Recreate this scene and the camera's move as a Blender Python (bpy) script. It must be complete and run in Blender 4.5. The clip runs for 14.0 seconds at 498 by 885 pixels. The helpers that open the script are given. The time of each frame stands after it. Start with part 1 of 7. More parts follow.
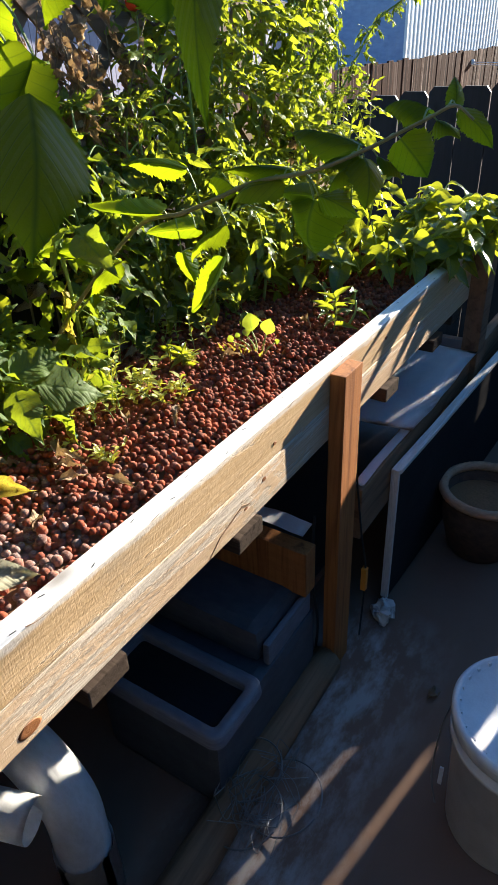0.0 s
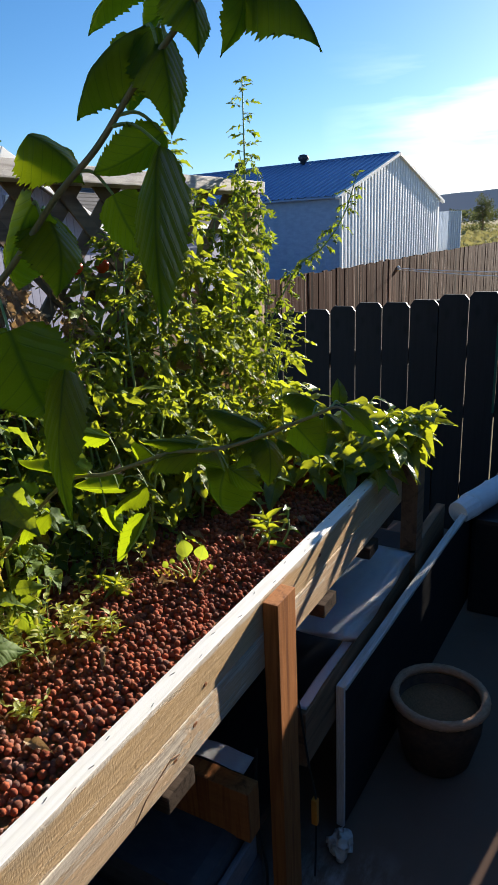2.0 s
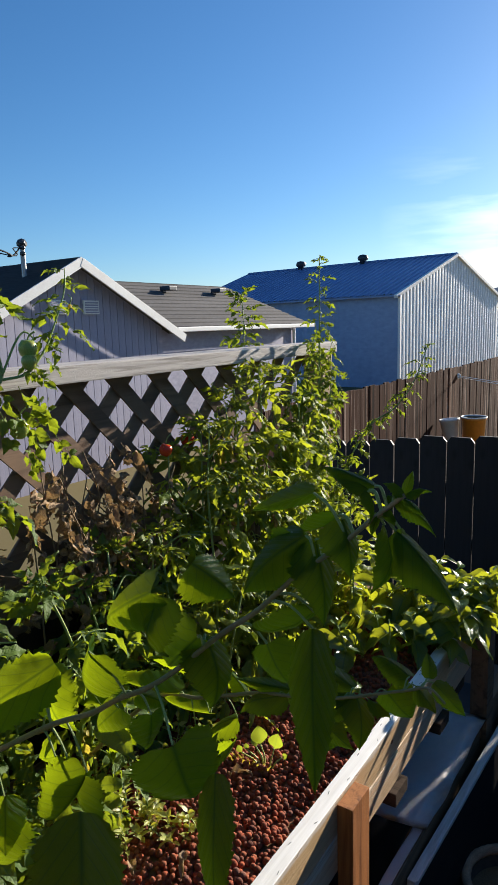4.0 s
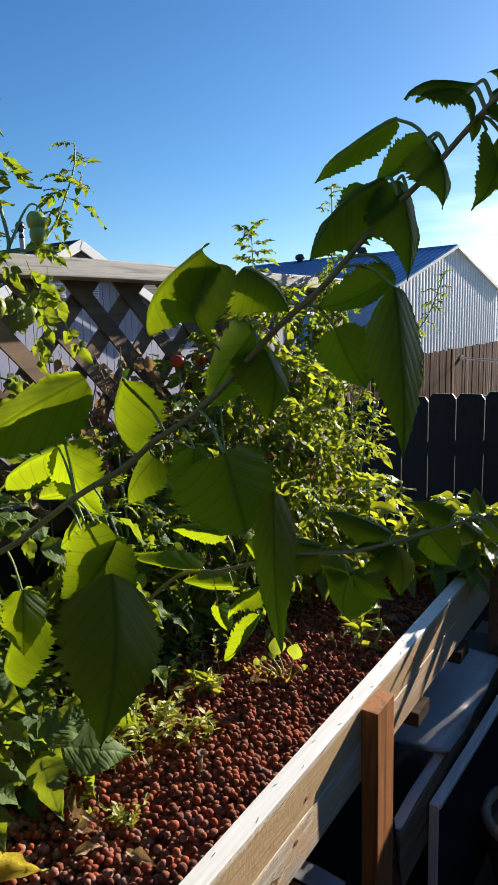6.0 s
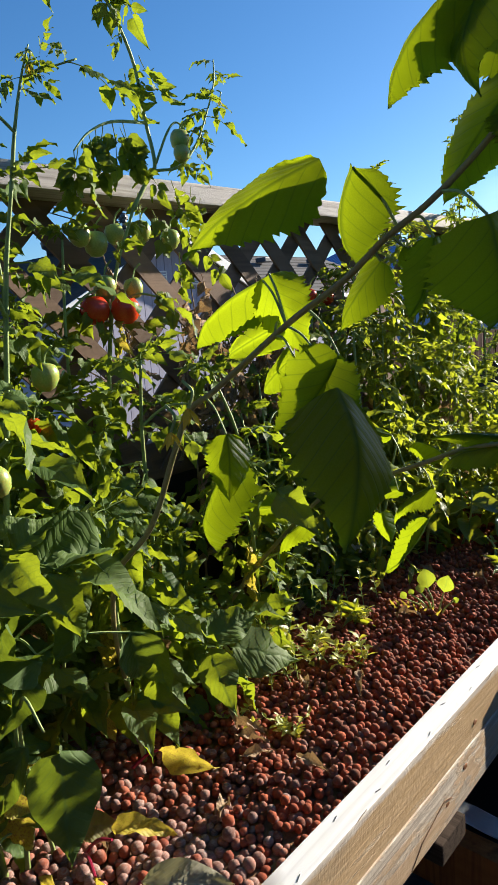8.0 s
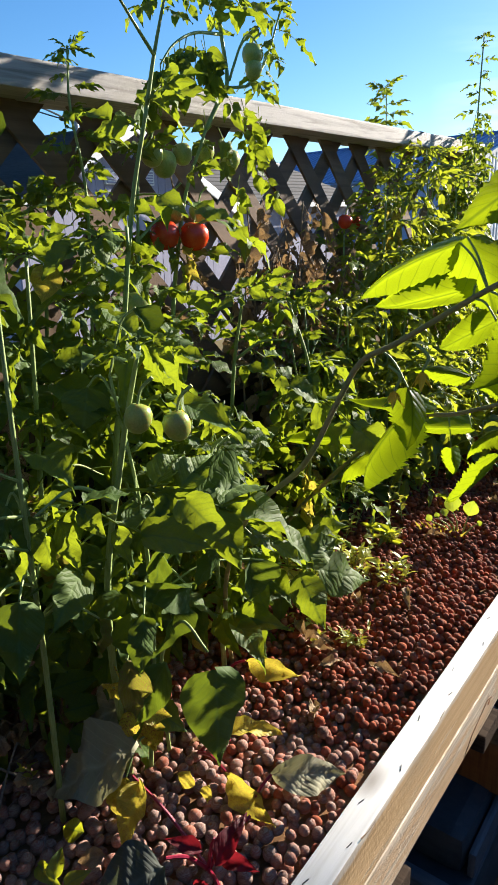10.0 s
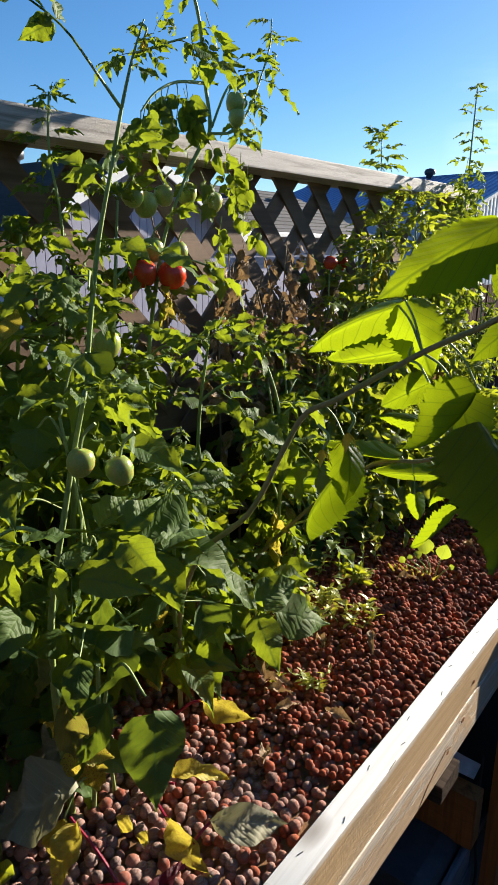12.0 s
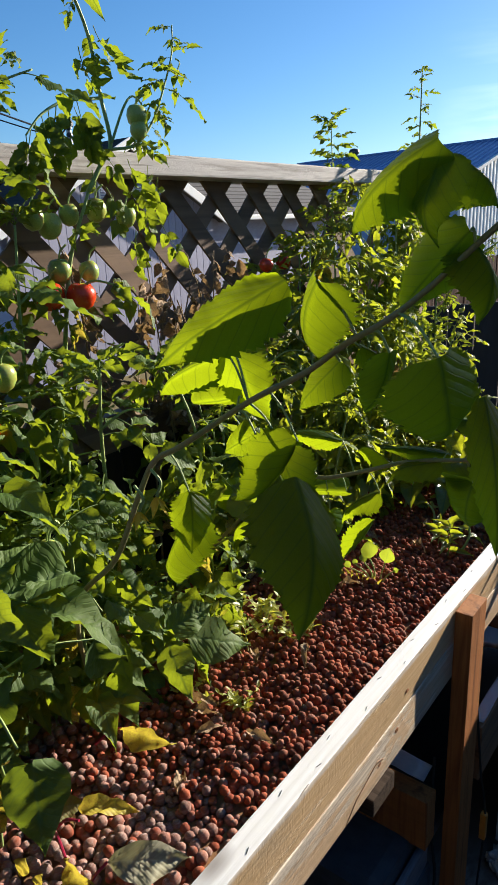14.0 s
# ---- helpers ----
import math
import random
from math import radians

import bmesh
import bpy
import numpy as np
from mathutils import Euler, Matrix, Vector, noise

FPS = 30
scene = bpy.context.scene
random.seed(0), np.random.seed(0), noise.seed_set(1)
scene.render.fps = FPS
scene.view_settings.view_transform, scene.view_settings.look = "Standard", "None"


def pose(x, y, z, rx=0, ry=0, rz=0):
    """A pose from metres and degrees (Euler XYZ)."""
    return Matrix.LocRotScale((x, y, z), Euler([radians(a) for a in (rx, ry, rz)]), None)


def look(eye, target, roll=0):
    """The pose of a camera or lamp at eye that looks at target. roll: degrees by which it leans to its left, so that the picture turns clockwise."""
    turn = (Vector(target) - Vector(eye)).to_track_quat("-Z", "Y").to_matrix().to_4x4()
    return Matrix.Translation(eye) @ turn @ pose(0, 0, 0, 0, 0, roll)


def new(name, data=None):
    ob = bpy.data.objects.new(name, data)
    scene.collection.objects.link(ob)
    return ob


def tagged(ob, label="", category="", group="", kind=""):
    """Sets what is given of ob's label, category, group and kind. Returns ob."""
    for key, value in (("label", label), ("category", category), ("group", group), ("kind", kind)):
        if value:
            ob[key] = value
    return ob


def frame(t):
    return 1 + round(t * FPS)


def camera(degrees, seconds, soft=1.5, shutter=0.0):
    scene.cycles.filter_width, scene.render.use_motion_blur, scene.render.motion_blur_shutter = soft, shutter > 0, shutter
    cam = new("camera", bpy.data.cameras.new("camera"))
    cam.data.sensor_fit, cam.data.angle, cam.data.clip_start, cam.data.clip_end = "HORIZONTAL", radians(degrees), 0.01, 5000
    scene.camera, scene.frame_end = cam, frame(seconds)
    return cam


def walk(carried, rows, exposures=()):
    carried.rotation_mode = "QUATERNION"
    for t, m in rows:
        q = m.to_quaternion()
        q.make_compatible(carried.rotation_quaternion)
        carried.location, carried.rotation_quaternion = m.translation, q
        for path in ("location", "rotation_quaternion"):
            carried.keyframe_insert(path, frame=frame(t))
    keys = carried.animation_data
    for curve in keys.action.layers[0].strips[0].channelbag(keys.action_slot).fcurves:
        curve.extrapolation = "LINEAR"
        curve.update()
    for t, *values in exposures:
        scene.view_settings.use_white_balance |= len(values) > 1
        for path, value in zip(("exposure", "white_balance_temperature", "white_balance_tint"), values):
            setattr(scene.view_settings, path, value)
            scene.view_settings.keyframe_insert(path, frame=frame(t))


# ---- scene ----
cam = camera(41.3, 14.0)
PATH = [
    (0, (0.569, -1.172, 1.571), (-0.38, 0.242, 0.522), -2.6),
    (0.5, (0.58, -1.133, 1.609), (-0.438, 0.328, 0.699), -4.4),
    (1, (0.609, -1.091, 1.667), (-0.374, 0.505, 0.97), -3.6),
    (1.5, (0.614, -1.105, 1.696), (-0.306, 0.551, 1.056), -2.3),
    (2, (0.615, -1.111, 1.704), (-0.326, 0.55, 1.107), -2.5),
    (2.5, (0.622, -1.107, 1.741), (-0.372, 0.535, 1.179), -4.7),
    (3, (0.624, -1.116, 1.866), (-0.384, 0.524, 1.324), -3.8),
    (3.5, (0.589, -1.125, 1.946), (-0.441, 0.531, 1.502), -1.7),
    (3.8, (0.608, -1.172, 1.968), (-0.474, 0.467, 1.591), -2.3),
    (4, (0.581, -1.156, 1.976), (-0.522, 0.476, 1.629), -1.8),
    (4.2, (0.58, -1.169, 1.972), (-0.546, 0.451, 1.644), -2.0),
    (6.3, (0.517, -1.16, 1.722), (-0.575, 0.476, 1.36), -2.0),
    (6.5, (0.514, -1.171, 1.721), (-0.615, 0.438, 1.356), -3.6),
    (6.8, (0.478, -1.188, 1.681), (-0.742, 0.36, 1.34), -3.9),
    (7, (0.47, -1.179, 1.67), (-0.854, 0.283, 1.341), -4.3),
    (7.2, (0.458, -1.183, 1.587), (-0.88, 0.281, 1.331), -3.6),
    (9.3, (0.362, -1.337, 1.622), (-0.855, 0.114, 0.98), -4.9),
    (9.5, (0.337, -1.359, 1.622), (-0.84, 0.128, 0.989), -4.7),
    (10, (0.268, -1.389, 1.656), (-0.886, 0.115, 1.018), -1.8),
    (10.5, (0.222, -1.422, 1.685), (-1.002, 0.046, 1.096), -0.4),
    (11, (0.237, -1.424, 1.689), (-1.007, 0.048, 1.154), 0.1),
    (11.5, (0.278, -1.399, 1.675), (-0.958, 0.081, 1.144), -1.0),
    (12, (0.319, -1.352, 1.682), (-0.854, 0.165, 1.116), 0.4),
    (12.5, (0.365, -1.301, 1.688), (-0.865, 0.167, 1.111), 0.2),
    (13, (0.39, -1.26, 1.707), (-0.732, 0.308, 1.176), -0.6),
    (13.5, (0.431, -1.224, 1.712), (-0.611, 0.372, 1.105), -2.5),
    (14, (0.428, -1.224, 1.738), (-0.752, 0.269, 1.121), -2.6),
]
walk(cam, [(t, look(eye, target, roll)) for t, eye, target, roll in PATH],
     [(0.0, 2.12), (0.5, 2.46), (1.0, 2.14), (1.5, 1.66), (3.0, 1.32), (4.2, 1.20), (7.0, 1.40), (9.5, 1.58), (10.5, 1.72), (11.0, 1.76), (12.0, 1.43), (13.0, 1.42), (14.0, 1.35)])

# ---- world, sun, exposure ----
SUN_AZ, SUN_EL = 10.5, 17.0
world = bpy.data.worlds.new("world")
scene.world = world
world.use_nodes = True
wn, wl = world.node_tree.nodes, world.node_tree.links
sky = wn.new("ShaderNodeTexSky")
sky.sky_type = "NISHITA"
sky.sun_disc = False
sky.sun_elevation, sky.sun_rotation = radians(SUN_EL), radians(SUN_AZ)
sky.altitude, sky.air_density, sky.dust_density, sky.ozone_density = 400, 1.0, 0.5, 5.0
wn["Background"].inputs["Strength"].default_value = 0.064
tone = wn.new("ShaderNodeHueSaturation")
tone.inputs["Saturation"].default_value = 1.12
wl.new(sky.outputs["Color"], tone.inputs["Color"])
# thin streaks of high cloud low in the sky, densest towards the sun
way = wn.new("ShaderNodeTexCoord")
stretch = wn.new("ShaderNodeMapping")
stretch.inputs["Scale"].default_value = (1.6, 1.6, 11.0)
streak = wn.new("ShaderNodeTexNoise")
streak.inputs["Scale"].default_value, streak.inputs["Detail"].default_value = 1.7, 7.0
thin = wn.new("ShaderNodeMapRange")
thin.inputs[1].default_value, thin.inputs[2].default_value = 0.45, 0.72
toward = wn.new("ShaderNodeVectorMath")
toward.operation = "DOT_PRODUCT"
toward.inputs[1].default_value = (math.sin(radians(SUN_AZ + 8)), math.cos(radians(SUN_AZ + 8)), 0.12)
near = wn.new("ShaderNodeMapRange")
near.inputs[1].default_value, near.inputs[2].default_value = 0.76, 0.93
both = wn.new("ShaderNodeMath")
both.operation = "MULTIPLY"
height = wn.new("ShaderNodeSeparateXYZ")
low = wn.new("ShaderNodeMapRange")
low.inputs[1].default_value, low.inputs[2].default_value = 0.26, 0.13
lowest = wn.new("ShaderNodeMath")
lowest.operation = "MULTIPLY"
veil = wn.new("ShaderNodeMix")
veil.data_type = "RGBA"
veil.inputs[7].default_value = (17.0, 17.5, 18.5, 1)
for p, q in ((way.outputs["Generated"], stretch.inputs["Vector"]), (stretch.outputs[0], streak.inputs["Vector"]), (streak.outputs["Fac"], thin.inputs[0]),
             (way.outputs["Generated"], toward.inputs[0]), (toward.outputs["Value"], near.inputs[0]), (thin.outputs[0], both.inputs[0]), (near.outputs[0], both.inputs[1]),
             (way.outputs["Generated"], height.inputs[0]), (height.outputs["Z"], low.inputs[0]), (both.outputs[0], lowest.inputs[0]), (low.outputs[0], lowest.inputs[1]),
             (lowest.outputs[0], veil.inputs[0]), (tone.outputs["Color"], veil.inputs[6]), (veil.outputs[2], wn["Background"].inputs["Color"])):
    wl.new(p, q)
lamp = bpy.data.lights.new("sun", "SUN")
lamp.energy, lamp.angle, lamp.color = 5.0, radians(0.53), (1.0, 0.91, 0.78)
sun = new("sun", lamp)
a, e = radians(SUN_AZ), radians(SUN_EL)
sun.matrix_world = look((40 * math.sin(a) * math.cos(e), 40 * math.cos(a) * math.cos(e), 40 * math.sin(e)), (0, 0, 0))


# ---- materials ----
class Nodes:
    """A node material with a few shorthands."""

    def __init__(self, name):
        self.mat = bpy.data.materials.new(name)
        self.mat.use_nodes = True
        self.t = self.mat.node_tree
        self.bsdf = self.t.nodes["Principled BSDF"]

    def add(self, kind, **values):
        n = self.t.nodes.new(kind)
        for k, v in values.items():
            n.inputs[k].default_value = v
        return n

    def link(self, a, b):
        self.t.links.new(a, b)

    def coords(self, scale=(1, 1, 1), kind="Object"):
        tc, mp = self.add("ShaderNodeTexCoord"), self.add("ShaderNodeMapping", Scale=scale)
        self.link(tc.outputs[kind], mp.inputs["Vector"])
        return mp.outputs["Vector"]

    def noise(self, scale, detail=4, rough=0.55, vec=None, distort=0.0):
        n = self.add("ShaderNodeTexNoise", Scale=scale, Detail=detail, Roughness=rough, Distortion=distort)
        if vec is not None:
            self.link(vec, n.inputs["Vector"])
        return n.outputs["Fac"]

    def ramp(self, fac, *stops):
        n = self.add("ShaderNodeValToRGB")
        el = n.color_ramp.elements
        while len(el) < len(stops):
            el.new(0.5)
        for s, (p, c) in zip(el, stops):
            s.position, s.color = p, (*c, 1) if len(c) == 3 else c
        self.link(fac, n.inputs["Fac"])
        return n.outputs["Color"]

    def mix(self, fac, a, b, mode="MIX"):
        n = self.t.nodes.new("ShaderNodeMix")
        n.data_type, n.blend_type = "RGBA", mode
        for sock, v in ((n.inputs[0], fac), (n.inputs[6], a), (n.inputs[7], b)):
            if isinstance(v, (int, float)):
                sock.default_value = v
            elif isinstance(v, tuple):
                sock.default_value = (*v, 1)
            else:
                self.link(v, sock)
        return n.outputs[2]

    def math(self, op, a, b=0.0, c=0.0):
        n = self.t.nodes.new("ShaderNodeMath")
        n.operation = op
        for sock, v in zip(n.inputs, (a, b, c)):
            if isinstance(v, (int, float)):
                sock.default_value = v
            else:
                self.link(v, sock)
        return n.outputs[0]

    def bump(self, height, strength=0.3, distance=0.002):
        n = self.add("ShaderNodeBump", Strength=strength, Distance=distance)
        self.link(height, n.inputs["Height"])
        self.link(n.outputs["Normal"], self.bsdf.inputs["Normal"])

    def base(self, c, rough=0.6, spec=0.4):
        if isinstance(c, tuple):
            self.bsdf.inputs["Base Color"].default_value = (*c, 1)
        else:
            self.link(c, self.bsdf.inputs["Base Color"])
        if isinstance(rough, (int, float)):
            self.bsdf.inputs["Roughness"].default_value = rough
        else:
            self.link(rough, self.bsdf.inputs["Roughness"])
        self.bsdf.inputs["Specular IOR Level"].default_value = spec
        return self


def wood(name, pale, dark, knot=(0.10, 0.05, 0.02), axis=1, scale=1.0, rough=0.75, grey=None, vary=0.0, spec=0.25, gold=None):
    """Sawn timber: grain along an axis, knots, stains and fine relief."""
    m = Nodes(name)
    s = [34.0 * scale] * 3
    s[axis] = 1.6 * scale
    v = m.coords(tuple(s))
    if vary:
        shift = m.add("ShaderNodeVectorMath")
        shift.operation = "ADD"
        m.link(v, shift.inputs[0])
        m.link(m.math("MULTIPLY", m.add("ShaderNodeObjectInfo").outputs["Random"], 60.0), shift.inputs[1])
        v = shift.outputs[0]
    grain = m.noise(1.0, 6, 0.6, v, 0.6)
    c = m.ramp(grain, (0.30, dark), (0.52, pale), (0.78, tuple(0.5 * (p + d) for p, d in zip(pale, dark))))
    if gold:
        g = [7.0] * 3
        g[axis] = 2.2
        c = m.mix(m.ramp(m.noise(1.0, 5, 0.65, m.coords(tuple(g)), 0.8), (0.43, (0, 0, 0)), (0.52, (0.85, 0.85, 0.85))), c, gold)
        g = [90.0] * 3
        g[axis] = 3.0
        fibre = m.ramp(m.noise(1.0, 6, 0.7, m.coords(tuple(g)), 1.2), (0.60, (0, 0, 0)), (0.74, (0.8, 0.8, 0.8)))
        c = m.mix(fibre, c, (0.20, 0.11, 0.05))
        speck = m.ramp(m.noise(260.0, 4, 0.7), (0.34, (0.6, 0.6, 0.6)), (0.46, (0, 0, 0)))
        c = m.mix(speck, c, gold)
    k = [9.0] * 3
    k[axis] = 4.0
    vor = m.add("ShaderNodeTexVoronoi", Scale=0.9, Randomness=1.0)
    m.link(m.coords(tuple(k)), vor.inputs["Vector"])
    kn = m.ramp(vor.outputs["Distance"], (0.05, (1, 1, 1)), (0.16, (0, 0, 0)))
    c = m.mix(m.math("MULTIPLY", kn, 0.75), c, knot)
    st = m.ramp(m.noise(5.0, 5, 0.6), (0.45, (0, 0, 0)), (0.75, (1, 1, 1)))
    c = m.mix(m.math("MULTIPLY", st, 0.35), c, grey or tuple(0.7 * d for d in dark))
    rnd = m.add("ShaderNodeObjectInfo").outputs["Random"]
    c = m.mix(m.math("MULTIPLY", rnd, vary), c, tuple(0.45 * d for d in dark))
    m.base(c, rough, spec)
    m.bump(m.math("ADD", grain, m.math("MULTIPLY", m.noise(400.0, 2), 0.4)), 0.5, 0.0016)
    return m.mat


def plain(name, c1, c2, scale=8.0, rough=0.6, spec=0.4, bump=0.2, fine=120.0, metal=0.0):
    """A surface with large stains and fine grain."""
    m = Nodes(name)
    n1, n2 = m.noise(scale, 6, 0.6), m.noise(fine, 3)
    c = m.mix(m.ramp(n1, (0.35, (0, 0, 0)), (0.68, (1, 1, 1))), c1, c2)
    c = m.mix(0.18, c, m.ramp(n2, (0.3, (0, 0, 0)), (0.7, (1, 1, 1))), "SOFT_LIGHT")
    m.base(c, rough, spec)
    m.bsdf.inputs["Metallic"].default_value = metal
    if bump:
        m.bump(n2, bump, 0.001)
    return m.mat


def leaf_material(name, dark, light, glow, back=0.45, rough=0.5, blotch=None, relief=0.25, spec=0.28, veins=9.0):
    """A leaf: veins from its own map, uneven green, light that passes through it."""
    m = Nodes(name)
    uv = m.add("ShaderNodeSeparateXYZ")
    m.link(m.add("ShaderNodeTexCoord").outputs["UV"], uv.inputs[0])
    u, v = m.math("ABSOLUTE", m.math("SUBTRACT", uv.outputs[0], 0.5)), uv.outputs[1]
    saw = m.math("FRACT", m.math("MULTIPLY", m.math("SUBTRACT", v, m.math("MULTIPLY", u, 0.9)), veins))
    tri = m.math("ABSOLUTE", m.math("SUBTRACT", saw, 0.5))
    side = m.ramp(tri, (0.0, (1, 1, 1)), (0.011 * veins, (0, 0, 0)))
    mid = m.ramp(u, (0.0, (1, 1, 1)), (0.035, (0, 0, 0)))
    vein = m.math("MAXIMUM", m.math("MULTIPLY", side, 0.6), mid)
    rnd = m.add("ShaderNodeObjectInfo").outputs["Random"]
    n = m.noise(30.0, 5, 0.6)
    f = m.math("ADD", m.math("MULTIPLY", rnd, 0.65), m.math("MULTIPLY", n, 0.45))
    c = m.mix(m.ramp(f, (0.2, (0, 0, 0)), (0.9, (1, 1, 1))), dark, light)
    c = m.mix(m.math("MULTIPLY", vein, 0.35), c, tuple(min(1, 1.8 * x + 0.02) for x in light))
    g = m.mix(m.math("MULTIPLY", vein, 0.65), m.mix(rnd, glow, tuple(0.7 * x for x in glow)), dark)
    mottle = m.ramp(m.noise(75.0, 4, 0.65), (0.30, (0, 0, 0)), (0.70, (1, 1, 1)))
    g = m.mix(m.math("MULTIPLY", mottle, 0.40), g, tuple(0.35 * x + 0.3 * d for x, d in zip(glow, dark)))
    if blotch:
        b = m.ramp(m.noise(55.0, 4, 0.6), (0.52, (0, 0, 0)), (0.62, (1, 1, 1)))
        c, g = m.mix(b, c, blotch), m.mix(b, g, blotch)
    m.base(c, rough, spec)
    m.bump(m.math("SUBTRACT", m.math("ABSOLUTE", m.math("SINE", m.math("MULTIPLY", saw, math.pi))), vein), relief, 0.003)
    tr = m.add("ShaderNodeBsdfTranslucent")
    m.link(g, tr.inputs["Color"])
    mx = m.add("ShaderNodeMixShader", Fac=back)
    m.link(m.bsdf.outputs[0], mx.inputs[1])
    m.link(tr.outputs[0], mx.inputs[2])
    m.link(mx.outputs[0], m.t.nodes["Material Output"].inputs["Surface"])
    return m.mat




def rail_material(name, pale, tan, tan_share, pale_above=None):
    """Rough-sawn pine: long grain, tan raw patches with a ragged outline, saw marks, splinters and specks."""
    m = Nodes(name)
    grain = m.noise(1.0, 7, 0.65, m.coords((110.0, 2.6, 110.0)), 0.8)
    rings = m.noise(1.0, 5, 0.6, m.coords((38.0, 1.1, 38.0)), 1.6)
    c = m.mix(m.ramp(grain, (0.30, (0, 0, 0)), (0.62, (1, 1, 1))), tuple(0.62 * p for p in pale), pale)
    c = m.mix(m.math("MULTIPLY", m.ramp(rings, (0.44, (0, 0, 0)), (0.50, (1, 1, 1)), (0.56, (0, 0, 0))), 0.55), c, tuple(0.55 * x for x in tan))
    ragged = m.math("ADD", m.noise(1.0, 6, 0.7, m.coords((14.0, 2.0, 14.0)), 1.2), m.math("MULTIPLY", m.noise(160.0, 4, 0.7), 0.22))
    patch = m.ramp(ragged, (0.72 - tan_share, (0, 0, 0)), (0.75 - tan_share, (1, 1, 1)))
    c = m.mix(m.math("MULTIPLY", patch, 0.72), c, m.mix(grain, tan, tuple(1.5 * x for x in tan)))
    # Paler above the given height, with a ragged lower edge.
    if pale_above:
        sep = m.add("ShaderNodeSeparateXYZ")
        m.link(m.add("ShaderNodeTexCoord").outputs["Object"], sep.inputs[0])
        edge = m.math("ADD", m.math("MULTIPLY", m.math("SUBTRACT", sep.outputs[2], pale_above), 30.0), m.noise(1.0, 5, 0.6, m.coords((20.0, 9.0, 20.0))))
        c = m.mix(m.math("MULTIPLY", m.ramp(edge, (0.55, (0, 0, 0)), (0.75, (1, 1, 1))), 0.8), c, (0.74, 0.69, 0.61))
    splinter = m.ramp(m.noise(1.0, 5, 0.75, m.coords((150.0, 9.0, 150.0)), 2.0), (0.69, (0, 0, 0)), (0.74, (1, 1, 1)))
    c = m.mix(m.math("MULTIPLY", splinter, 0.7), c, (0.12, 0.07, 0.035))
    stain = m.ramp(m.noise(9.0, 6, 0.7, m.coords((1, 0.6, 1))), (0.56, (0, 0, 0)), (0.72, (1, 1, 1)))
    c = m.mix(m.math("MULTIPLY", stain, 0.45), c, tuple(0.5 * x for x in pale))
    m.base(c, 0.5, 0.5)
    saw = m.noise(1.0, 3, 0.6, m.coords((6.0, 420.0, 60.0)))
    m.bump(m.math("ADD", m.math("ADD", grain, m.math("MULTIPLY", patch, 0.5)), m.math("MULTIPLY", saw, 0.5)), 0.7, 0.0022)
    return m.mat


def worn_boards():
    """Old reddish boards with pale dry streaks and dark wet ones."""
    m = Nodes("old_fence_board")
    shift = m.add("ShaderNodeVectorMath")
    shift.operation = "ADD"
    m.link(m.coords((22.0, 22.0, 0.45)), shift.inputs[0])
    m.link(m.math("MULTIPLY", m.add("ShaderNodeObjectInfo").outputs["Random"], 70.0), shift.inputs[1])
    streak = m.noise(1.0, 6, 0.65, shift.outputs[0], 0.7)
    c = m.ramp(streak, (0.42, (0.008, 0.004, 0.003)), (0.48, (0.030, 0.012, 0.008)), (0.53, (0.062, 0.024, 0.014)), (0.565, (0.085, 0.042, 0.028)), (0.61, (0.32, 0.24, 0.20)))
    rnd = m.add("ShaderNodeObjectInfo").outputs["Random"]
    c = m.mix(m.ramp(rnd, (0.25, (0.75, 0.75, 0.75)), (0.6, (0, 0, 0))), c, (0.045, 0.019, 0.012))
    c = m.mix(m.ramp(rnd, (0.80, (0, 0, 0)), (0.95, (0.40, 0.40, 0.40))), c, (0.20, 0.125, 0.09))
    m.base(c, 0.95, 0.05)
    m.bump(streak, 0.6, 0.004)
    return m.mat


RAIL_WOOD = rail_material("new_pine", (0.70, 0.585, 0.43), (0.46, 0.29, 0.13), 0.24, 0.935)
RAIL_LOW = rail_material("pale_pine", (0.76, 0.66, 0.53), (0.46, 0.30, 0.16), 0.17)
RAIL_TOP = wood("pale_top_edge", (0.86, 0.855, 0.845), (0.74, 0.72, 0.69), rough=0.45, spec=0.5, scale=2.0)
POST_WOOD = wood("stained_pine_post", (0.40, 0.155, 0.046), (0.15, 0.050, 0.014), axis=2, scale=1.3)
DARK_WOOD = wood("damp_timber", (0.25, 0.145, 0.080), (0.11, 0.064, 0.036))
BOARD_DARK = wood("dark_fence_board", (0.05, 0.038, 0.030), (0.022, 0.017, 0.014), axis=2, vary=0.5)
GREY_WOOD = wood("weathered_end_grain", (0.075, 0.055, 0.042), (0.022, 0.017, 0.013), axis=0, scale=2.2, rough=0.95, spec=0.05)
CAP_WOOD = wood("weathered_cap", (0.47, 0.435, 0.405), (0.20, 0.175, 0.155), scale=2.6, rough=0.7, spec=0.3)
SLAT_WOOD = wood("lattice_slat", (0.27, 0.175, 0.115), (0.115, 0.075, 0.052), scale=0.7, vary=0.5)
LPOST_WOOD = wood("lattice_post", (0.46, 0.33, 0.20), (0.30, 0.20, 0.11), axis=2)
BROWN_FENCE = worn_boards()
BLACK_FENCE = wood("black_stained_board", (0.020, 0.019, 0.021), (0.010, 0.009, 0.010), knot=(0.008, 0.007, 0.007), axis=2, scale=0.5, rough=0.6)
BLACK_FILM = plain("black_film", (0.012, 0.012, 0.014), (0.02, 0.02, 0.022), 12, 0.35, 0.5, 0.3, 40)
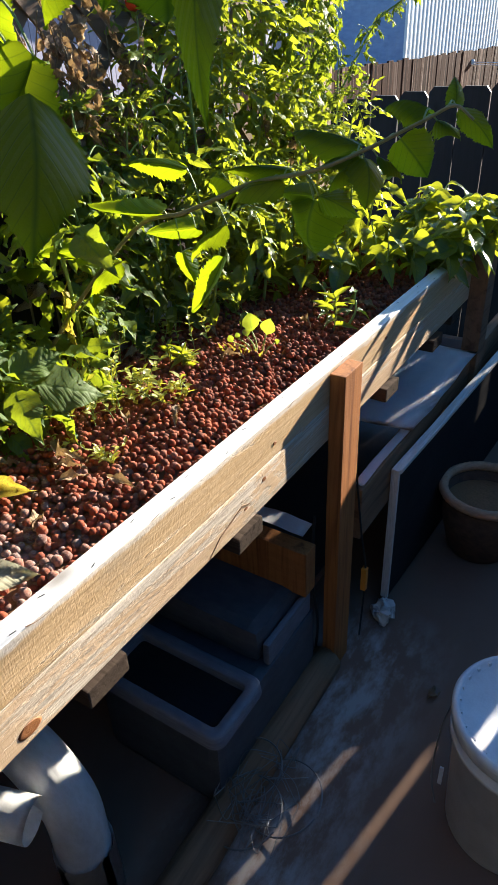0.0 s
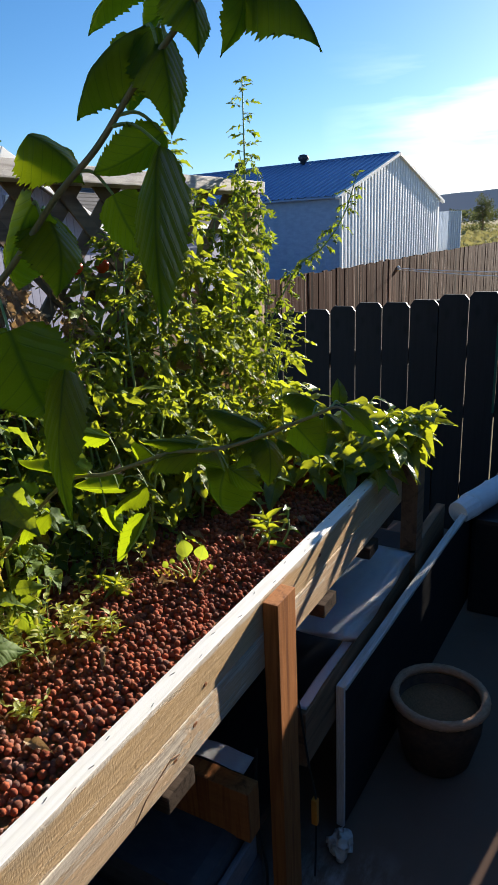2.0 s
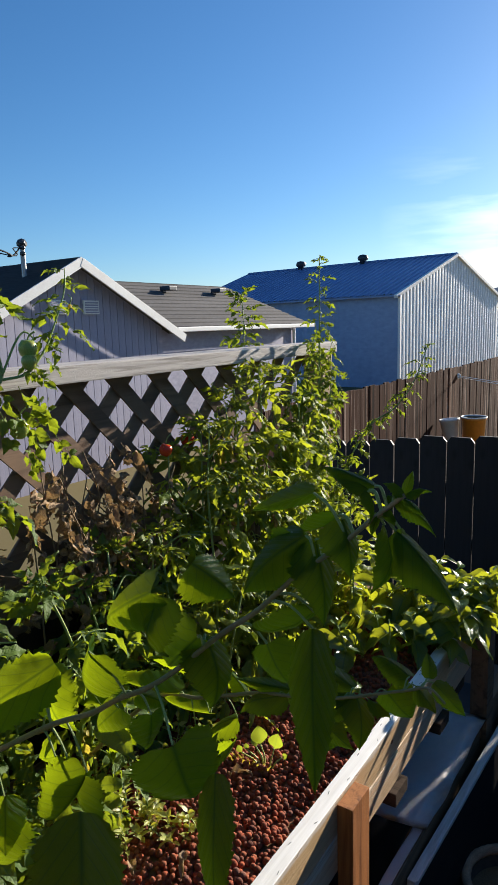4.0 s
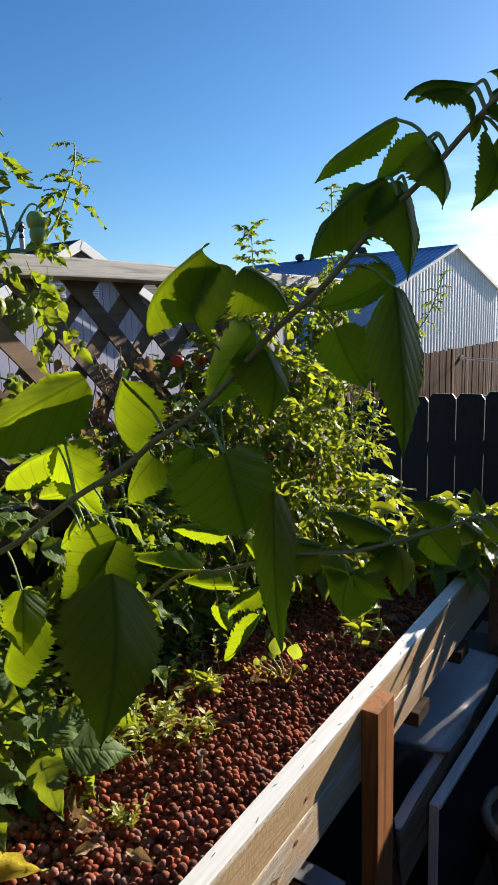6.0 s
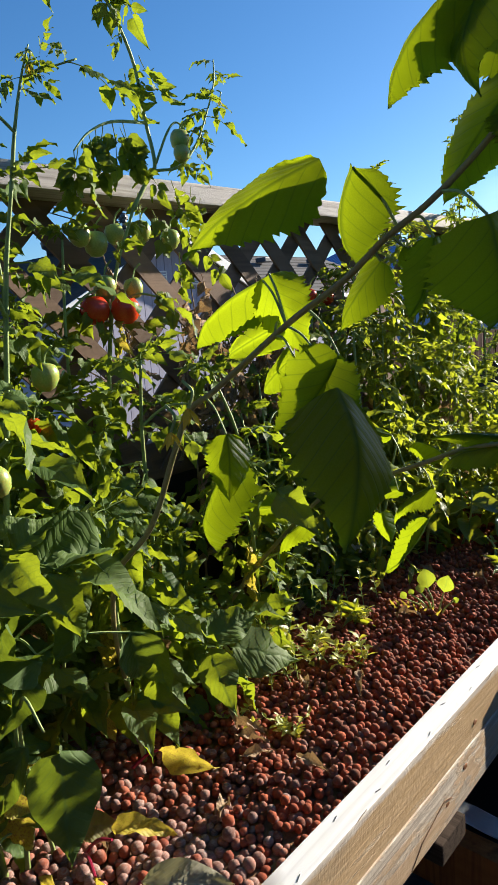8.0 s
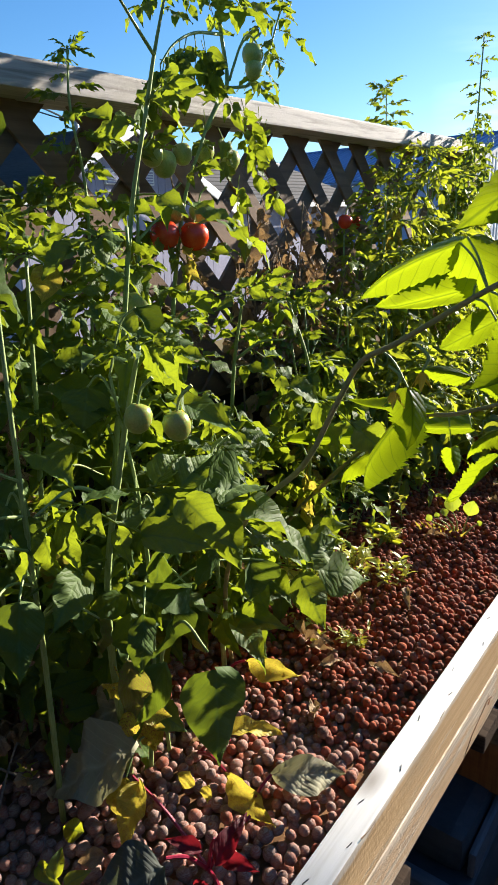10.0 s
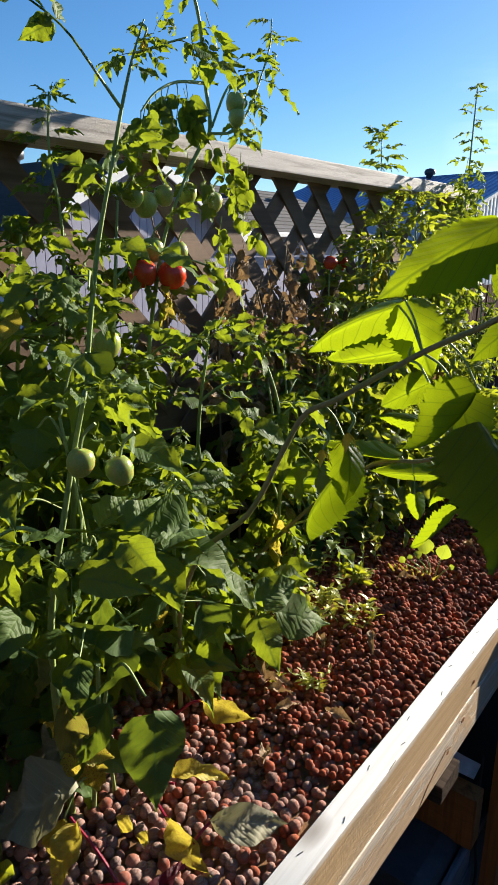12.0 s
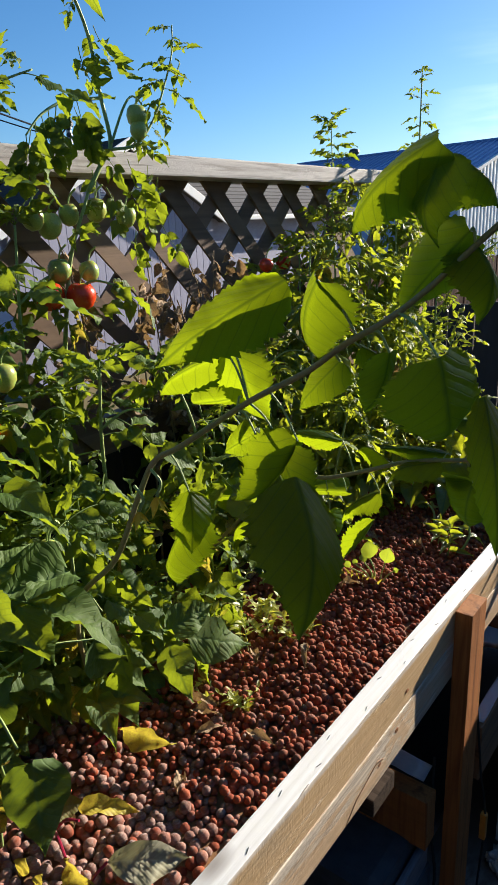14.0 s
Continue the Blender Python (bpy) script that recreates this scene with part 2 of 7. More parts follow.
WHITE_FILM = plain("white_film", (0.93, 0.93, 0.93), (0.86, 0.86, 0.87), 9, 0.42, 0.5, 0.4, 25)
FOAM = plain("panel_edge", (0.70, 0.69, 0.66), (0.50, 0.48, 0.44), 14, 0.8, 0.2, 0.5, 90)
PANEL_FACE = plain("dark_panel_face", (0.016, 0.016, 0.018), (0.026, 0.024, 0.024), 4, 0.75, 0.15, 0.2, 60)
PVC = plain("pvc_pipe", (0.86, 0.86, 0.85), (0.74, 0.73, 0.70), 9, 0.38, 0.5, 0.1, 60)
TOTE_RIM = plain("grey_rim_plastic", (0.19, 0.195, 0.22), (0.13, 0.135, 0.16), 7, 0.5, 0.45, 0.2, 150)
TOTE = plain("grey_tote_plastic", (0.085, 0.092, 0.105), (0.055, 0.06, 0.068), 7, 0.5, 0.45, 0.2, 150)
BUCKET = plain("white_bucket_plastic", (0.70, 0.72, 0.74), (0.60, 0.61, 0.62), 5, 0.42, 0.5, 0.1, 80)
POT = plain("terracotta_pot", (0.52, 0.32, 0.20), (0.34, 0.20, 0.12), 12, 0.85, 0.2, 0.6, 150)
# Darker than the rim: shade on the pot's side is put into this colour.
POT_BODY = plain("shaded_pot_body", (0.10, 0.065, 0.045), (0.06, 0.04, 0.03), 10, 0.85, 0.2, 0.5, 120)
SOIL = plain("dry_soil", (0.28, 0.15, 0.075), (0.17, 0.095, 0.05), 40, 0.95, 0.1, 0.9, 200)
WIRE = plain("bare_wire", (0.30, 0.29, 0.28), (0.18, 0.16, 0.14), 60, 0.45, 0.5, 0.0, 60, 0.8)
CABLE = plain("black_cable", (0.012, 0.012, 0.012), (0.02, 0.02, 0.02), 30, 0.5)
RAG = plain("white_rag", (0.66, 0.65, 0.62), (0.48, 0.46, 0.42), 30, 0.95, 0.1, 0.6, 250)
GREEN_HOSE = plain("green_strap", (0.01, 0.10, 0.06), (0.008, 0.06, 0.04), 20, 0.5)
SIDING = plain("lavender_grey_siding", (0.35, 0.345, 0.445), (0.30, 0.295, 0.385), 2, 0.7, 0.25, 0.2, 40)
TRIM = plain("white_trim", (0.80, 0.80, 0.79), (0.70, 0.70, 0.69), 4, 0.55, 0.3, 0.1, 60)
SHINGLE = plain("roof_shingle", (0.12, 0.115, 0.115), (0.075, 0.072, 0.072), 3, 0.9, 0.2, 0.8, 60)
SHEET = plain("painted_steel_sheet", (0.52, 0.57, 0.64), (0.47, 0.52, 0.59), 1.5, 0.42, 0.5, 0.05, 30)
# Blue side wall, white gable: shade and sun put into two steel colours.
SIDE_STEEL = plain("shaded_steel_wall", (0.25, 0.33, 0.50), (0.22, 0.295, 0.455), 1.5, 0.5, 0.4, 0.05, 30)
GABLE_STEEL = plain("sunlit_steel_wall", (0.76, 0.78, 0.81), (0.66, 0.69, 0.73), 1.5, 0.5, 0.4, 0.05, 30)
ROOF_STEEL = plain("blue_steel_roof", (0.14, 0.235, 0.43), (0.115, 0.195, 0.37), 1.5, 0.35, 0.5, 0.05, 30, 0.3)
DARK_METAL = plain("dark_metal", (0.05, 0.06, 0.075), (0.035, 0.04, 0.05), 8, 0.45, 0.5, 0.1, 60, 0.4)
ORANGE = plain("orange_plastic", (0.72, 0.27, 0.03), (0.60, 0.22, 0.03), 8, 0.45, 0.5, 0.1, 60)
MAST = plain("galvanised_mast", (0.36, 0.37, 0.39), (0.28, 0.29, 0.31), 10, 0.45, 0.5, 0.1, 60, 0.6)
# Dark surface of the added walls that hold back sky light.
SKY_BLOCK = plain("sky_block_dark", (0.12, 0.115, 0.11), (0.09, 0.086, 0.082), 3, 0.8, 0.2, 0.2, 60)

KNOT = plain("pine_knot", (0.34, 0.14, 0.05), (0.16, 0.06, 0.025), 90, 0.55, 0.3, 0.5, 300)
DUSTY_LEAF = leaf_material("dusty_leaf", (0.060, 0.075, 0.035), (0.12, 0.135, 0.06), (0.20, 0.22, 0.06), 0.3, 0.7)
FIELD_GRASS = leaf_material("field_grass", (0.20, 0.19, 0.07), (0.34, 0.30, 0.13), (0.38, 0.34, 0.12), 0.35, 0.8)
STEM = plain("green_stem", (0.30, 0.38, 0.14), (0.20, 0.28, 0.07), 25, 0.55, 0.3, 0.3, 250)
CANE = plain("berry_cane", (0.30, 0.235, 0.11), (0.20, 0.21, 0.08), 30, 0.6, 0.3, 0.6, 300)
DRY_STEM = plain("dry_stem", (0.26, 0.19, 0.11), (0.16, 0.11, 0.07), 25, 0.85, 0.2, 0.5, 200)
BEET_STEM = plain("beet_stem", (0.32, 0.015, 0.05), (0.20, 0.01, 0.03), 30, 0.4, 0.4, 0.2, 200)
GREEN_FRUIT = plain("green_tomato", (0.34, 0.39, 0.10), (0.25, 0.32, 0.06), 12, 0.28, 0.5, 0.0)
RED_FRUIT = plain("red_tomato", (0.58, 0.040, 0.012), (0.60, 0.065, 0.014), 12, 0.25, 0.5, 0.0)
for fruit_skin in (GREEN_FRUIT, RED_FRUIT):
    skin = fruit_skin.node_tree.nodes["Principled BSDF"].inputs
    skin["Subsurface Weight"].default_value, skin["Subsurface Scale"].default_value = 0.35, 0.02
PETAL = leaf_material("yellow_petal", (0.70, 0.45, 0.03), (0.80, 0.58, 0.06), (0.9, 0.6, 0.05), 0.4)
TOMATO_LEAF = leaf_material("tomato_leaf", (0.040, 0.085, 0.020), (0.105, 0.165, 0.040), (0.46, 0.56, 0.022), 0.40, 0.58, spec=0.22)
# Paler, yellower tomato leaf: sunlight on the far plants is put into the colour.
SUNLIT_LEAF = leaf_material("sunlit_tomato_leaf", (0.075, 0.125, 0.022), (0.165, 0.225, 0.05), (0.62, 0.68, 0.03), 0.50, 0.5)
RED_LEAF = leaf_material("beet_leaf", (0.055, 0.010, 0.016), (0.11, 0.018, 0.026), (0.40, 0.02, 0.03), 0.4)
SLATE_LEAF = leaf_material("slate_leaf", (0.055, 0.065, 0.055), (0.10, 0.11, 0.09), (0.12, 0.14, 0.06), 0.3, 0.7)
YELLOW_LEAF = leaf_material("yellow_leaf", (0.34, 0.30, 0.04), (0.55, 0.48, 0.07), (0.75, 0.62, 0.06), 0.42, blotch=(0.30, 0.15, 0.05))
DRY_LEAF = leaf_material("dry_leaf", (0.28, 0.19, 0.11), (0.42, 0.30, 0.18), (0.42, 0.26, 0.10), 0.3, 0.8, blotch=(0.12, 0.07, 0.04))
BERRY_LEAF = leaf_material("berry_leaf", (0.012, 0.046, 0.007), (0.030, 0.080, 0.012), (0.50, 0.64, 0.010), 0.46, 0.48, relief=0.35, spec=0.09, veins=6.5)
PEPPER_LEAF = leaf_material("pepper_leaf", (0.045, 0.10, 0.022), (0.09, 0.17, 0.035), (0.66, 0.70, 0.028), 0.46, 0.30, spec=0.5)
HERB_LEAF = leaf_material("herb_leaf", (0.30, 0.35, 0.09), (0.45, 0.47, 0.13), (0.85, 0.80, 0.06), 0.50, 0.35, spec=0.5)
SOFT_LEAF = leaf_material("soft_dull_leaf", (0.050, 0.095, 0.024), (0.095, 0.150, 0.040), (0.24, 0.32, 0.018), 0.32, 0.65, spec=0.18)
GREY_LEAF = leaf_material("wilted_leaf", (0.24, 0.24, 0.16), (0.36, 0.34, 0.23), (0.34, 0.32, 0.14), 0.3, 0.7)


def concrete_material():
    m = Nodes("patio_concrete")
    c = m.mix(m.ramp(m.noise(3.0, 7, 0.65), (0.35, (0, 0, 0)), (0.7, (1, 1, 1))), (0.235, 0.150, 0.108), (0.145, 0.094, 0.068))
    crust = m.ramp(m.noise(6.5, 8, 0.7, m.coords((1.6, 0.7, 1))), (0.46, (0, 0, 0)), (0.62, (1, 1, 1)))
    sep = m.add("ShaderNodeSeparateXYZ")
    m.link(m.add("ShaderNodeTexCoord").outputs["Object"], sep.inputs[0])
    near = m.ramp(m.math("ABSOLUTE", m.math("SUBTRACT", sep.outputs[0], 0.10)), (0.07, (1, 1, 1)), (0.24, (0, 0, 0)))
    along = m.ramp(m.math("ABSOLUTE", m.math("ADD", sep.outputs[1], 0.22)), (0.36, (1, 1, 1)), (0.56, (0, 0, 0)))
    c = m.mix(m.math("MULTIPLY", m.math("MULTIPLY", m.math("MULTIPLY", crust, near), along), 0.75), c, (0.44, 0.42, 0.40))
    m.base(c, 0.9, 0.12)
    m.bump(m.noise(180.0, 4), 0.5, 0.002)
    return m.mat


def ground_material():
    m = Nodes("dry_grass_ground")
    c = m.ramp(m.noise(0.35, 8, 0.7), (0.3, (0.15, 0.12, 0.055)), (0.55, (0.20, 0.165, 0.08)), (0.75, (0.10, 0.10, 0.04)))
    m.base(c, 0.95, 0.1)
    m.bump(m.noise(9.0, 6), 0.8, 0.05)
    return m.mat


def pebble_material():
    m = Nodes("clay_pebbles")
    r = m.add("ShaderNodeNewGeometry").outputs["Random Per Island"]
    c = m.ramp(r, (0.0, (0.21, 0.042, 0.018)), (0.25, (0.34, 0.078, 0.030)), (0.5, (0.11, 0.034, 0.020)), (0.8, (0.32, 0.088, 0.038)), (1.0, (0.15, 0.060, 0.040)))
    sep = m.add("ShaderNodeSeparateXYZ")
    m.link(m.add("ShaderNodeTexCoord").outputs["Object"], sep.inputs[0])
    drift = m.math("ADD", m.math("MULTIPLY", sep.outputs[1], -1.15), m.math("MULTIPLY", m.noise(7.0, 5, 0.6), 1.1))
    dust = m.ramp(m.math("MULTIPLY", m.math("ADD", drift, m.math("MULTIPLY", r, 0.5)), 0.31), (0.45, (0, 0, 0)), (0.56, (1, 1, 1)))
    chalk = m.ramp(m.noise(140.0, 4, 0.7), (0.42, (0.25, 0.25, 0.25)), (0.58, (1, 1, 1)))
    c = m.mix(m.math("ADD", 0.04, m.math("MULTIPLY", m.math("MULTIPLY", dust, chalk), 0.85)), c, (0.34, 0.27, 0.24))
    c = m.mix(0.3, c, m.ramp(m.noise(320.0, 4, 0.7), (0.3, (0, 0, 0)), (0.7, (1, 1, 1))), "SOFT_LIGHT")
    m.base(c, 0.9, 0.2)
    m.bump(m.noise(700.0, 3), 0.6, 0.001)
    return m.mat


CONCRETE, GROUND, PEBBLE = concrete_material(), ground_material(), pebble_material()


# ---- helpers of this scene ----
def finish(name, mesh, material, parent=None, label="", smooth=False):
    if material is not None and not mesh.materials:
        mesh.materials.append(material)
    if smooth:
        mesh.shade_smooth()
    ob = new(name, mesh)
    if parent is not None:
        ob.parent = parent
    if label:
        ob["label"] = label
    return ob


def part(name, bm, material, parent=None, label="", smooth=False):
    """Links a bmesh as one mesh object under a thing or a part."""
    mesh = bpy.data.meshes.new(name)
    bm.to_mesh(mesh)
    bm.free()
    return finish(name, mesh, material, parent, label, smooth)


def thing(name, label, category, at=(0, 0, 0), kind="", group=""):
    ob = new(name)
    ob.location = at
    return tagged(ob, label, category, group, kind)


def box(lo, hi, bevel=0.003, bm=None, m=None, wobble=0.0):
    """A board from corner to corner, its edges eased; wobble bends it a little along its length."""
    bm = bm or bmesh.new()
    tmp = bmesh.new()
    bmesh.ops.create_cube(tmp, size=1.0)
    d = [b - a for a, b in zip(lo, hi)]
    for v in tmp.verts:
        v.co = Vector([a + (c + 0.5) * s for a, c, s in zip(lo, v.co, d)])
    if bevel:
        bmesh.ops.bevel(tmp, geom=tmp.edges[:], offset=min(bevel, 0.45 * min(d)), segments=2, affect="EDGES", profile=0.7)
    if wobble:
        ax = d.index(max(d))
        cuts = max(2, int(d[ax] / 0.08))
        for i in range(1, cuts):
            p = [0, 0, 0]
            p[ax] = lo[ax] + d[ax] * i / cuts
            nrm = [0, 0, 0]
            nrm[ax] = 1
            bmesh.ops.bisect_plane(tmp, geom=tmp.verts[:] + tmp.edges[:] + tmp.faces[:], plane_co=p, plane_no=nrm)
        for v in tmp.verts:
            v.co += wobble * noise.noise_vector(v.co * 3.1)
    mesh = bpy.data.meshes.new("tmp")
    tmp.to_mesh(mesh)
    tmp.free()
    if m is not None:
        mesh.transform(m)
    bm.from_mesh(mesh)
    bpy.data.meshes.remove(mesh)
    return bm


def curve_points(pts, n=8):
    """A smooth line through points."""
    P = [Vector(p) for p in pts]
    P = [2 * P[0] - P[1]] + P + [2 * P[-1] - P[-2]]
    out = []
    for i in range(1, len(P) - 2):
        for k in range(n):
            t = k / n
            a, b, c, d = P[i - 1:i + 3]
            out.append(0.5 * ((2 * b) + (c - a) * t + (2 * a - 5 * b + 4 * c - d) * t * t + (3 * b - a - 3 * c + d) * t ** 3))
    return out + [P[-2]]


def tube(pts, r0, r1=None, sides=7, bm=None, caps=True, rough=0.0):
    """A round bar along a line, tapering from r0 to r1."""
    bm = bm or bmesh.new()
    r1 = r0 if r1 is None else r1
    rings, n = [], len(pts)
    side = None
    for i, p in enumerate(pts):
        d = (pts[min(i + 1, n - 1)] - pts[max(i - 1, 0)]).normalized()
        side = d.orthogonal().normalized() if side is None else (side - d * side.dot(d)).normalized()
        up = d.cross(side)
        r = r0 + (r1 - r0) * i / max(1, n - 1)
        rings.append([bm.verts.new(p + (r * (1 + rough * random.uniform(-1, 1))) * (math.cos(q) * side + math.sin(q) * up)) for q in [2 * math.pi * k / sides for k in range(sides)]])
    for A, B in zip(rings, rings[1:]):
        for k in range(sides):
            bm.faces.new((A[k], A[(k + 1) % sides], B[(k + 1) % sides], B[k]))
    if caps:
        bm.faces.new(rings[0][::-1])
        bm.faces.new(rings[-1])
    return bm


def lathe(profile, sides=40, bm=None, at=(0, 0, 0)):
    """A turned shape from (radius, height) pairs."""
    bm = bm or bmesh.new()
    rings = []
    for r, z in profile:
        rings.append([bm.verts.new((at[0] + r * math.cos(2 * math.pi * k / sides), at[1] + r * math.sin(2 * math.pi * k / sides), at[2] + z)) for k in range(sides)])
    for A, B in zip(rings, rings[1:]):
        for k in range(sides):
            bm.faces.new((A[k], A[(k + 1) % sides], B[(k + 1) % sides], B[k]))
    bm.faces.new(rings[0][::-1])
    bm.faces.new(rings[-1])
    return bm


def blade(bm, uv, m, outline, rows=10, cols=2, teeth=0.0, n_teeth=7, cup=0.15, droop=0.25, wave=0.03, seed=0, pleat=0.0):
    """One leaf blade along +Y, one long, into bm: outline(t) is its half width; teeth notch its edge."""
    rnd = random.Random(seed)
    ph = rnd.uniform(0, 6.28)
    grid = []
    for i in range(rows + 1):
        t = i / rows
        w = max(0.004, outline(t))
        row = []
        for j in range(-cols, cols + 1):
            s = j / cols
            ws = w
            if abs(j) == cols and teeth and 0 < i < rows:
                saw = (t * n_teeth) % 1.0
                ws = w * (1 - teeth * saw)
            x = ws * s
            y = t + 0.05 * abs(s) * (0.3 - t)
            z = cup * abs(x) - droop * t * t + wave * math.sin(9 * t + ph + 2.2 * s) * (abs(s) + 0.2) + wave * 0.7 * math.sin(21 * t + 3 * s + ph)
            if pleat:
                z += pleat * (abs(math.sin(math.pi * 9.0 * (t - 0.45 * abs(s) * min(1, w * 2.2)))) - 0.5) * min(1.0, 3 * abs(s)) * (1 - 0.7 * t)
            row.append((bm.verts.new(m @ Vector((x, y, z))), (0.5 + 0.5 * s * min(1, w * 2.2), t)))
        grid.append(row)
    for A, B in zip(grid, grid[1:]):
        for k in range(2 * cols):
            quad = (A[k], A[k + 1], B[k + 1], B[k])
            f = bm.faces.new([q[0] for q in quad])
            f.smooth = True
            for lp, q in zip(f.loops, quad):
                lp[uv].uv = q[1]


def ovate(t, w=0.30, p=0.42):
    """A pointed egg-shaped outline, widest near p."""
    a = math.log(0.5) / math.log(p)
    return w * math.sin(math.pi * t ** a) ** 0.85 * (1 - 0.25 * t)


def lobed(t):
    """A tomato leaflet: broad below the middle, drawn to a sharp tip."""
    return 0.36 * math.sin(math.pi * min(1.0, t + 0.01) ** 0.70) ** 0.85 * (1 - 0.38 * t)


def slender(t):
    return 0.21 * math.sin(math.pi * min(1.0, t + 0.01) ** 0.78) ** 0.8 * (1 - 0.25 * t)


def leaf_mesh(name, **kw):
    bm = bmesh.new()
    uv = bm.loops.layers.uv.new("UVMap")
    blade(bm, uv, Matrix.Identity(4), **kw)
    mesh = bpy.data.meshes.new(name)
    bm.to_mesh(mesh)
    bm.free()
    return mesh


def compound_mesh(name, seed, pairs=2, outline=lobed, hang=0.30):
    """A feathered leaf: a stalk with paired leaflets and one at the tip, one long along +Y."""
    rnd = random.Random(seed)
    bm = bmesh.new()
    uv = bm.loops.layers.uv.new("UVMap")
    bend = rnd.uniform(-0.10, 0.10)

    def spine(t):
        return Vector((bend * t * t, t * 0.62, -hang * t * t))

    tube([spine(k / 6) for k in range(7)], 0.011, 0.006, 4, bm, False)

    def put(t, ang, size, k):
        m = Matrix.Translation(spine(t)) @ Euler((rnd.uniform(-0.8, 0.1), rnd.uniform(-0.5, 0.5), ang)).to_matrix().to_4x4() @ Matrix.Scale(size, 4)
        m = m @ Matrix.Translation((0, 0.10, 0))
        blade(bm, uv, m, outline, 12, 2, rnd.uniform(0.05, 0.16), rnd.choice((3.4, 4.3, 5.2)), rnd.uniform(-0.5, 0.6), rnd.uniform(0.1, 0.6), 0.05, seed * 31 + k)

    put(1.0, rnd.uniform(-0.25, 0.25), rnd.uniform(0.46, 0.60), 0)
    for i in range(pairs):
        t = 0.34 + 0.50 * i / max(1, pairs - 1)
        for sgn in (-1, 1):
            put(t + rnd.uniform(-0.05, 0.05), sgn * rnd.uniform(0.75, 1.25), rnd.uniform(0.30, 0.46), 1 + 2 * i + sgn)
    for k in range(2):
        put(rnd.uniform(0.25, 0.75), rnd.choice((-1, 1)) * rnd.uniform(0.9, 1.5), rnd.uniform(0.10, 0.16), 20 + k)
    for f in bm.faces:
        f.smooth = True
    mesh = bpy.data.meshes.new(name)
    bm.to_mesh(mesh)
    bm.free()
    return mesh


def aim(base, direction, roll=0.0, size=(1, 1, 1), ref=(0.25, -0.55, 0.8)):
    """A matrix that lays a leaf's +Y along a direction, its upper face towards ref, turned by roll degrees."""
    d = Vector(direction).normalized()
    n = Vector(ref)
    n = n - d * n.dot(d)
    if n.length < 1e-3:
        n = d.orthogonal()
    n.normalize()
    s = d.cross(n)
    rot = Matrix((s, d, n)).transposed() @ Matrix.Rotation(radians(roll), 3, "Y")
    return Matrix.Translation(base) @ rot.to_4x4() @ Matrix.Diagonal((*size, 1))


def place(name, mesh, m, parent, label=""):
    ob = new(name, mesh)
    ob.parent = parent
    ob.matrix_basis = m
    if label:
        ob["label"] = label
    return ob


def variants(kind, material, made):
    for mesh in made:
        mesh.materials.append(material)
    return made


TOMATO = variants("tomato", TOMATO_LEAF, [compound_mesh("tomato_leaf", s, 2 if s % 2 else 3) for s in range(7)])
TOMATO_L = variants("tomato", SUNLIT_LEAF, [compound_mesh("tomato_leaf", s + 20, 2 + s % 2, slender, 0.4) for s in range(7)])
TOMATO_Y = variants("tomato", YELLOW_LEAF, [compound_mesh("tomato_leaf_yellow", s + 50, 2) for s in range(3)])
TOMATO_D = variants("tomato", DRY_LEAF, [compound_mesh("tomato_leaf_dry", s + 70, 2) for s in range(3)])


def berry_outline(t):
    """Broad and rounded at the base, drawn out to a point."""
    return 0.52 * math.sin(math.pi * min(1.0, t + 0.015) ** 0.74) ** 0.62 * (1 - 0.18 * t - 0.42 * t ** 4)


def berry_mesh(seed, arch, fold, twist, curl):
    """A broad toothed leaf that arches from stalk to tip, its halves folded down from the midrib."""
    rnd = random.Random(seed)
    bm = bmesh.new()
    uv = bm.loops.layers.uv.new("UVMap")
    rows, cols, grid = 66, 6, []
    ph = rnd.uniform(0, 6.28)
    for i in range(rows + 1):
        t = i / rows
        row = []
        for j in range(-cols, cols + 1):
            q = j / cols
            w = max(0.004, berry_outline(t))
            if abs(j) == cols and 0 < i < rows:
                w *= 1 - 0.13 * ((t * 18) % 1.0) - 0.10 * ((t * 6 + 0.3 * (j > 0)) % 1.0)
            x = w * q
            rib = abs(math.sin(math.pi * 6.0 * (t - 0.42 * abs(x))))
            z = arch * 4 * t * (1 - t) - fold * abs(x) ** 1.3 + twist * x * (t - 0.3) - curl * max(0.0, t - 0.55) ** 2
            z += 0.0040 * (rib ** 0.6 - 0.6) * min(1.0, 5 * abs(q)) * (1 - 0.5 * t)
            z += 0.045 * math.sin(4.5 * t + ph + 1.7 * q) * abs(q) ** 2 + 0.020 * math.sin(13 * t + ph * 2 + 2 * q) * abs(q) ** 3
            z += 0.03 * noise.noise(Vector((4 * x + 9 * seed, 4 * t, 0.5))) + 0.007 * noise.noise(Vector((16 * x + 9 * seed, 16 * t, 2.5)))
            x += 0.05 * math.sin(3 * t + ph) * t
            row.append((bm.verts.new((x, t + 0.04 * abs(q) * (0.25 - t), z)), (0.5 + 0.5 * q * min(1, w * 2.2), t)))
        grid.append(row)
    for A, B in zip(grid, grid[1:]):
        for k in range(2 * cols):
            quad = (A[k], A[k + 1], B[k + 1], B[k])
            f = bm.faces.new([v[0] for v in quad])
            f.smooth = True
            for lp, v in zip(f.loops, quad):
                lp[uv].uv = v[1]
    mesh = bpy.data.meshes.new("berry_leaf")
    bm.to_mesh(mesh)
    bm.free()
    return mesh


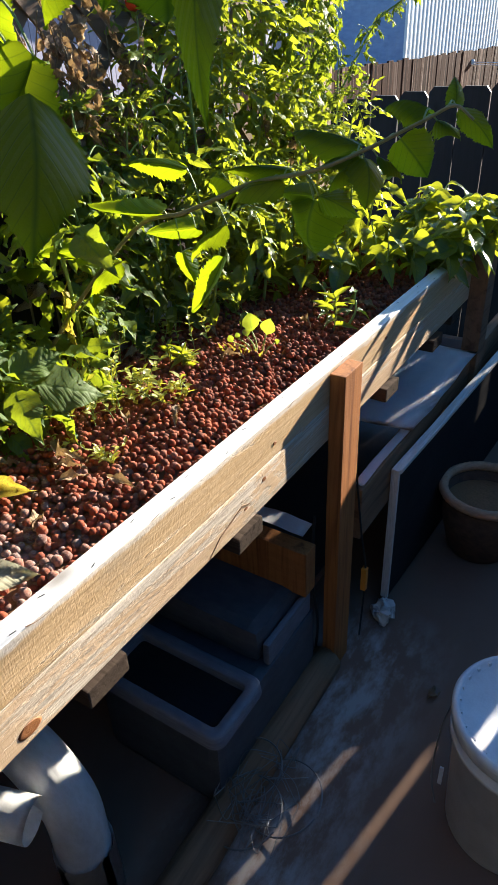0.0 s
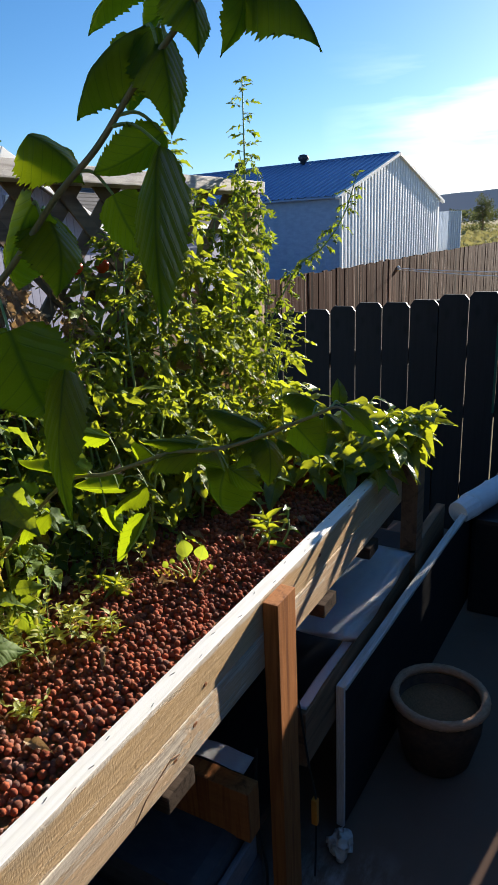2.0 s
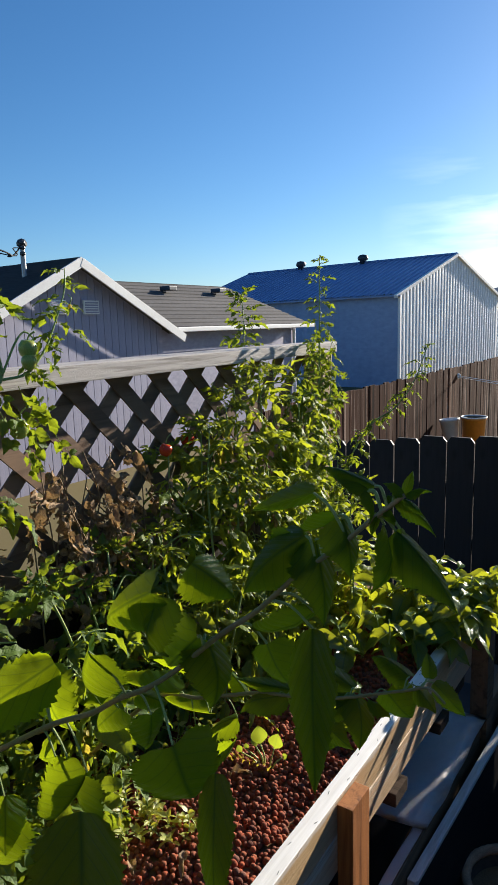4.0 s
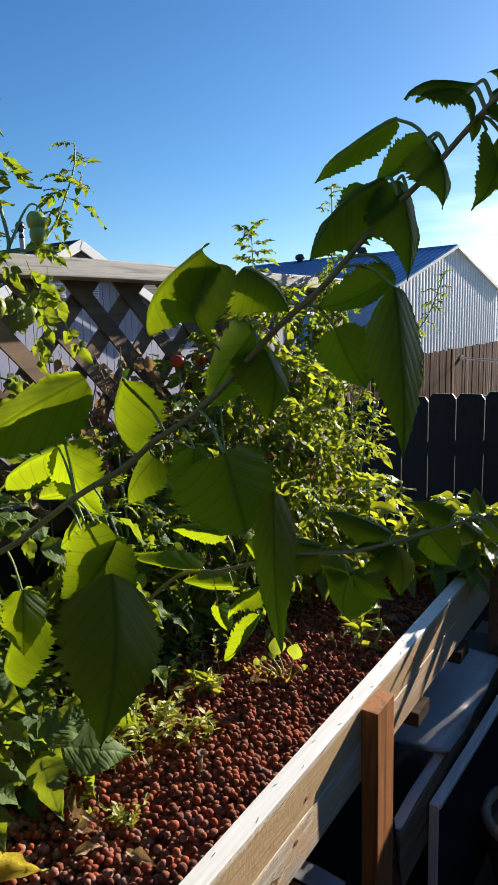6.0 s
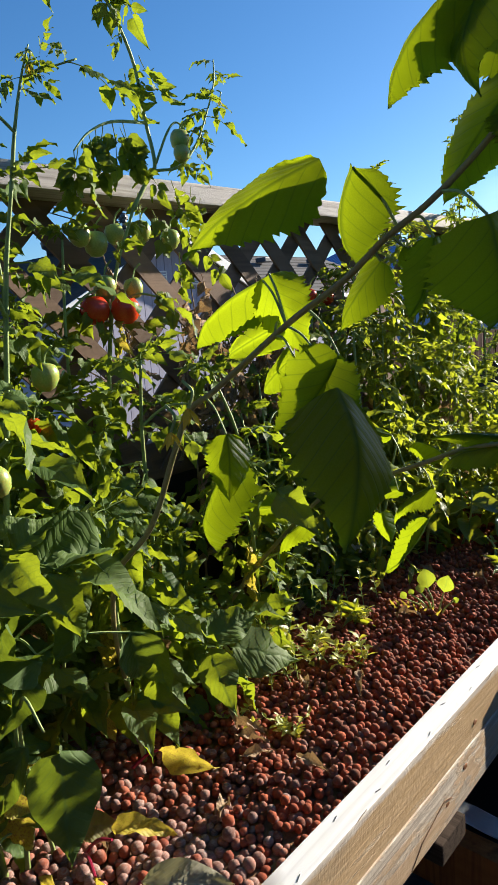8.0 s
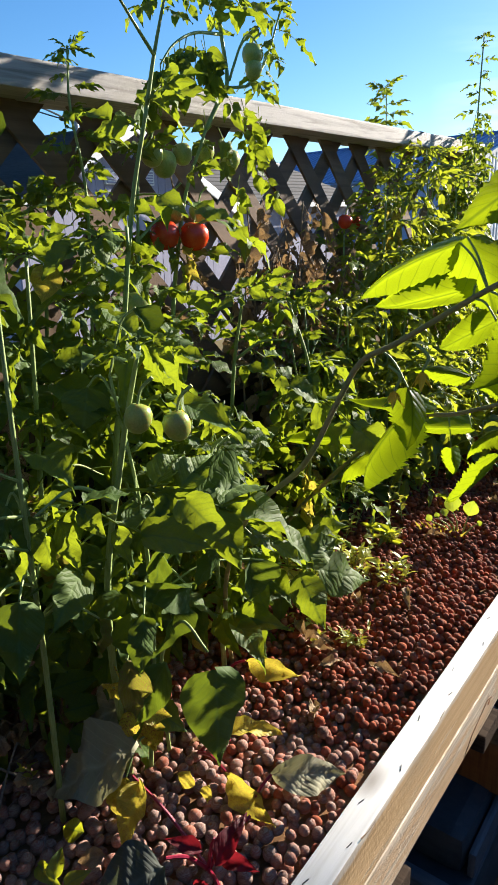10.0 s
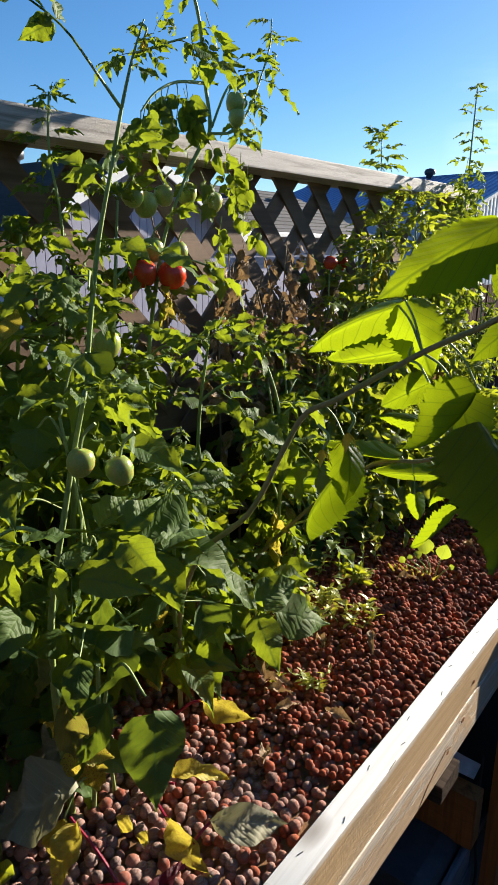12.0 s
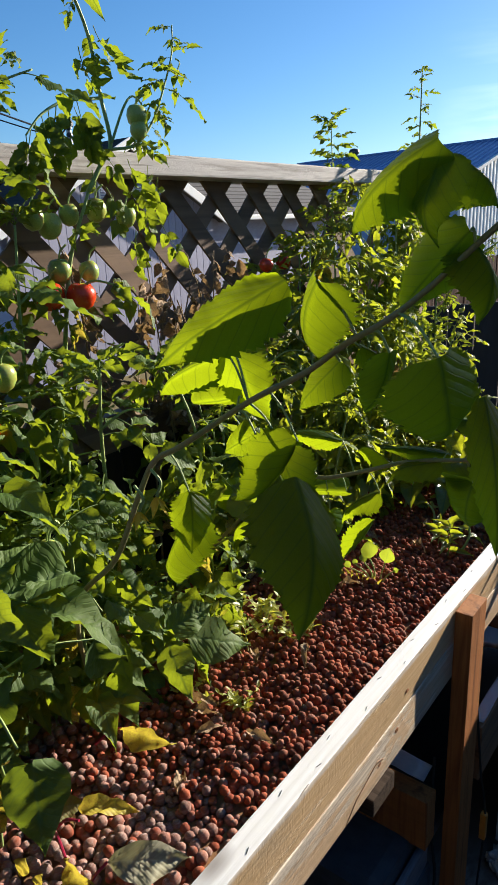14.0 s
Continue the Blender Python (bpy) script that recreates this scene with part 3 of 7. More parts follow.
BERRY = variants("berry", BERRY_LEAF, [berry_mesh(s, 0.10 + 0.03 * (s % 4), (0.7, 1.15, 0.5, 1.3, 0.9, 1.0, 0.6, 1.2, 0.8)[s], 0.45 * math.sin(2.1 * s), (0.2, 0.7, 1.2)[s % 3]) for s in range(9)])
PEPPER = variants("pepper", PEPPER_LEAF, [leaf_mesh("pepper_leaf", outline=lambda t: ovate(t, 0.32, 0.38), rows=10, cols=2, cup=0.5, droop=0.25 + 0.1 * s, wave=0.03, seed=s + 9) for s in range(5)])
PEPPER_Y = variants("pepper", YELLOW_LEAF, [leaf_mesh("pepper_leaf_yellow", outline=lambda t: ovate(t, 0.30, 0.40), rows=10, cols=2, cup=0.4, droop=0.5, wave=0.04, seed=s + 29) for s in range(2)])
HERB = variants("herb", HERB_LEAF, [leaf_mesh("herb_leaf", outline=lambda t: ovate(t, 0.33, 0.45), rows=5, cols=1, cup=0.4, droop=0.2, wave=0.02, seed=s + 19) for s in range(3)])
GREY = variants("grey", GREY_LEAF, [leaf_mesh("wilted_leaf", outline=lambda t: ovate(t, 0.36, 0.42), rows=16, cols=3, cup=0.3, droop=0.3, wave=0.09, seed=s + 39) for s in range(3)])
YBLADE = variants("yellow", YELLOW_LEAF, [leaf_mesh("yellow_leaf", outline=lambda t: ovate(t, 0.30, 0.45), rows=16, cols=3, cup=0.5, droop=0.3, wave=0.06, seed=s + 59) for s in range(3)])
DBLADE = variants("dry", DRY_LEAF, [leaf_mesh("dry_leaf", outline=lambda t: ovate(t, 0.25, 0.45), rows=12, cols=2, cup=0.9, droop=0.4, wave=0.10, seed=s + 69) for s in range(3)])
BROAD = variants("broad", SOFT_LEAF, [leaf_mesh("broad_leaf", outline=lambda t: ovate(t, 0.38, 0.36), rows=16, cols=3, cup=(-0.5, 0.6, -0.2, 0.9)[s], droop=0.12 + 0.08 * s, wave=0.045, seed=s + 79) for s in range(4)])
BROWNED_LEAF = leaf_material("browning_leaf", (0.10, 0.12, 0.03), (0.20, 0.19, 0.05), (0.42, 0.40, 0.04), 0.4, 0.6, blotch=(0.26, 0.14, 0.06))
BROWNED = variants("broad", BROWNED_LEAF, [leaf_mesh("browning_leaf", outline=lambda t: ovate(t, 0.36, 0.38), rows=14, cols=3, cup=0.5, droop=0.3, wave=0.06, seed=s + 101) for s in range(2)])
RED_BLADE = variants("red", RED_LEAF, [leaf_mesh("beet_leaf", outline=lambda t: ovate(t, 0.34, 0.42), rows=14, cols=3, cup=0.4, droop=0.3, wave=0.05, seed=s + 91) for s in range(2)])
SLATE = variants("slate", SLATE_LEAF, [leaf_mesh("slate_leaf", outline=lambda t: ovate(t, 0.36, 0.42), rows=18, cols=3, cup=0.3, droop=0.3, wave=0.05, seed=s + 95, pleat=0.02) for s in range(2)])


# ---- ground, patio, far land ----
def build_ground():
    bm = bmesh.new()
    xs = [-900, -300, -80, -30, -15, -6, -1.6, 4, 10, 30, 80, 300, 900]
    ys = [-300, -60, -15, -4, 2.7, 6, 12, 20, 35, 60, 120, 300, 900]
    rows = []
    for y in ys:
        rows.append([bm.verts.new((x, y, -0.03 + 0.012 * max(0.0, y - 30) * (1 if y < 300 else 0.8) - (0.65 if -30 <= x <= -6 and -15 <= y <= 35 else 0.0))) for x in xs])
    for A, B in zip(rows, rows[1:]):
        for k in range(len(xs) - 1):
            bm.faces.new((A[k], A[k + 1], B[k + 1], B[k]))
    g = part("ground", bm, GROUND)
    tagged(g, "dry grass and bare earth reaching to the hills", "ground", kind="structure")
    p = part("pavement", box((-0.95, -5.0, -0.2), (5.0, 2.56, 0.0), 0.004), CONCRETE)
    tagged(p, "stained brown concrete patio with white mineral crust", "pavement", kind="structure")


def build_hills():
    m = Nodes("far_hills")
    # Blue-grey tint puts the haze of distance into the hill colour.
    c = m.ramp(m.noise(0.02, 7, 0.65), (0.35, (0.24, 0.26, 0.29)), (0.6, (0.30, 0.31, 0.32)))
    m.base(c, 1.0, 0.0)
    bm = bmesh.new()
    top, low = [], []
    for i in range(81):
        a = radians(-70 + 140 * i / 80)
        d = 700.0
        h = 30 + 6 * noise.noise(Vector((i * 0.13, 3, 0))) + 3 * noise.noise(Vector((i * 0.5, 9, 0))) + 5 * math.exp(-((i - 46) / 9) ** 2)
        low.append(bm.verts.new((d * 0.8 * math.sin(a), d * 0.8 * math.cos(a), -1)))
        top.append(bm.verts.new((d * math.sin(a), d * math.cos(a), h)))
    for i in range(80):
        bm.faces.new((low[i], low[i + 1], top[i + 1], top[i]))
    h = part("backdrop", bm, m.mat, smooth=True)
    tagged(h, "hazy dry hills on the horizon", "hills", kind="structure")


def build_walls():
    """Unseen plain walls and a ceiling, added behind the walkway to hold back sky light."""
    for name, lo, hi in (("wall_south", (-1.0, -3.9, 0.0), (2.7, -3.7, 2.6)), ("wall_east", (2.5, -3.69, 0.0), (2.7, 2.2, 2.2)), ("ceiling", (-0.9, -3.69, 2.45), (2.49, -2.3, 2.55))):
        w = part(name, box(lo, hi, 0.005), SKY_BLOCK)
        tagged(w, "unseen dark sky-blocking " + ("ceiling" if name == "ceiling" else "wall"), name.split("_")[0], kind="structure")


build_ground()
build_hills()
build_walls()

FENCE_Y, PITCH = 2.60, 0.160


def picket_top(x):
    return 1.278 + 0.100 * (x + 0.897)


# ---- neighbour's shed, house and the far small things ----
def ribbed(corners, pitch, depth, shape=((0, 0), (0.25, 0), (0.37, 1), (0.88, 1))):
    """A ribbed steel sheet between two lower corners a, b and the heights given along it."""
    a, b, low, high = corners
    bm = bmesh.new()
    L = (Vector(b) - Vector(a)).length
    d = (Vector(b) - Vector(a)).normalized()
    nrm = Vector((d.y, -d.x, 0))
    xs, x = [], 0.0
    while x < L - pitch * 0.99:
        for f, o in shape:
            xs.append((x + f * pitch, o))
        x += pitch
    xs.append((L, 0))
    prev = None
    for s, o in xs:
        p = Vector(a) + d * s + nrm * (o * depth)
        v = (bm.verts.new((p.x, p.y, low)), bm.verts.new((p.x, p.y, high(s / L))))
        if prev:
            bm.faces.new((prev[0], v[0], v[1], prev[1]))
        prev = v
    return bm


def build_shed():
    shed = thing("metal_shed", "pale blue corrugated steel shed with blue ribbed roof", "shed")
    c, r = Vector((-9.08, 23.8, 0)), Vector((-7.89, 34.23, 0))
    u = (r - c).normalized()
    W = (r - c).length
    w = Vector((-u.y, u.x, 0))
    LEN, EAVE, RIDGE, GND = 11.8, 3.02, 4.74, -0.85
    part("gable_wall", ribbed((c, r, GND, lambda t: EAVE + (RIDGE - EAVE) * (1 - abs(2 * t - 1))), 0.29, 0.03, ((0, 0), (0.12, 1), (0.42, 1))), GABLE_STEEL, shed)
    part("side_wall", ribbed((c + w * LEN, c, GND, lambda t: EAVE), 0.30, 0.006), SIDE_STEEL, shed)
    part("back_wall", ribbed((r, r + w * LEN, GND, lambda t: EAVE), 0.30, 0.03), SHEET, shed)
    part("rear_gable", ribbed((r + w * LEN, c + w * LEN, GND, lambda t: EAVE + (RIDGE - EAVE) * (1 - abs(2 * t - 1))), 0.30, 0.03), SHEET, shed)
    mid = (c + r) / 2
    for side, e in (("roof", c), ("roof", r)):
        bm = bmesh.new()
        out = (e - mid).normalized() * 0.25
        slope = (RIDGE - EAVE) / (W / 2)
        n, prev = 40, None
        for k in range(n):
            for f, lift in ((0.0, 0.0), (0.70, 0.0), (0.76, 0.045), (0.94, 0.045)):
                d = w * ((k + f) / n * (LEN + 0.25) - 0.05)
                row = [bm.verts.new((p.x + d.x, p.y + d.y, z + 0.06 + lift)) for p, z in ((e + out, EAVE - 0.25 * slope), (mid, RIDGE))]
                if prev:
                    bm.faces.new((prev[0], row[0], row[1], prev[1]))
                prev = row
        part(side, bm, ROOF_STEEL, shed)
        bm = bmesh.new()
        d = (Vector((mid.x, mid.y, RIDGE)) - Vector((e.x, e.y, EAVE)))
        o = -w * 0.07
        tube([Vector((e.x, e.y, EAVE)) + o - d * 0.08 + Vector((0, 0, 0.03)), Vector((mid.x, mid.y, RIDGE)) + o + Vector((0, 0, 0.05))], 0.09, 0.09, 4, bm)
        part("barge_trim", bm, TRIM, shed, "white gable trim")
    ridge = Vector((mid.x, mid.y, RIDGE + 0.05))
    part("ridge_cap", tube([ridge - w * 0.07, ridge + w * (LEN + 0.2)], 0.10, 0.10, 6), ROOF_STEEL, shed)
    g = c + (c - mid).normalized() * 0.26
    bm = tube([Vector((g.x, g.y, EAVE - 0.08)) - w * 0.2, Vector((g.x, g.y, EAVE - 0.08)) + w * LEN], 0.04, 0.04, 6)
    part("gutter", bm, SIDE_STEEL, shed)
    bm = tube([Vector((c.x, c.y, GND)) - w * 0.03, Vector((c.x, c.y, EAVE)) - w * 0.03], 0.07, 0.07, 4)
    part("corner_trim", bm, TRIM, shed, "white corner flashing")
    for s in (4.7, 8.4):
        p = mid + w * s
        bm = lathe([(0.16, 0), (0.16, 0.16), (0.24, 0.20), (0.26, 0.32), (0.20, 0.42), (0.05, 0.46)], 16, None, (p.x, p.y, RIDGE + 0.02))
        part("roof_vent", bm, DARK_METAL, shed, "round turbine roof vent", True)


def build_house():
    house = thing("house", "grey sided house with white gable trim and dark shingle roof", "house")
    X, YA, HALF, EAVE, RISE = -8.46, 6.9, 2.3, 1.99, 1.17
    # gable wall of upright boards
    n = 26
    for k in range(n):
        y0, y1 = YA - HALF + 2 * HALF * k / n, YA - HALF + 2 * HALF * (k + 1) / n - 0.012
        z = [EAVE + RISE * (1 - abs(y - YA) / HALF) for y in (y0, y1)]
        bm = bmesh.new()
        a = [bm.verts.new(p) for p in ((X, y0, -0.9), (X, y1, -0.9), (X, y1, z[1]), (X, y0, z[0]))]
        b = [bm.verts.new((X - 0.02, v.co.y, v.co.z)) for v in a]
        bm.faces.new(a)
        bm.faces.new(b[::-1])
        for q in range(4):
            bm.faces.new((a[q], b[q], b[(q + 1) % 4], a[(q + 1) % 4]))
        bmesh.ops.recalc_face_normals(bm, faces=bm.faces[:])
        part("board", bm, SIDING, house)
    part("wall_backing", box((X - 0.2, YA - HALF, -0.9), (X - 0.03, YA + HALF, EAVE - 0.4), 0.01), SIDING, house)
    for sgn in (-1, 1):
        bm = bmesh.new()
        y1, z1 = YA + sgn * (HALF + 0.35), EAVE - 0.35 * RISE / HALF
        q = [bm.verts.new(p) for p in ((X + 0.28, YA, EAVE + RISE), (X + 0.28, y1, z1), (X - 11, y1, z1), (X - 11, YA, EAVE + RISE))]
        bm.faces.new(q)
        bmesh.ops.solidify(bm, geom=bm.faces[:], thickness=0.05)
        for v in bm.verts:
            v.co.z += 0.06
        part("roof", bm, SHINGLE, house)
        d = Vector((0, y1 - YA, z1 - EAVE - RISE))
        m = Matrix.Translation((X + (0.29 if sgn < 0 else 0.294), YA, EAVE + RISE - 0.03)) @ Matrix.Rotation(math.atan2(d.z, d.y), 4, "X")
        part("barge_board", box((0, -0.02, -0.09), (0.03, d.length, 0.07), 0.004, None, m), TRIM, house, "white gable board")
    part("side_wall", box((X - 11, YA - HALF, -0.9), (X - 0.21, YA - HALF + 0.12, EAVE + 0.05), 0.01), SIDING, house)
    part("roof_turbine", lathe([(0.16, 0), (0.16, 0.10), (0.24, 0.14), (0.26, 0.26), (0.18, 0.34), (0.04, 0.37)], 18, None, (-11.9, YA - 0.1, EAVE + RISE + 0.02)), DARK_METAL, house, "round turbine roof vent", True)
    for y in (YA - 0.55, YA + 0.2):
        bm = box((X + 0.02, y, EAVE + 0.28), (X + 0.05, y + 0.36, EAVE + 0.52), 0.005)
        w = part("gable_vent", bm, TRIM, house, "small pale gable vent")
        for k in range(5):
            part("slat", box((X + 0.05, y + 0.03, EAVE + 0.30 + 0.042 * k), (X + 0.06, y + 0.33, EAVE + 0.325 + 0.042 * k), 0.003), SIDING, w)
    # long wing beside it
    XG, XR, Y0, Y1, ZR = -8.3, -10.5, 9.2, 15.2, 3.06
    part("wing_wall", box((XG - 0.5, Y0 - 0.2, -0.9), (XG - 0.3, Y1 - 0.3, 1.95), 0.01), SIDING, house)
    bm = bmesh.new()
    prev = None
    for k in range(25):
        t = ((k + 1) // 2) / 12
        lift = 0.02 if k % 2 == 0 else 0.0
        row = [bm.verts.new((XG + (XR - XG) * t, y, 1.99 + (ZR - 1.99) * t + lift)) for y in (Y0 + 0.1 - 2.3 * t, Y1 - 0.9 * t)]
        if prev:
            bm.faces.new((prev[0], prev[1], row[1], row[0]))
        prev = row
    part("wing_roof", bm, SHINGLE, house, "dark grey shingle roof in courses")
    bm = bmesh.new()
    q = [bm.verts.new(p) for p in ((XR, Y0 - 2.2, ZR), (XR, Y1 - 0.9, ZR), (XR - 2.2, Y1, 1.99), (XR - 2.2, Y0 - 2.2, 1.99))]
    bm.faces.new(q)
    q = [bm.verts.new(p) for p in ((XR, Y1 - 0.9, ZR), (XG, Y1, 1.99), (XR - 2.2, Y1, 1.99))]
    bm.faces.new(q)
    part("rear_roof", bm, SHINGLE, house)
    part("gutter", box((XG, Y0 + 0.2, 1.90), (XG + 0.10, Y1 + 0.05, 2.0), 0.02), TRIM, house, "white gutter")
    part("downpipe", tube([Vector((XG - 0.25, Y1 - 0.5, -0.9)), Vector((XG - 0.25, Y1 - 0.5, 1.85))], 0.04, 0.04, 8), TRIM, house)
    mx, my = -8.95, 6.32
    mast = part("service_mast", tube([Vector((mx, my, 2.6)), Vector((mx, my, 3.40))], 0.045, 0.04, 10), MAST, house, "grey electric service mast on the roof")
    part("weatherhead", lathe([(0.045, 0), (0.085, 0.02), (0.09, 0.07), (0.06, 0.12), (0.01, 0.14)], 12, None, (mx, my, 3.40)), DARK_METAL, mast)
    for dz in (0.0, 0.10, 0.18):
        part("insulator", lathe([(0.02, 0), (0.05, 0.02), (0.05, 0.05), (0.02, 0.07)], 8, None, (mx + 0.07, my - 0.05, 3.25 + dz)), DARK_METAL, mast)
    part("wire", tube(curve_points([(mx + 0.05, my - 0.05, 3.42), (mx + 0.1, my - 0.35, 3.22), (mx + 0.1, my - 0.9, 3.40), (mx - 0.5, my - 6, 4.6)]), 0.014, 0.014, 5), CABLE, mast)
    part("wire", tube(curve_points([(mx + 0.05, my - 0.02, 3.38), (mx + 0.1, my - 0.25, 3.36), (mx + 0.1, my - 0.8, 3.30), (mx - 0.5, my - 6, 4.5)]), 0.010, 0.010, 5), CABLE, mast)
    for y in (11.0, 13.0):
        bm = box((-10.05, y, 2.86), (-9.75, y + 0.28, 2.965), 0.02, None)
        part("roof_vent", bm, DARK_METAL, house, "low square roof vent")


def build_far_things():
    CTOP = 2.50
    box_ = thing("storage_container", "pale ribbed steel container behind the shed", "container")
    a, k, b = Vector((-8.55, 36.5, 0)), Vector((-7.80, 36.0, 0)), Vector((-7.45, 37.5, 0))
    part("wall", ribbed((a, k, -0.9, lambda t: CTOP), 0.24, 0.04), SHEET, box_)
    part("end_wall", ribbed((k, b, -0.9, lambda t: CTOP), 0.24, 0.05), SHEET, box_)
    bm = bmesh.new()
    q = [bm.verts.new((p.x, p.y, CTOP)) for p in (a, k, b, b + a - k)]
    bm.faces.new(q)
    bmesh.ops.solidify(bm, geom=bm.faces[:], thickness=-0.07)
    part("roof", bm, DARK_METAL, box_, "dark flat roof edge")
    tree = thing("tree", "small dusty green tree in the dry field", "tree", (-17.1, 97.0, 0.75))
    bm = tube(curve_points([(0, 0, 0), (0.1, 0, 1.2), (-0.1, 0.1, 3.4)]), 0.16, 0.06, 7)
    for k in range(9):
        q = k * 2.4
        tube(curve_points([(0, 0, 0.8 + 0.25 * k), (0.6 * math.cos(q), 0.6 * math.sin(q), 1.5 + 0.27 * k), (1.3 * math.cos(q), 1.3 * math.sin(q), 2.3 + 0.27 * k)]), 0.06, 0.02, 5, bm)
    part("trunk", bm, DRY_STEM, tree)
    rnd = random.Random(5)
    bm = bmesh.new()
    uv = bm.loops.layers.uv.new("UVMap")
    for k in range(2600):
        d = Vector((rnd.gauss(0, 1), rnd.gauss(0, 1), rnd.gauss(0, 1))).normalized() * rnd.uniform(0.3, 1.0)
        p = Vector((d.x * 1.55, d.y * 1.5, 2.95 + d.z * 2.2))
        if noise.noise(p * 1.2) < -0.08:
            continue
        blade(bm, uv, aim(p, (rnd.gauss(0, 1), rnd.gauss(0, 1), -0.3), rnd.uniform(0, 360), (0.26, 0.26, 0.26)), lambda t: ovate(t, 0.3), 2, 1, seed=k)
    part("crown", bm, DUSTY_LEAF, tree)
    bm = bmesh.new()
    uv = bm.loops.layers.uv.new("UVMap")
    for k in range(6500):
        u = rnd.uniform(-1, 1)
        x = -55 + 75 * u
        top = 4.0 + 3.2 * noise.noise(Vector((x * 0.09, 2, 0))) + 1.5 * noise.noise(Vector((x * 0.4, 7, 0)))
        p = Vector((x, 250 + rnd.gauss(0, 5), 2.4 + top * rnd.random() ** 0.7))
        blade(bm, uv, aim(p, (rnd.gauss(0, 1), rnd.gauss(0, 1), 0.3), rnd.uniform(0, 360), (1.1, 1.1, 1.1)), lambda t: ovate(t, 0.35), 2, 1, seed=k)
    tl = part("far_woods", bm, DUSTY_LEAF)
    tagged(tl, "dark line of far trees along the field", "woods", kind="stuff")
    bm = bmesh.new()
    uv = bm.loops.layers.uv.new("UVMap")
    for k in range(7000):
        y = 44 + 150 * rnd.random() ** 1.7
        x = -0.20 * y + rnd.gauss(0, 0.09) * y
        p = Vector((x, y, -0.05 + 0.012 * max(0.0, y - 30)))
        h = rnd.uniform(0.2, 0.6)
        if noise.noise(Vector((x * 0.15, y * 0.05, 0))) < -0.05:
            h *= 0.4
        blade(bm, uv, aim(p, (rnd.gauss(0, 0.5), rnd.gauss(0, 0.5), 1.0), rnd.uniform(0, 360), (2.2 * h, h, h)), lambda t: ovate(t, 0.3), 2, 1, seed=k)
    tl = part("field_grass", bm, FIELD_GRASS)
    tagged(tl, "tufts of dry yellow-green grass in the field", "grass", kind="stuff")
    # Unseen evergreen, added and shaped to keep sun off part of the berry cane.
    shade = thing("tree", "added unseen conical evergreen that shades the berry cane", "tree", (2.53, 8.0, -0.07))
    bm = tube(curve_points([(0, 0, 0), (0.04, 0.03, 2.2), (-0.02, 0.0, 5.2)]), 0.13, 0.03, 10)
    for k in range(14):
        q, z = k * 2.4, 3.85 + 0.1 * k
        tube(curve_points([(0, 0, z), (0.3 * math.cos(q), 0.3 * math.sin(q), z + 0.12), ((5.3 - z) / 1.7 * math.cos(q), (5.3 - z) / 1.7 * math.sin(q), z + 0.2)]), 0.03, 0.01, 6, bm)
    part("trunk", bm, DRY_STEM, shade)
    bm = bmesh.new()
    uv = bm.loops.layers.uv.new("UVMap")
    for k in range(7500):
        z = 5.44 - 1.40 * math.sqrt(rnd.random())
        R, q = (5.46 - z) / 1.5 * math.sqrt(rnd.uniform(0.05, 1.0)), rnd.uniform(0, 6.283)
        p = Vector((R * math.cos(q), R * math.sin(q), z))
        blade(bm, uv, aim(p, (math.cos(q), math.sin(q), -0.5), rnd.uniform(0, 360), (0.2, 0.16, 0.16)), lambda t: ovate(t, 0.3), 2, 1, seed=k)
    part("crown", bm, DUSTY_LEAF, shade)
    for at, s in (((-19.5, 105, 0.85), 1.0), ((-12.0, 90, 0.7), 0.9), ((-13.5, 112, 0.95), 1.2), ((-9.0, 88, 0.7), 0.8)):
        bm = bmesh.new()
        uv = bm.loops.layers.uv.new("UVMap")
        for k in range(500):
            p = Vector((rnd.gauss(0, 1.3), rnd.gauss(0, 0.6), abs(rnd.gauss(0, 0.6)))) * s
            blade(bm, uv, aim(p, (rnd.gauss(0, 1), rnd.gauss(0, 1), 0.6), rnd.uniform(0, 360), (0.3, 0.3, 0.3)), lambda t: ovate(t, 0.3), 2, 1, seed=k)
        sh = part("shrub", bm, DUSTY_LEAF)
        sh.location = at
        tagged(sh, "low dusty shrub in the dry field", "shrub", "field shrubs")


build_shed()
build_house()
build_far_things()


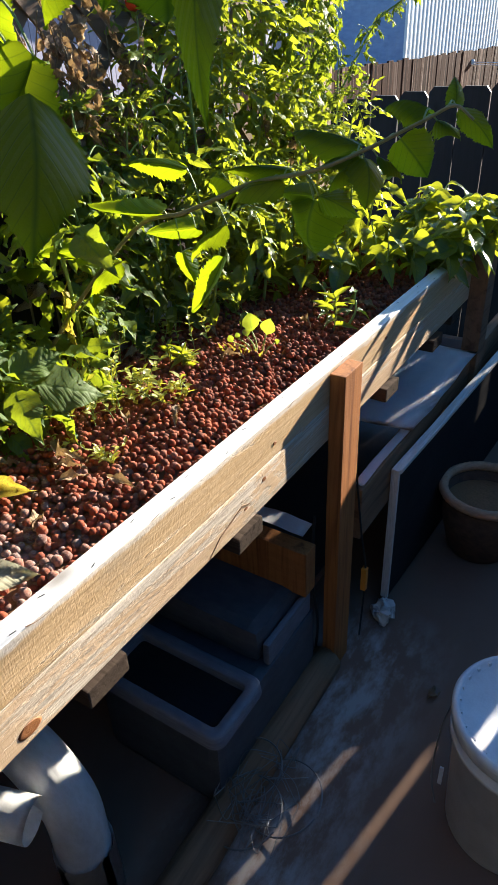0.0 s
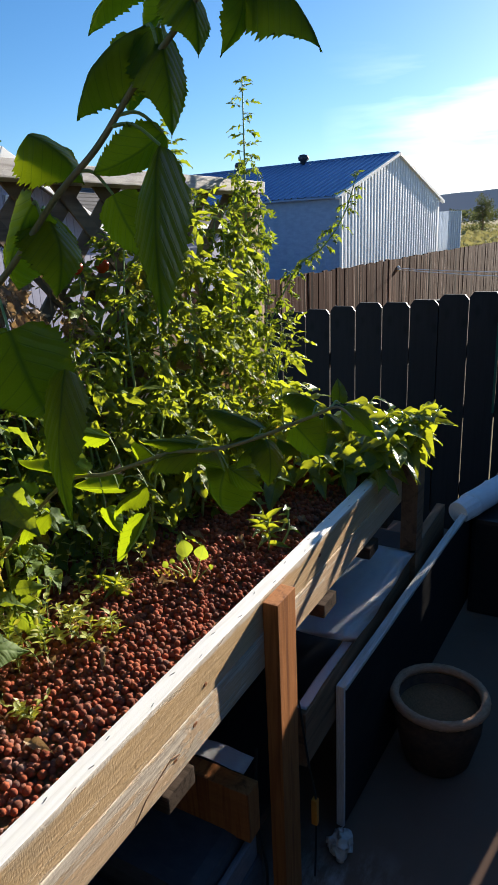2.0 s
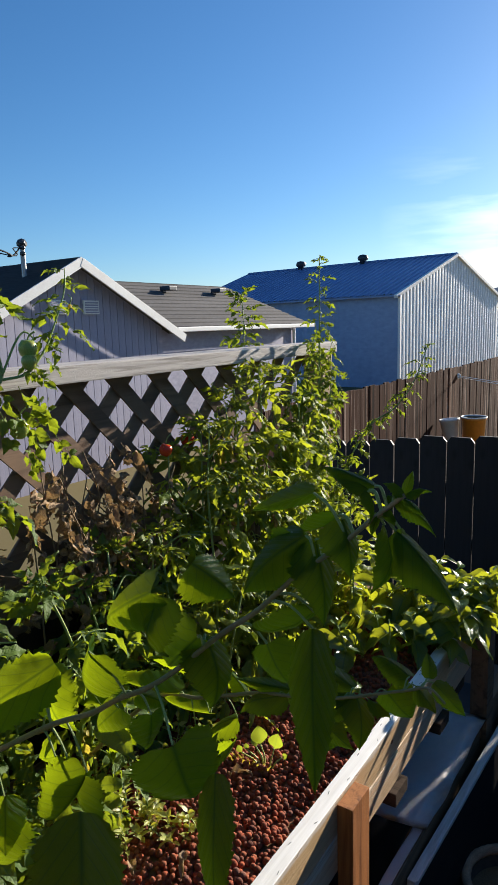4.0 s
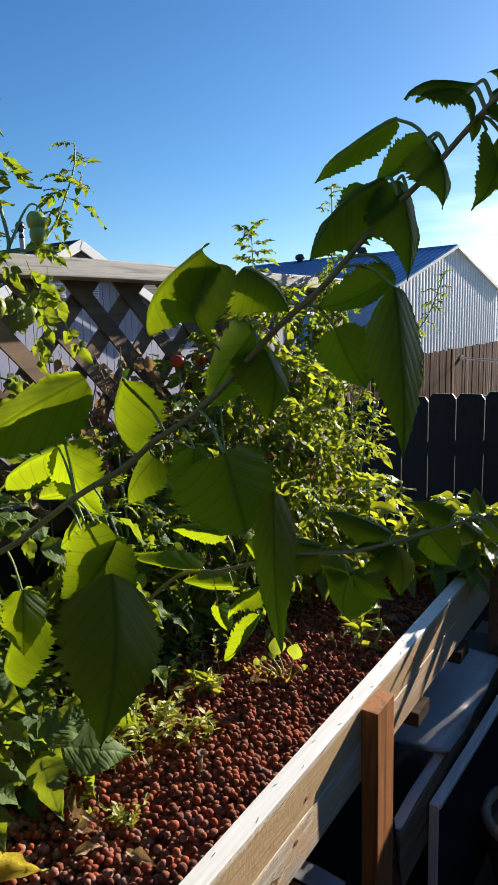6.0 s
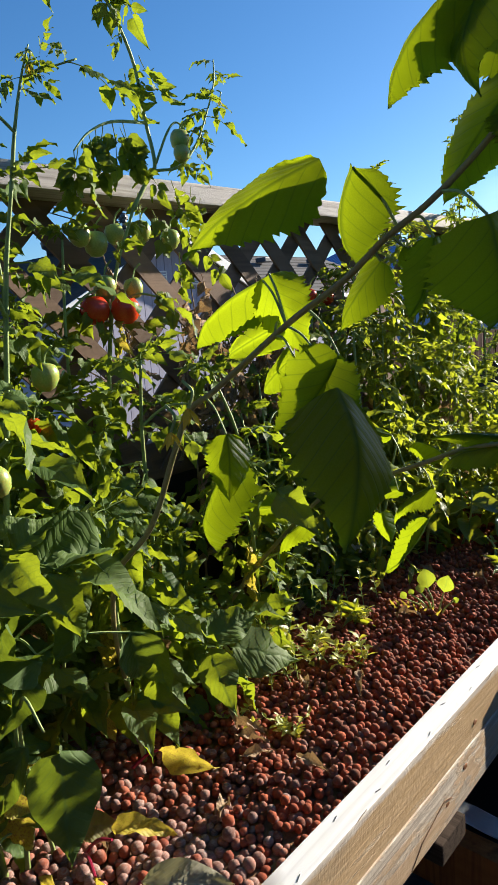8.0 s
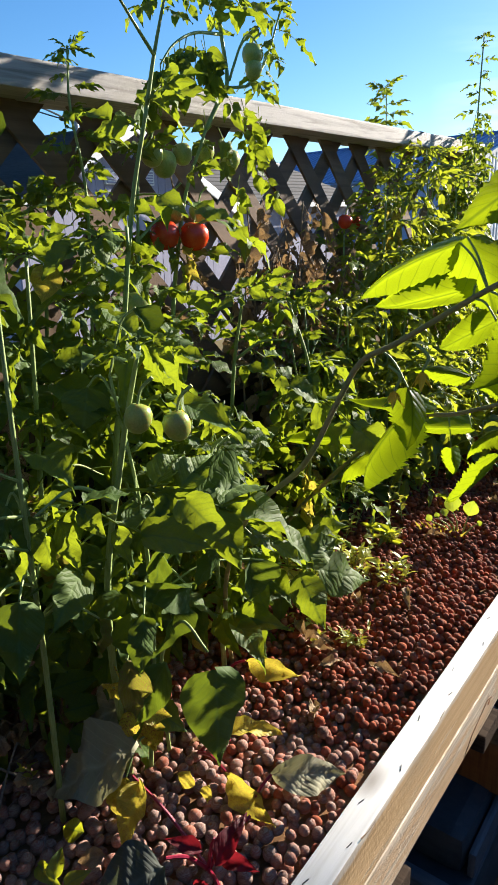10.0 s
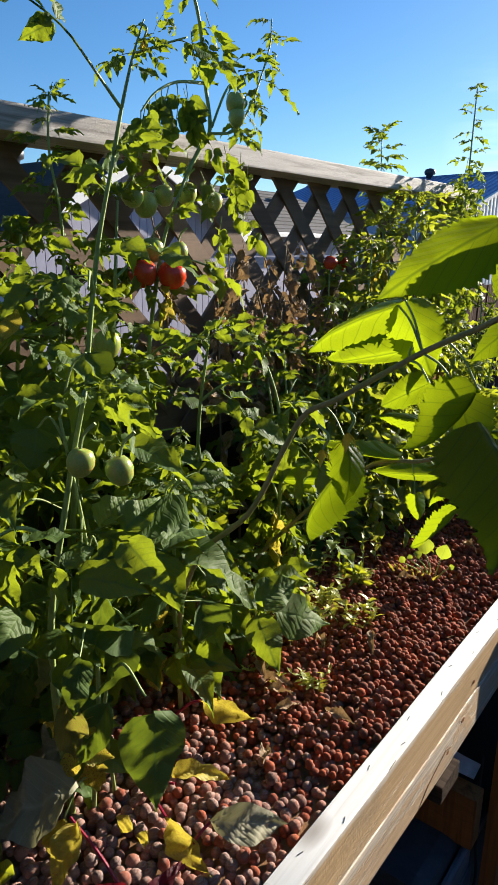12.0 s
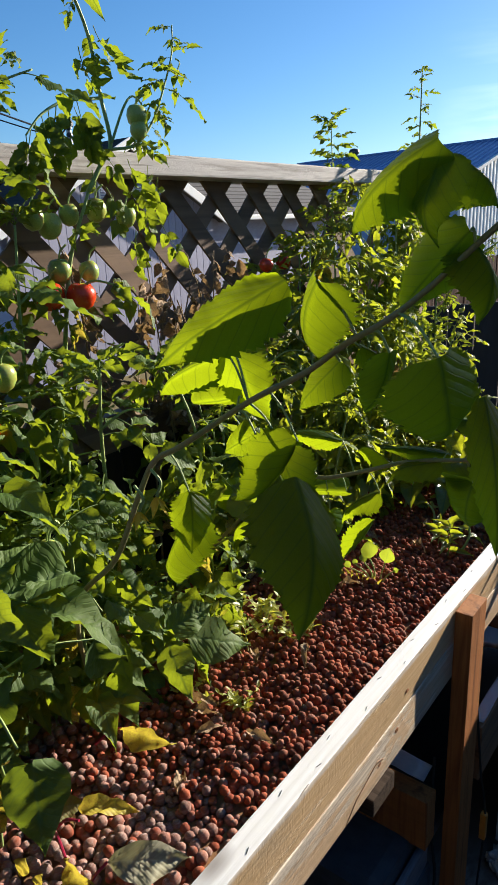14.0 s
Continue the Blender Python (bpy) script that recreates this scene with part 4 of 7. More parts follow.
# ---- the lattice fence behind the bed ----
def build_lattice():
    f = thing("lattice_fence", "weathered wooden lattice fence with a flat cap rail", "fence", kind="structure")
    tilt = Matrix.Translation((0, 1.345, 1.903)) @ Matrix.Rotation(0.0045, 4, "X")
    part("cap_rail", box((-0.79, -4.345, -0.043), (-0.653, 0.0, 0.0), 0.004, None, tilt, wobble=0.002), CAP_WOOD, f, "sun-bleached cap board")
    part("mid_rail", box((-0.80, -3.0, 1.24), (-0.762, 1.34, 1.33), 0.003), SLAT_WOOD, f)
    part("post", box((-0.765, 1.255, 0.0), (-0.676, 1.342, 1.857), 0.004), LPOST_WOOD, f, "square pine fence post")
    part("post", box((-0.89, -1.62, 0.0), (-0.802, -1.53, 1.838), 0.004), LPOST_WOOD, f)
    for k in range(28):
        y = -3.0 + 0.155 * k
        part("board", box((-0.79, y, 0.0), (-0.77, min(1.25, y + 0.15), 1.239), 0.003), BOARD_DARK, f)
    # diagonal slats in two layers, cut at the rails
    z0, z1, pitch, w = 1.25, 1.858, 0.168, 0.045
    for layer, sgn in ((0, 1), (1, -1)):
        x = -0.755 + 0.009 * layer
        bm0 = bmesh.new()
        h = z1 - z0
        half = w / math.sqrt(2)
        for dx in (0, 0.007):
            for y, z in ((-half, 0), (half, 0), (half + sgn * h, h), (-half + sgn * h, h)):
                bm0.verts.new((dx, y, z))
        v = bm0.verts[:]
        for q in ((0, 1, 2, 3), (7, 6, 5, 4), (0, 4, 5, 1), (1, 5, 6, 2), (2, 6, 7, 3), (3, 7, 4, 0)):
            bm0.faces.new([v[i] for i in q])
        bmesh.ops.recalc_face_normals(bm0, faces=bm0.faces[:])
        mesh = bpy.data.meshes.new("slat")
        bm0.to_mesh(mesh)
        bm0.free()
        mesh.materials.append(SLAT_WOOD)
        k = -24
        while True:
            y = (0.044 if sgn > 0 else -0.032) + pitch * k - sgn * (z1 - z0)
            k += 1
            top = y + sgn * h
            if max(y, top) > 1.62:
                break
            if max(y, top) > 1.26 or min(y, top) < -2.95:
                continue
            place("slat", mesh, Matrix.Translation((x, y, z0)), f)


# ---- the dark picket fence at the far end ----
def build_picket_fence():
    f = thing("picket_fence", "black-stained dog-eared picket fence in shade", "fence", kind="structure")
    meshes = []
    rnd = random.Random(3)
    for s in range(4):
        bm = bmesh.new()
        w, t, h, ear = 0.152, 0.018, 1.75, 0.022
        prof = [(-w / 2, -h), (w / 2, -h), (w / 2, -ear * 1.3), (w / 2 - ear, 0), (-w / 2 + ear, 0), (-w / 2, -ear * 1.3)]
        a = [bm.verts.new((x, 0, z)) for x, z in prof]
        b = [bm.verts.new((x, t, z)) for x, z in prof]
        bm.faces.new(a)
        bm.faces.new(b[::-1])
        for k in range(6):
            bm.faces.new((a[k], b[k], b[(k + 1) % 6], a[(k + 1) % 6]))
        bmesh.ops.recalc_face_normals(bm, faces=bm.faces[:])
        mesh = bpy.data.meshes.new("picket")
        bm.to_mesh(mesh)
        bm.free()
        mesh.materials.append(BLACK_FENCE)
        meshes.append(mesh)
    for k in range(-3, 26):
        x = -0.897 + PITCH * (k + 0.5)
        wide = 1.0
        if k in (10, 11):
            wide = 0.955
        m = Matrix.Translation((x, FENCE_Y + rnd.uniform(-0.003, 0.003), picket_top(x) + rnd.uniform(-0.008, 0.008))) @ Matrix.Rotation(rnd.uniform(-0.004, 0.004), 4, "Y") @ Matrix.Diagonal((wide * rnd.uniform(1.005, 1.03), 1, 1, 1))
        place("picket", meshes[k % 4], m, f)
    for z in (0.25, 0.72, 1.06):
        m = Matrix.Translation((0, 0, z)) @ Matrix.Rotation(-math.atan(0.10), 4, "Y")
        part("rail", box((-1.35, FENCE_Y + 0.024, -0.04), (3.2, FENCE_Y + 0.06, 0.04), 0.003, None, m), BLACK_FENCE, f)
    for x in (-1.38, 0.0 - 0.30, 1.95):
        part("post", box((x, FENCE_Y + 0.065, -0.1), (x + 0.09, FENCE_Y + 0.155, picket_top(x) - 0.02), 0.004), BLACK_FENCE, f)
    # narrow green strap hung on the fence
    s = part("hanging_strap", box((0.055, FENCE_Y - 0.012, 0.72), (0.068, FENCE_Y - 0.002, 1.36), 0.002), GREEN_HOSE)
    tagged(s, "narrow dark green strap hanging on the black fence", "strap")
    bkt = thing("bucket", "orange plastic bucket standing on a crate beyond the fence", "bucket", (-1.80, 7.72, 0.30))
    part("body", lathe([(0.13, 0), (0.155, 0.36), (0.165, 0.362), (0.165, 0.385), (0.150, 0.385), (0.125, 0.01)], 28), ORANGE, bkt, "", True)
    part("rim", lathe([(0.158, 0.386), (0.172, 0.388), (0.172, 0.402), (0.156, 0.402), (0.158, 0.386)], 28), TRIM, bkt, "pale worn rim", True)
    wb = thing("planter", "cracked white plastic planter on a crate beyond the fence", "planter", (-2.08, 7.70, 0.30))
    bm = lathe([(0.09, 0), (0.125, 0.33), (0.135, 0.332), (0.135, 0.36), (0.120, 0.36), (0.085, 0.01)], 20)
    part("body", bm, BUCKET, wb, "", True).matrix_basis = Matrix.Rotation(-0.12, 4, "Y")
    cr = thing("crate", "dark wooden crate holding buckets", "crate", (-1.92, 7.71, -0.02))
    for k in range(4):
        part("slat", box((-0.34, -0.2, 0.02 + 0.075 * k), (0.34, -0.18, 0.085 + 0.075 * k), 0.004), DARK_WOOD, cr)
        part("slat", box((-0.34, 0.18, 0.02 + 0.075 * k), (0.34, 0.20, 0.085 + 0.075 * k), 0.004), DARK_WOOD, cr)
    for x in (-0.34, 0.32):
        part("end", box((x, -0.179, 0.0), (x + 0.02, 0.179, 0.312), 0.004), DARK_WOOD, cr)
    part("top", box((-0.34, -0.2, 0.313), (0.34, 0.2, 0.320), 0.003), DARK_WOOD, cr)


def build_brown_fence():
    f = thing("brown_fence", "tall sun-worn reddish brown board fence", "fence", kind="structure")
    rnd = random.Random(8)
    meshes = []
    for s in range(5):
        bm = box((-0.01, 0.0, -1.9), (0.01, 0.128, 0.0), 0.002)
        mesh = bpy.data.meshes.new("fence_board")
        bm.to_mesh(mesh)
        bm.free()
        mesh.materials.append(BROWN_FENCE)
        meshes.append(mesh)
    for k in range(210):
        y = 3.2 + 0.132 * k
        m = Matrix.Translation((-2.30 + rnd.uniform(-0.006, 0.006), y, 1.30 + rnd.uniform(-0.015, 0.012))) @ Matrix.Rotation(rnd.uniform(-0.008, 0.008), 4, "X")
        place("fence_board", meshes[k % 5], m, f)
    for z in (0.3, 1.0):
        part("rail", box((-2.36, 3.2, z), (-2.315, 30.9, z + 0.09), 0.003), BROWN_FENCE, f)
    line = thing("clothes_line", "thin white cord stretched from the brown fence", "cord")
    part("cord", tube(curve_points([(-2.27, 8.6, 1.16), (-0.6, 6.0, 1.26), (1.2, 3.4, 1.42)]), 0.004, 0.004, 5), TRIM, line)
    part("cord", tube(curve_points([(-2.27, 8.6, 1.14), (-0.5, 6.1, 1.21), (1.4, 3.4, 1.36)]), 0.004, 0.004, 5), TRIM, line)
    part("knot", lathe([(0.01, 0), (0.035, 0.02), (0.03, 0.06), (0.01, 0.08)], 8, None, (-2.27, 8.6, 1.12)), TRIM, line)


build_lattice()
build_picket_fence()
build_brown_fence()


# ---- the raised bed ----
def build_bed():
    bed = thing("raised_bed", "raised pine garden bed filled with clay pebbles", "raised bed")
    part("rail_board", box((-0.038, -2.6, 0.862), (0.0, 1.12, 0.950), 0.003, wobble=0.0012), RAIL_WOOD, bed, "new pine two-by-four with a pale top edge")
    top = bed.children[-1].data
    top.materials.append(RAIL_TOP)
    # Faces that point up take the paler top material.
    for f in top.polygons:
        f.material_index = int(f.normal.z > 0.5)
    part("rail_board", box((-0.037, -2.6, 0.772), (0.0015, 1.12, 0.8605), 0.004, wobble=0.0016), RAIL_LOW, bed, "new pine two-by-four below the top one")
    part("back_board", box((-0.66, -2.6, 0.772), (-0.622, 1.2, 0.960), 0.003), DARK_WOOD, bed)
    part("end_board", box((-0.62, 1.12, 0.772), (0.0, 1.158, 0.950), 0.003), DARK_WOOD, bed)
    part("post", box((0.0015, 0.0, 0.0), (0.0385, 0.089, 0.941), 0.002, wobble=0.0006), POST_WOOD, bed, "reddish stained post bolted to the rail")
    part("post", box((0.001, 1.06, 0.0), (0.060, 1.149, 0.940), 0.002), DARK_WOOD, bed)
    for y in (0.0, 1.06, -2.2):
        part("back_post", box((-0.70, y, 0.0), (-0.662, y + 0.089, 0.95), 0.002), DARK_WOOD, bed)
    for y, out in ((-1.95, 0.03), (-1.35, 0.03), (-0.79, 0.012), (-0.395, 0.014), (0.30, 0.02), (0.66, 0.02), (0.9, 0.0)):
        part("joist", box((-0.64, y, 0.733), (out, y + 0.085, 0.771), 0.003, wobble=0.0015), GREY_WOOD, bed, "weathered crosspiece with rough grey end")
    part("deck", box((-0.62, -2.6, 0.775), (-0.04, 1.12, 0.790), 0.002), BLACK_FILM, bed)
    # staple marks and a split on the rail
    rnd = random.Random(4)
    for k in range(26):
        y = -1.25 + 0.078 * k + rnd.uniform(-0.02, 0.02)
        x = -0.008 if k % 2 else -0.026
        m = Matrix.Translation((x, y, 0.9502)) @ Matrix.Rotation(rnd.uniform(-0.4, 0.4), 4, "Z")
        part("staple", box((-0.0005, -0.005, -0.001), (0.0005, 0.005, 0.0006), 0.0), DARK_METAL, bed)
        bed.children[-1].matrix_basis = m
    chip = random.Random(9)
    for k in range(10):
        y = -1.3 + 0.23 * k + chip.uniform(-0.04, 0.04)
        L = chip.uniform(0.008, 0.035)
        m = Matrix.Translation((-0.0005, y, 0.9488 + chip.uniform(-0.003, 0))) @ Matrix.Rotation(chip.uniform(-0.25, 0.25), 4, "X")
        part("chip", tube([m @ Vector((0, -L, 0)), m @ Vector((0, -0.3 * L, chip.uniform(-0.003, 0.001))), m @ Vector((0, 0.4 * L, chip.uniform(-0.002, 0.001))), m @ Vector((0, L, 0))], 0.0008, 0.0005, 5), DARK_WOOD, bed)
    for y, z, r in ((-0.881, 0.795, 0.012), (-0.235, 0.892, 0.004), (-0.28, 0.835, 0.005), (-0.348, 0.808, 0.004), (0.32, 0.905, 0.005)):
        bm = lathe([(0.001, 0.0012), (0.35 * r, 0.0013), (0.6 * r, 0.0009), (0.8 * r, 0.0012), (r, 0.0)], 18)
        ob = part("knot", bm, KNOT, bed, "reddish brown knot", True)
        ob.matrix_basis = Matrix.Translation((0.0015 if z < 0.861 else 0.0002, y, z)) @ Matrix.Diagonal((1, 1.7, 1, 1)) @ Matrix.Rotation(radians(90), 4, "Y")
    part("split", tube([Vector((0.0017, -0.47, 0.775)), Vector((0.0019, -0.435, 0.80)), Vector((0.0019, -0.36, 0.822)), Vector((0.0018, -0.335, 0.812))], 0.0012, 0.0016, 5), DARK_WOOD, bed, "dark split in the lower board")


def build_pebbles():
    rnd = np.random.RandomState(2)
    base = bmesh.new()
    bmesh.ops.create_icosphere(base, subdivisions=2, radius=1.0)
    co = np.array([v.co[:] for v in base.verts])
    tri = np.array([[v.index for v in f.verts] for f in base.faces])
    base.free()
    low = bmesh.new()
    bmesh.ops.create_icosphere(low, subdivisions=1, radius=1.0)
    lco = np.array([v.co[:] for v in low.verts])
    ltri = np.array([[v.index for v in f.verts] for f in low.faces])
    low.free()
    V, F, off = [], [], 0
    for y0, y1, s in ((-1.75, -0.69, 0.0168), (-0.69, 1.1, 0.0140)):
        y, j = y0, 0
        while y < y1:
            x = -0.615 + (0.5 * s if j % 2 else 0)
            while x < -0.044:
                px, py = x + rnd.uniform(-0.3, 0.3) * s, y + rnd.uniform(-0.3, 0.3) * s
                n = noise.noise(Vector((px * 6, py * 5, 0)))
                z = 0.922 + 0.017 * n + 0.010 * noise.noise(Vector((px * 17, py * 15, 4))) - 0.010 * math.exp(-((px + 0.04) / 0.06) ** 2) + rnd.uniform(-0.4, 0.4) * s
                r = 0.5 * s * rnd.uniform(0.78, 1.24)
                C, T = (co, tri) if -1.3 < py < 0.30 else (lco, ltri)
                V.append(C * (1 + rnd.uniform(-0.045, 0.045, (len(C), 1))) * r * rnd.uniform(0.88, 1.1, 3) + (px, py, z))
                F.append(T + off)
                off += len(C)
                x += s
            y += s * 0.87
            j += 1
    # a loose second layer lying on top
    for k in range(700):
        px, py = rnd.uniform(-0.6, -0.06), rnd.uniform(-1.7, 1.0)
        z = 0.932 + 0.017 * noise.noise(Vector((px * 6, py * 5, 0)))
        r = (0.0072 if py > -0.66 else 0.0088) * rnd.uniform(0.75, 1.2)
        V.append(lco * (1 + rnd.uniform(-0.1, 0.1, (len(lco), 1))) * r + (px, py, z))
        F.append(ltri + off)
        off += len(lco)
    V, F = np.concatenate(V), np.concatenate(F)
    mesh = bpy.data.meshes.new("clay_pebbles")
    mesh.from_pydata(V.tolist(), [], F.tolist())
    ob = finish("clay_pebbles", mesh, PEBBLE, None, "", True)
    tagged(ob, "red-brown expanded clay pebbles, dusty and pale in part", "pebbles", kind="stuff")
    bm = bmesh.new()
    g = []
    for a in range(20):
        yy = -2.58 + 3.69 * a / 19
        g.append([bm.verts.new((-0.62 + 0.581 * b / 6, yy, 0.909 + 0.017 * noise.noise(Vector(((-0.62 + 0.581 * b / 6) * 6, yy * 5, 0))))) for b in range(7)])
    for A, B in zip(g, g[1:]):
        for k in range(6):
            bm.faces.new((A[k], A[k + 1], B[k + 1], B[k]))
    s = part("soil", bm, SOIL)
    tagged(s, "dark damp fines between the clay pebbles", "soil", kind="stuff")


build_bed()
build_pebbles()


# ---- under and beside the bed ----
def build_lower_trough():
    t = thing("lower_trough", "timber trough lined with black and white film below the bed", "trough")
    part("front_board", box((0.004, 0.13, 0.40), (0.040, 1.6, 0.56), 0.003, wobble=0.002), DARK_WOOD, t)
    part("back_board", box((-0.60, -0.12, 0.40), (-0.562, 1.6, 0.56), 0.003), DARK_WOOD, t)
    part("end_board", box((-0.56, -0.10, 0.36), (0.0, -0.05, 0.50), 0.004), POST_WOOD, t, "heavy brown crossbeam")
    part("bottom", box((-0.56, -0.05, 0.36), (0.0, 1.6, 0.39), 0.003), BLACK_FILM, t)
    # white film draped over, rumpled
    def film(x0, x1, y0, y1, z, amp, seed):
        bm = bmesh.new()
        g = []
        for a in range(22):
            row = []
            for b in range(12):
                x, y = x0 + (x1 - x0) * b / 11, y0 + (y1 - y0) * a / 21
                row.append(bm.verts.new((x + 0.01 * noise.noise(Vector((y * 6, seed, 1))), y + 0.012 * noise.noise(Vector((x * 9, seed, 4))), z + amp * noise.noise(Vector((x * 7, y * 5, seed))))))
            g.append(row)
        for A, B in zip(g, g[1:]):
            for k in range(11):
                bm.faces.new((A[k], A[k + 1], B[k + 1], B[k]))
        bmesh.ops.solidify(bm, geom=bm.faces[:], thickness=0.0015)
        return bm
    part("film", film(-0.50, 0.060, 0.42, 1.05, 0.590, 0.012, 1.0), WHITE_FILM, t, "white plastic film sheet", True)
    part("film_edge", film(0.012, 0.040, 0.13, 0.50, 0.572, 0.008, 3.0), WHITE_FILM, t, "folded white film edge", True)
    part("film_edge", film(-0.40, -0.02, -0.085, -0.03, 0.545, 0.014, 5.0), WHITE_FILM, t, "folded white film edge", True)


def build_panel():
    p = thing("leaning_panel", "dark sheet panel with a chipped white edge", "panel")
    m = Matrix.Translation((0.050, 0.335, 0.0)) @ Matrix.Rotation(-0.045, 4, "Z")
    part("sheet", box((0, 0, 0.03), (0.016, 1.75, 0.500), 0.002, None, m), PANEL_FACE, p)
    part("edge_strip", box((-0.006, -0.004, 0.5015), (0.022, 1.75, 0.516), 0.004, None, m, 0.002), FOAM, p, "white chipped edge strip")
    part("edge_strip", box((-0.006, -0.012, 0.03), (0.018, -0.001, 0.516), 0.003, None, m, 0.0015), FOAM, p, "white chipped edge strip")
    r = thing("film_roll", "roll of white plastic film with grey blotches", "roll")
    part("roll", tube(curve_points([(0.12, 1.72, 0.52), (0.27, 2.0, 0.56), (0.55, 2.35, 0.60)]), 0.055, 0.06, 14, None, True, 0.02), WHITE_FILM, r, "", True)
    part("end", tube([Vector((0.09, 1.64, 0.51)), Vector((0.13, 1.73, 0.52))], 0.05, 0.055, 14), WHITE_FILM, r)
    part("stand", box((0.14, 1.70, 0.0), (0.56, 2.40, 0.47), 0.02), BLACK_FILM, r, "black wrapped base")


def build_pot():
    pot = thing("flower_pot", "wide clay pot with a roped rim on the patio", "pot", (0.234, 0.75, 0.0))
    pot.scale = (0.95, 0.95, 0.98)
    part("body", lathe([(0.10, 0), (0.115, 0.02), (0.145, 0.14), (0.150, 0.235), (0.140, 0.235), (0.134, 0.20)], 48), POT_BODY, pot, "", True)
    bm = bmesh.new()
    pts = [Vector((0.152 * math.cos(q), 0.152 * math.sin(q), 0.25)) for q in [2 * math.pi * k / 96 for k in range(97)]]
    rings = []
    for i, p in enumerate(pts[:-1]):
        q = 2 * math.pi * i / 96
        out, up = Vector((math.cos(q), math.sin(q), 0)), Vector((0, 0, 1))
        ring = []
        for k in range(10):
            b = 2 * math.pi * k / 10
            r = 0.0165 * (1 + 0.10 * math.sin(3 * b + q * 40))
            ring.append(bm.verts.new(p + r * (math.cos(b) * out + math.sin(b) * up)))
        rings.append(ring)
    for i in range(96):
        A, B = rings[i], rings[(i + 1) % 96]
        for k in range(10):
            bm.faces.new((A[k], A[(k + 1) % 10], B[(k + 1) % 10], B[k]))
    bmesh.ops.recalc_face_normals(bm, faces=bm.faces[:])
    part("rim", bm, POT, pot, "roped terracotta rim", True)
    part("soil", lathe([(0.02, 0.19), (0.137, 0.188), (0.137, 0.20), (0.06, 0.207), (0.01, 0.205)], 30), SOIL, pot)


def build_bucket():
    b = thing("bucket", "white plastic bucket with a closed lid", "bucket", (0.562, -0.172, 0.0))
    part("body", lathe([(0.128, 0), (0.132, 0.004), (0.147, 0.30), (0.156, 0.30), (0.156, 0.315), (0.148, 0.318), (0.149, 0.345)], 56), BUCKET, b, "", True)
    bm = lathe([(0.150, 0.340), (0.158, 0.342), (0.160, 0.372), (0.154, 0.380), (0.146, 0.378), (0.140, 0.366), (0.02, 0.364)], 56)
    part("lid", bm, BUCKET, b, "round white lid with a raised rim", True)
    bm = bmesh.new()
    for k in range(28):
        q = 2 * math.pi * k / 28
        box((0.1405, -0.004, 0.366), (0.147, 0.004, 0.377), 0.001, bm, Matrix.Rotation(q, 4, "Z"))
    part("rib", bm, BUCKET, b)
    pts = curve_points([(-0.155, 0.03, 0.315), (-0.172, 0.0, 0.22), (-0.165, -0.06, 0.13), (-0.14, -0.10, 0.09)])
    part("handle", tube(pts, 0.0022, 0.0022, 6), WIRE, b, "thin wire handle")
    part("label", box((-0.150, -0.06, 0.10), (-0.141, -0.055, 0.16), 0.001), TRIM, b)


def build_tote():
    t = thing("sump_tote", "dark grey plastic tote with an open cut-out lid", "tote")
    part("body", box((-0.36, -0.495, 0.0), (-0.005, -0.03, 0.265), 0.03), TOTE, t)

    bm = bmesh.new()
    rings = []
    for (x0, x1, y0, y1, c), z in (((-0.380, 0.014, -0.515, -0.318, 0.03), 0.262), ((-0.378, 0.012, -0.512, -0.320, 0.03), 0.288), ((-0.372, 0.006, -0.506, -0.326, 0.026), 0.294), ((-0.335, -0.014, -0.486, -0.352, 0.014), 0.294), ((-0.331, -0.018, -0.482, -0.356, 0.012), 0.288), ((-0.331, -0.018, -0.482, -0.356, 0.012), 0.262)):
        ring = []
        for cx, cy, q0 in ((x1 - c, y1 - c, 0), (x0 + c, y1 - c, 90), (x0 + c, y0 + c, 180), (x1 - c, y0 + c, 270)):
            for k in range(6):
                q = radians(q0 + 18 * k)
                ring.append(bm.verts.new((cx + c * math.cos(q), cy + c * math.sin(q), z)))
        rings.append(ring)
    for A, B in zip(rings, rings[1:]):
        for k in range(24):
            bm.faces.new((A[k], A[(k + 1) % 24], B[(k + 1) % 24], B[k]))
    bmesh.ops.recalc_face_normals(bm, faces=bm.faces[:])
    part("lid_rim", bm, TOTE_RIM, t, "raised grey rim of the lid", True)
    # Flat black sheet on the solid tote: the hole's inner shade is its colour.
    part("opening", box((-0.335, -0.486, 0.2655), (-0.014, -0.352, 0.268), 0.0), BLACK_FILM, t, "flat black sheet for the shade inside the cut-out")
    part("tray", box((-0.37, -0.275, 0.266), (-0.035, -0.04, 0.37), 0.035), TOTE, t, "grey box standing on the lid")
    part("tray_rim", box((-0.03, -0.262, 0.266), (-0.012, -0.05, 0.335), 0.008), TOTE_RIM, t, "ribbed grey side of the box")
    s = thing("floor_timber", "round-edged damp timber lying on the patio", "timber")
    part("end_cap", lathe([(0.002, 0.002), (0.030, 0.001), (0.042, -0.004)], 14), DARK_WOOD, s, "sawn end").matrix_basis = Matrix.Translation((0.025, -1.201, 0.045)) @ Matrix.Rotation(radians(90), 4, "X")
    part("log", tube(curve_points([(0.025, -1.2, 0.045), (0.02, -0.6, 0.046), (0.015, 0.0, 0.045)]), 0.045, 0.045, 12, None, True, 0.03), DARK_WOOD, s, "", True)


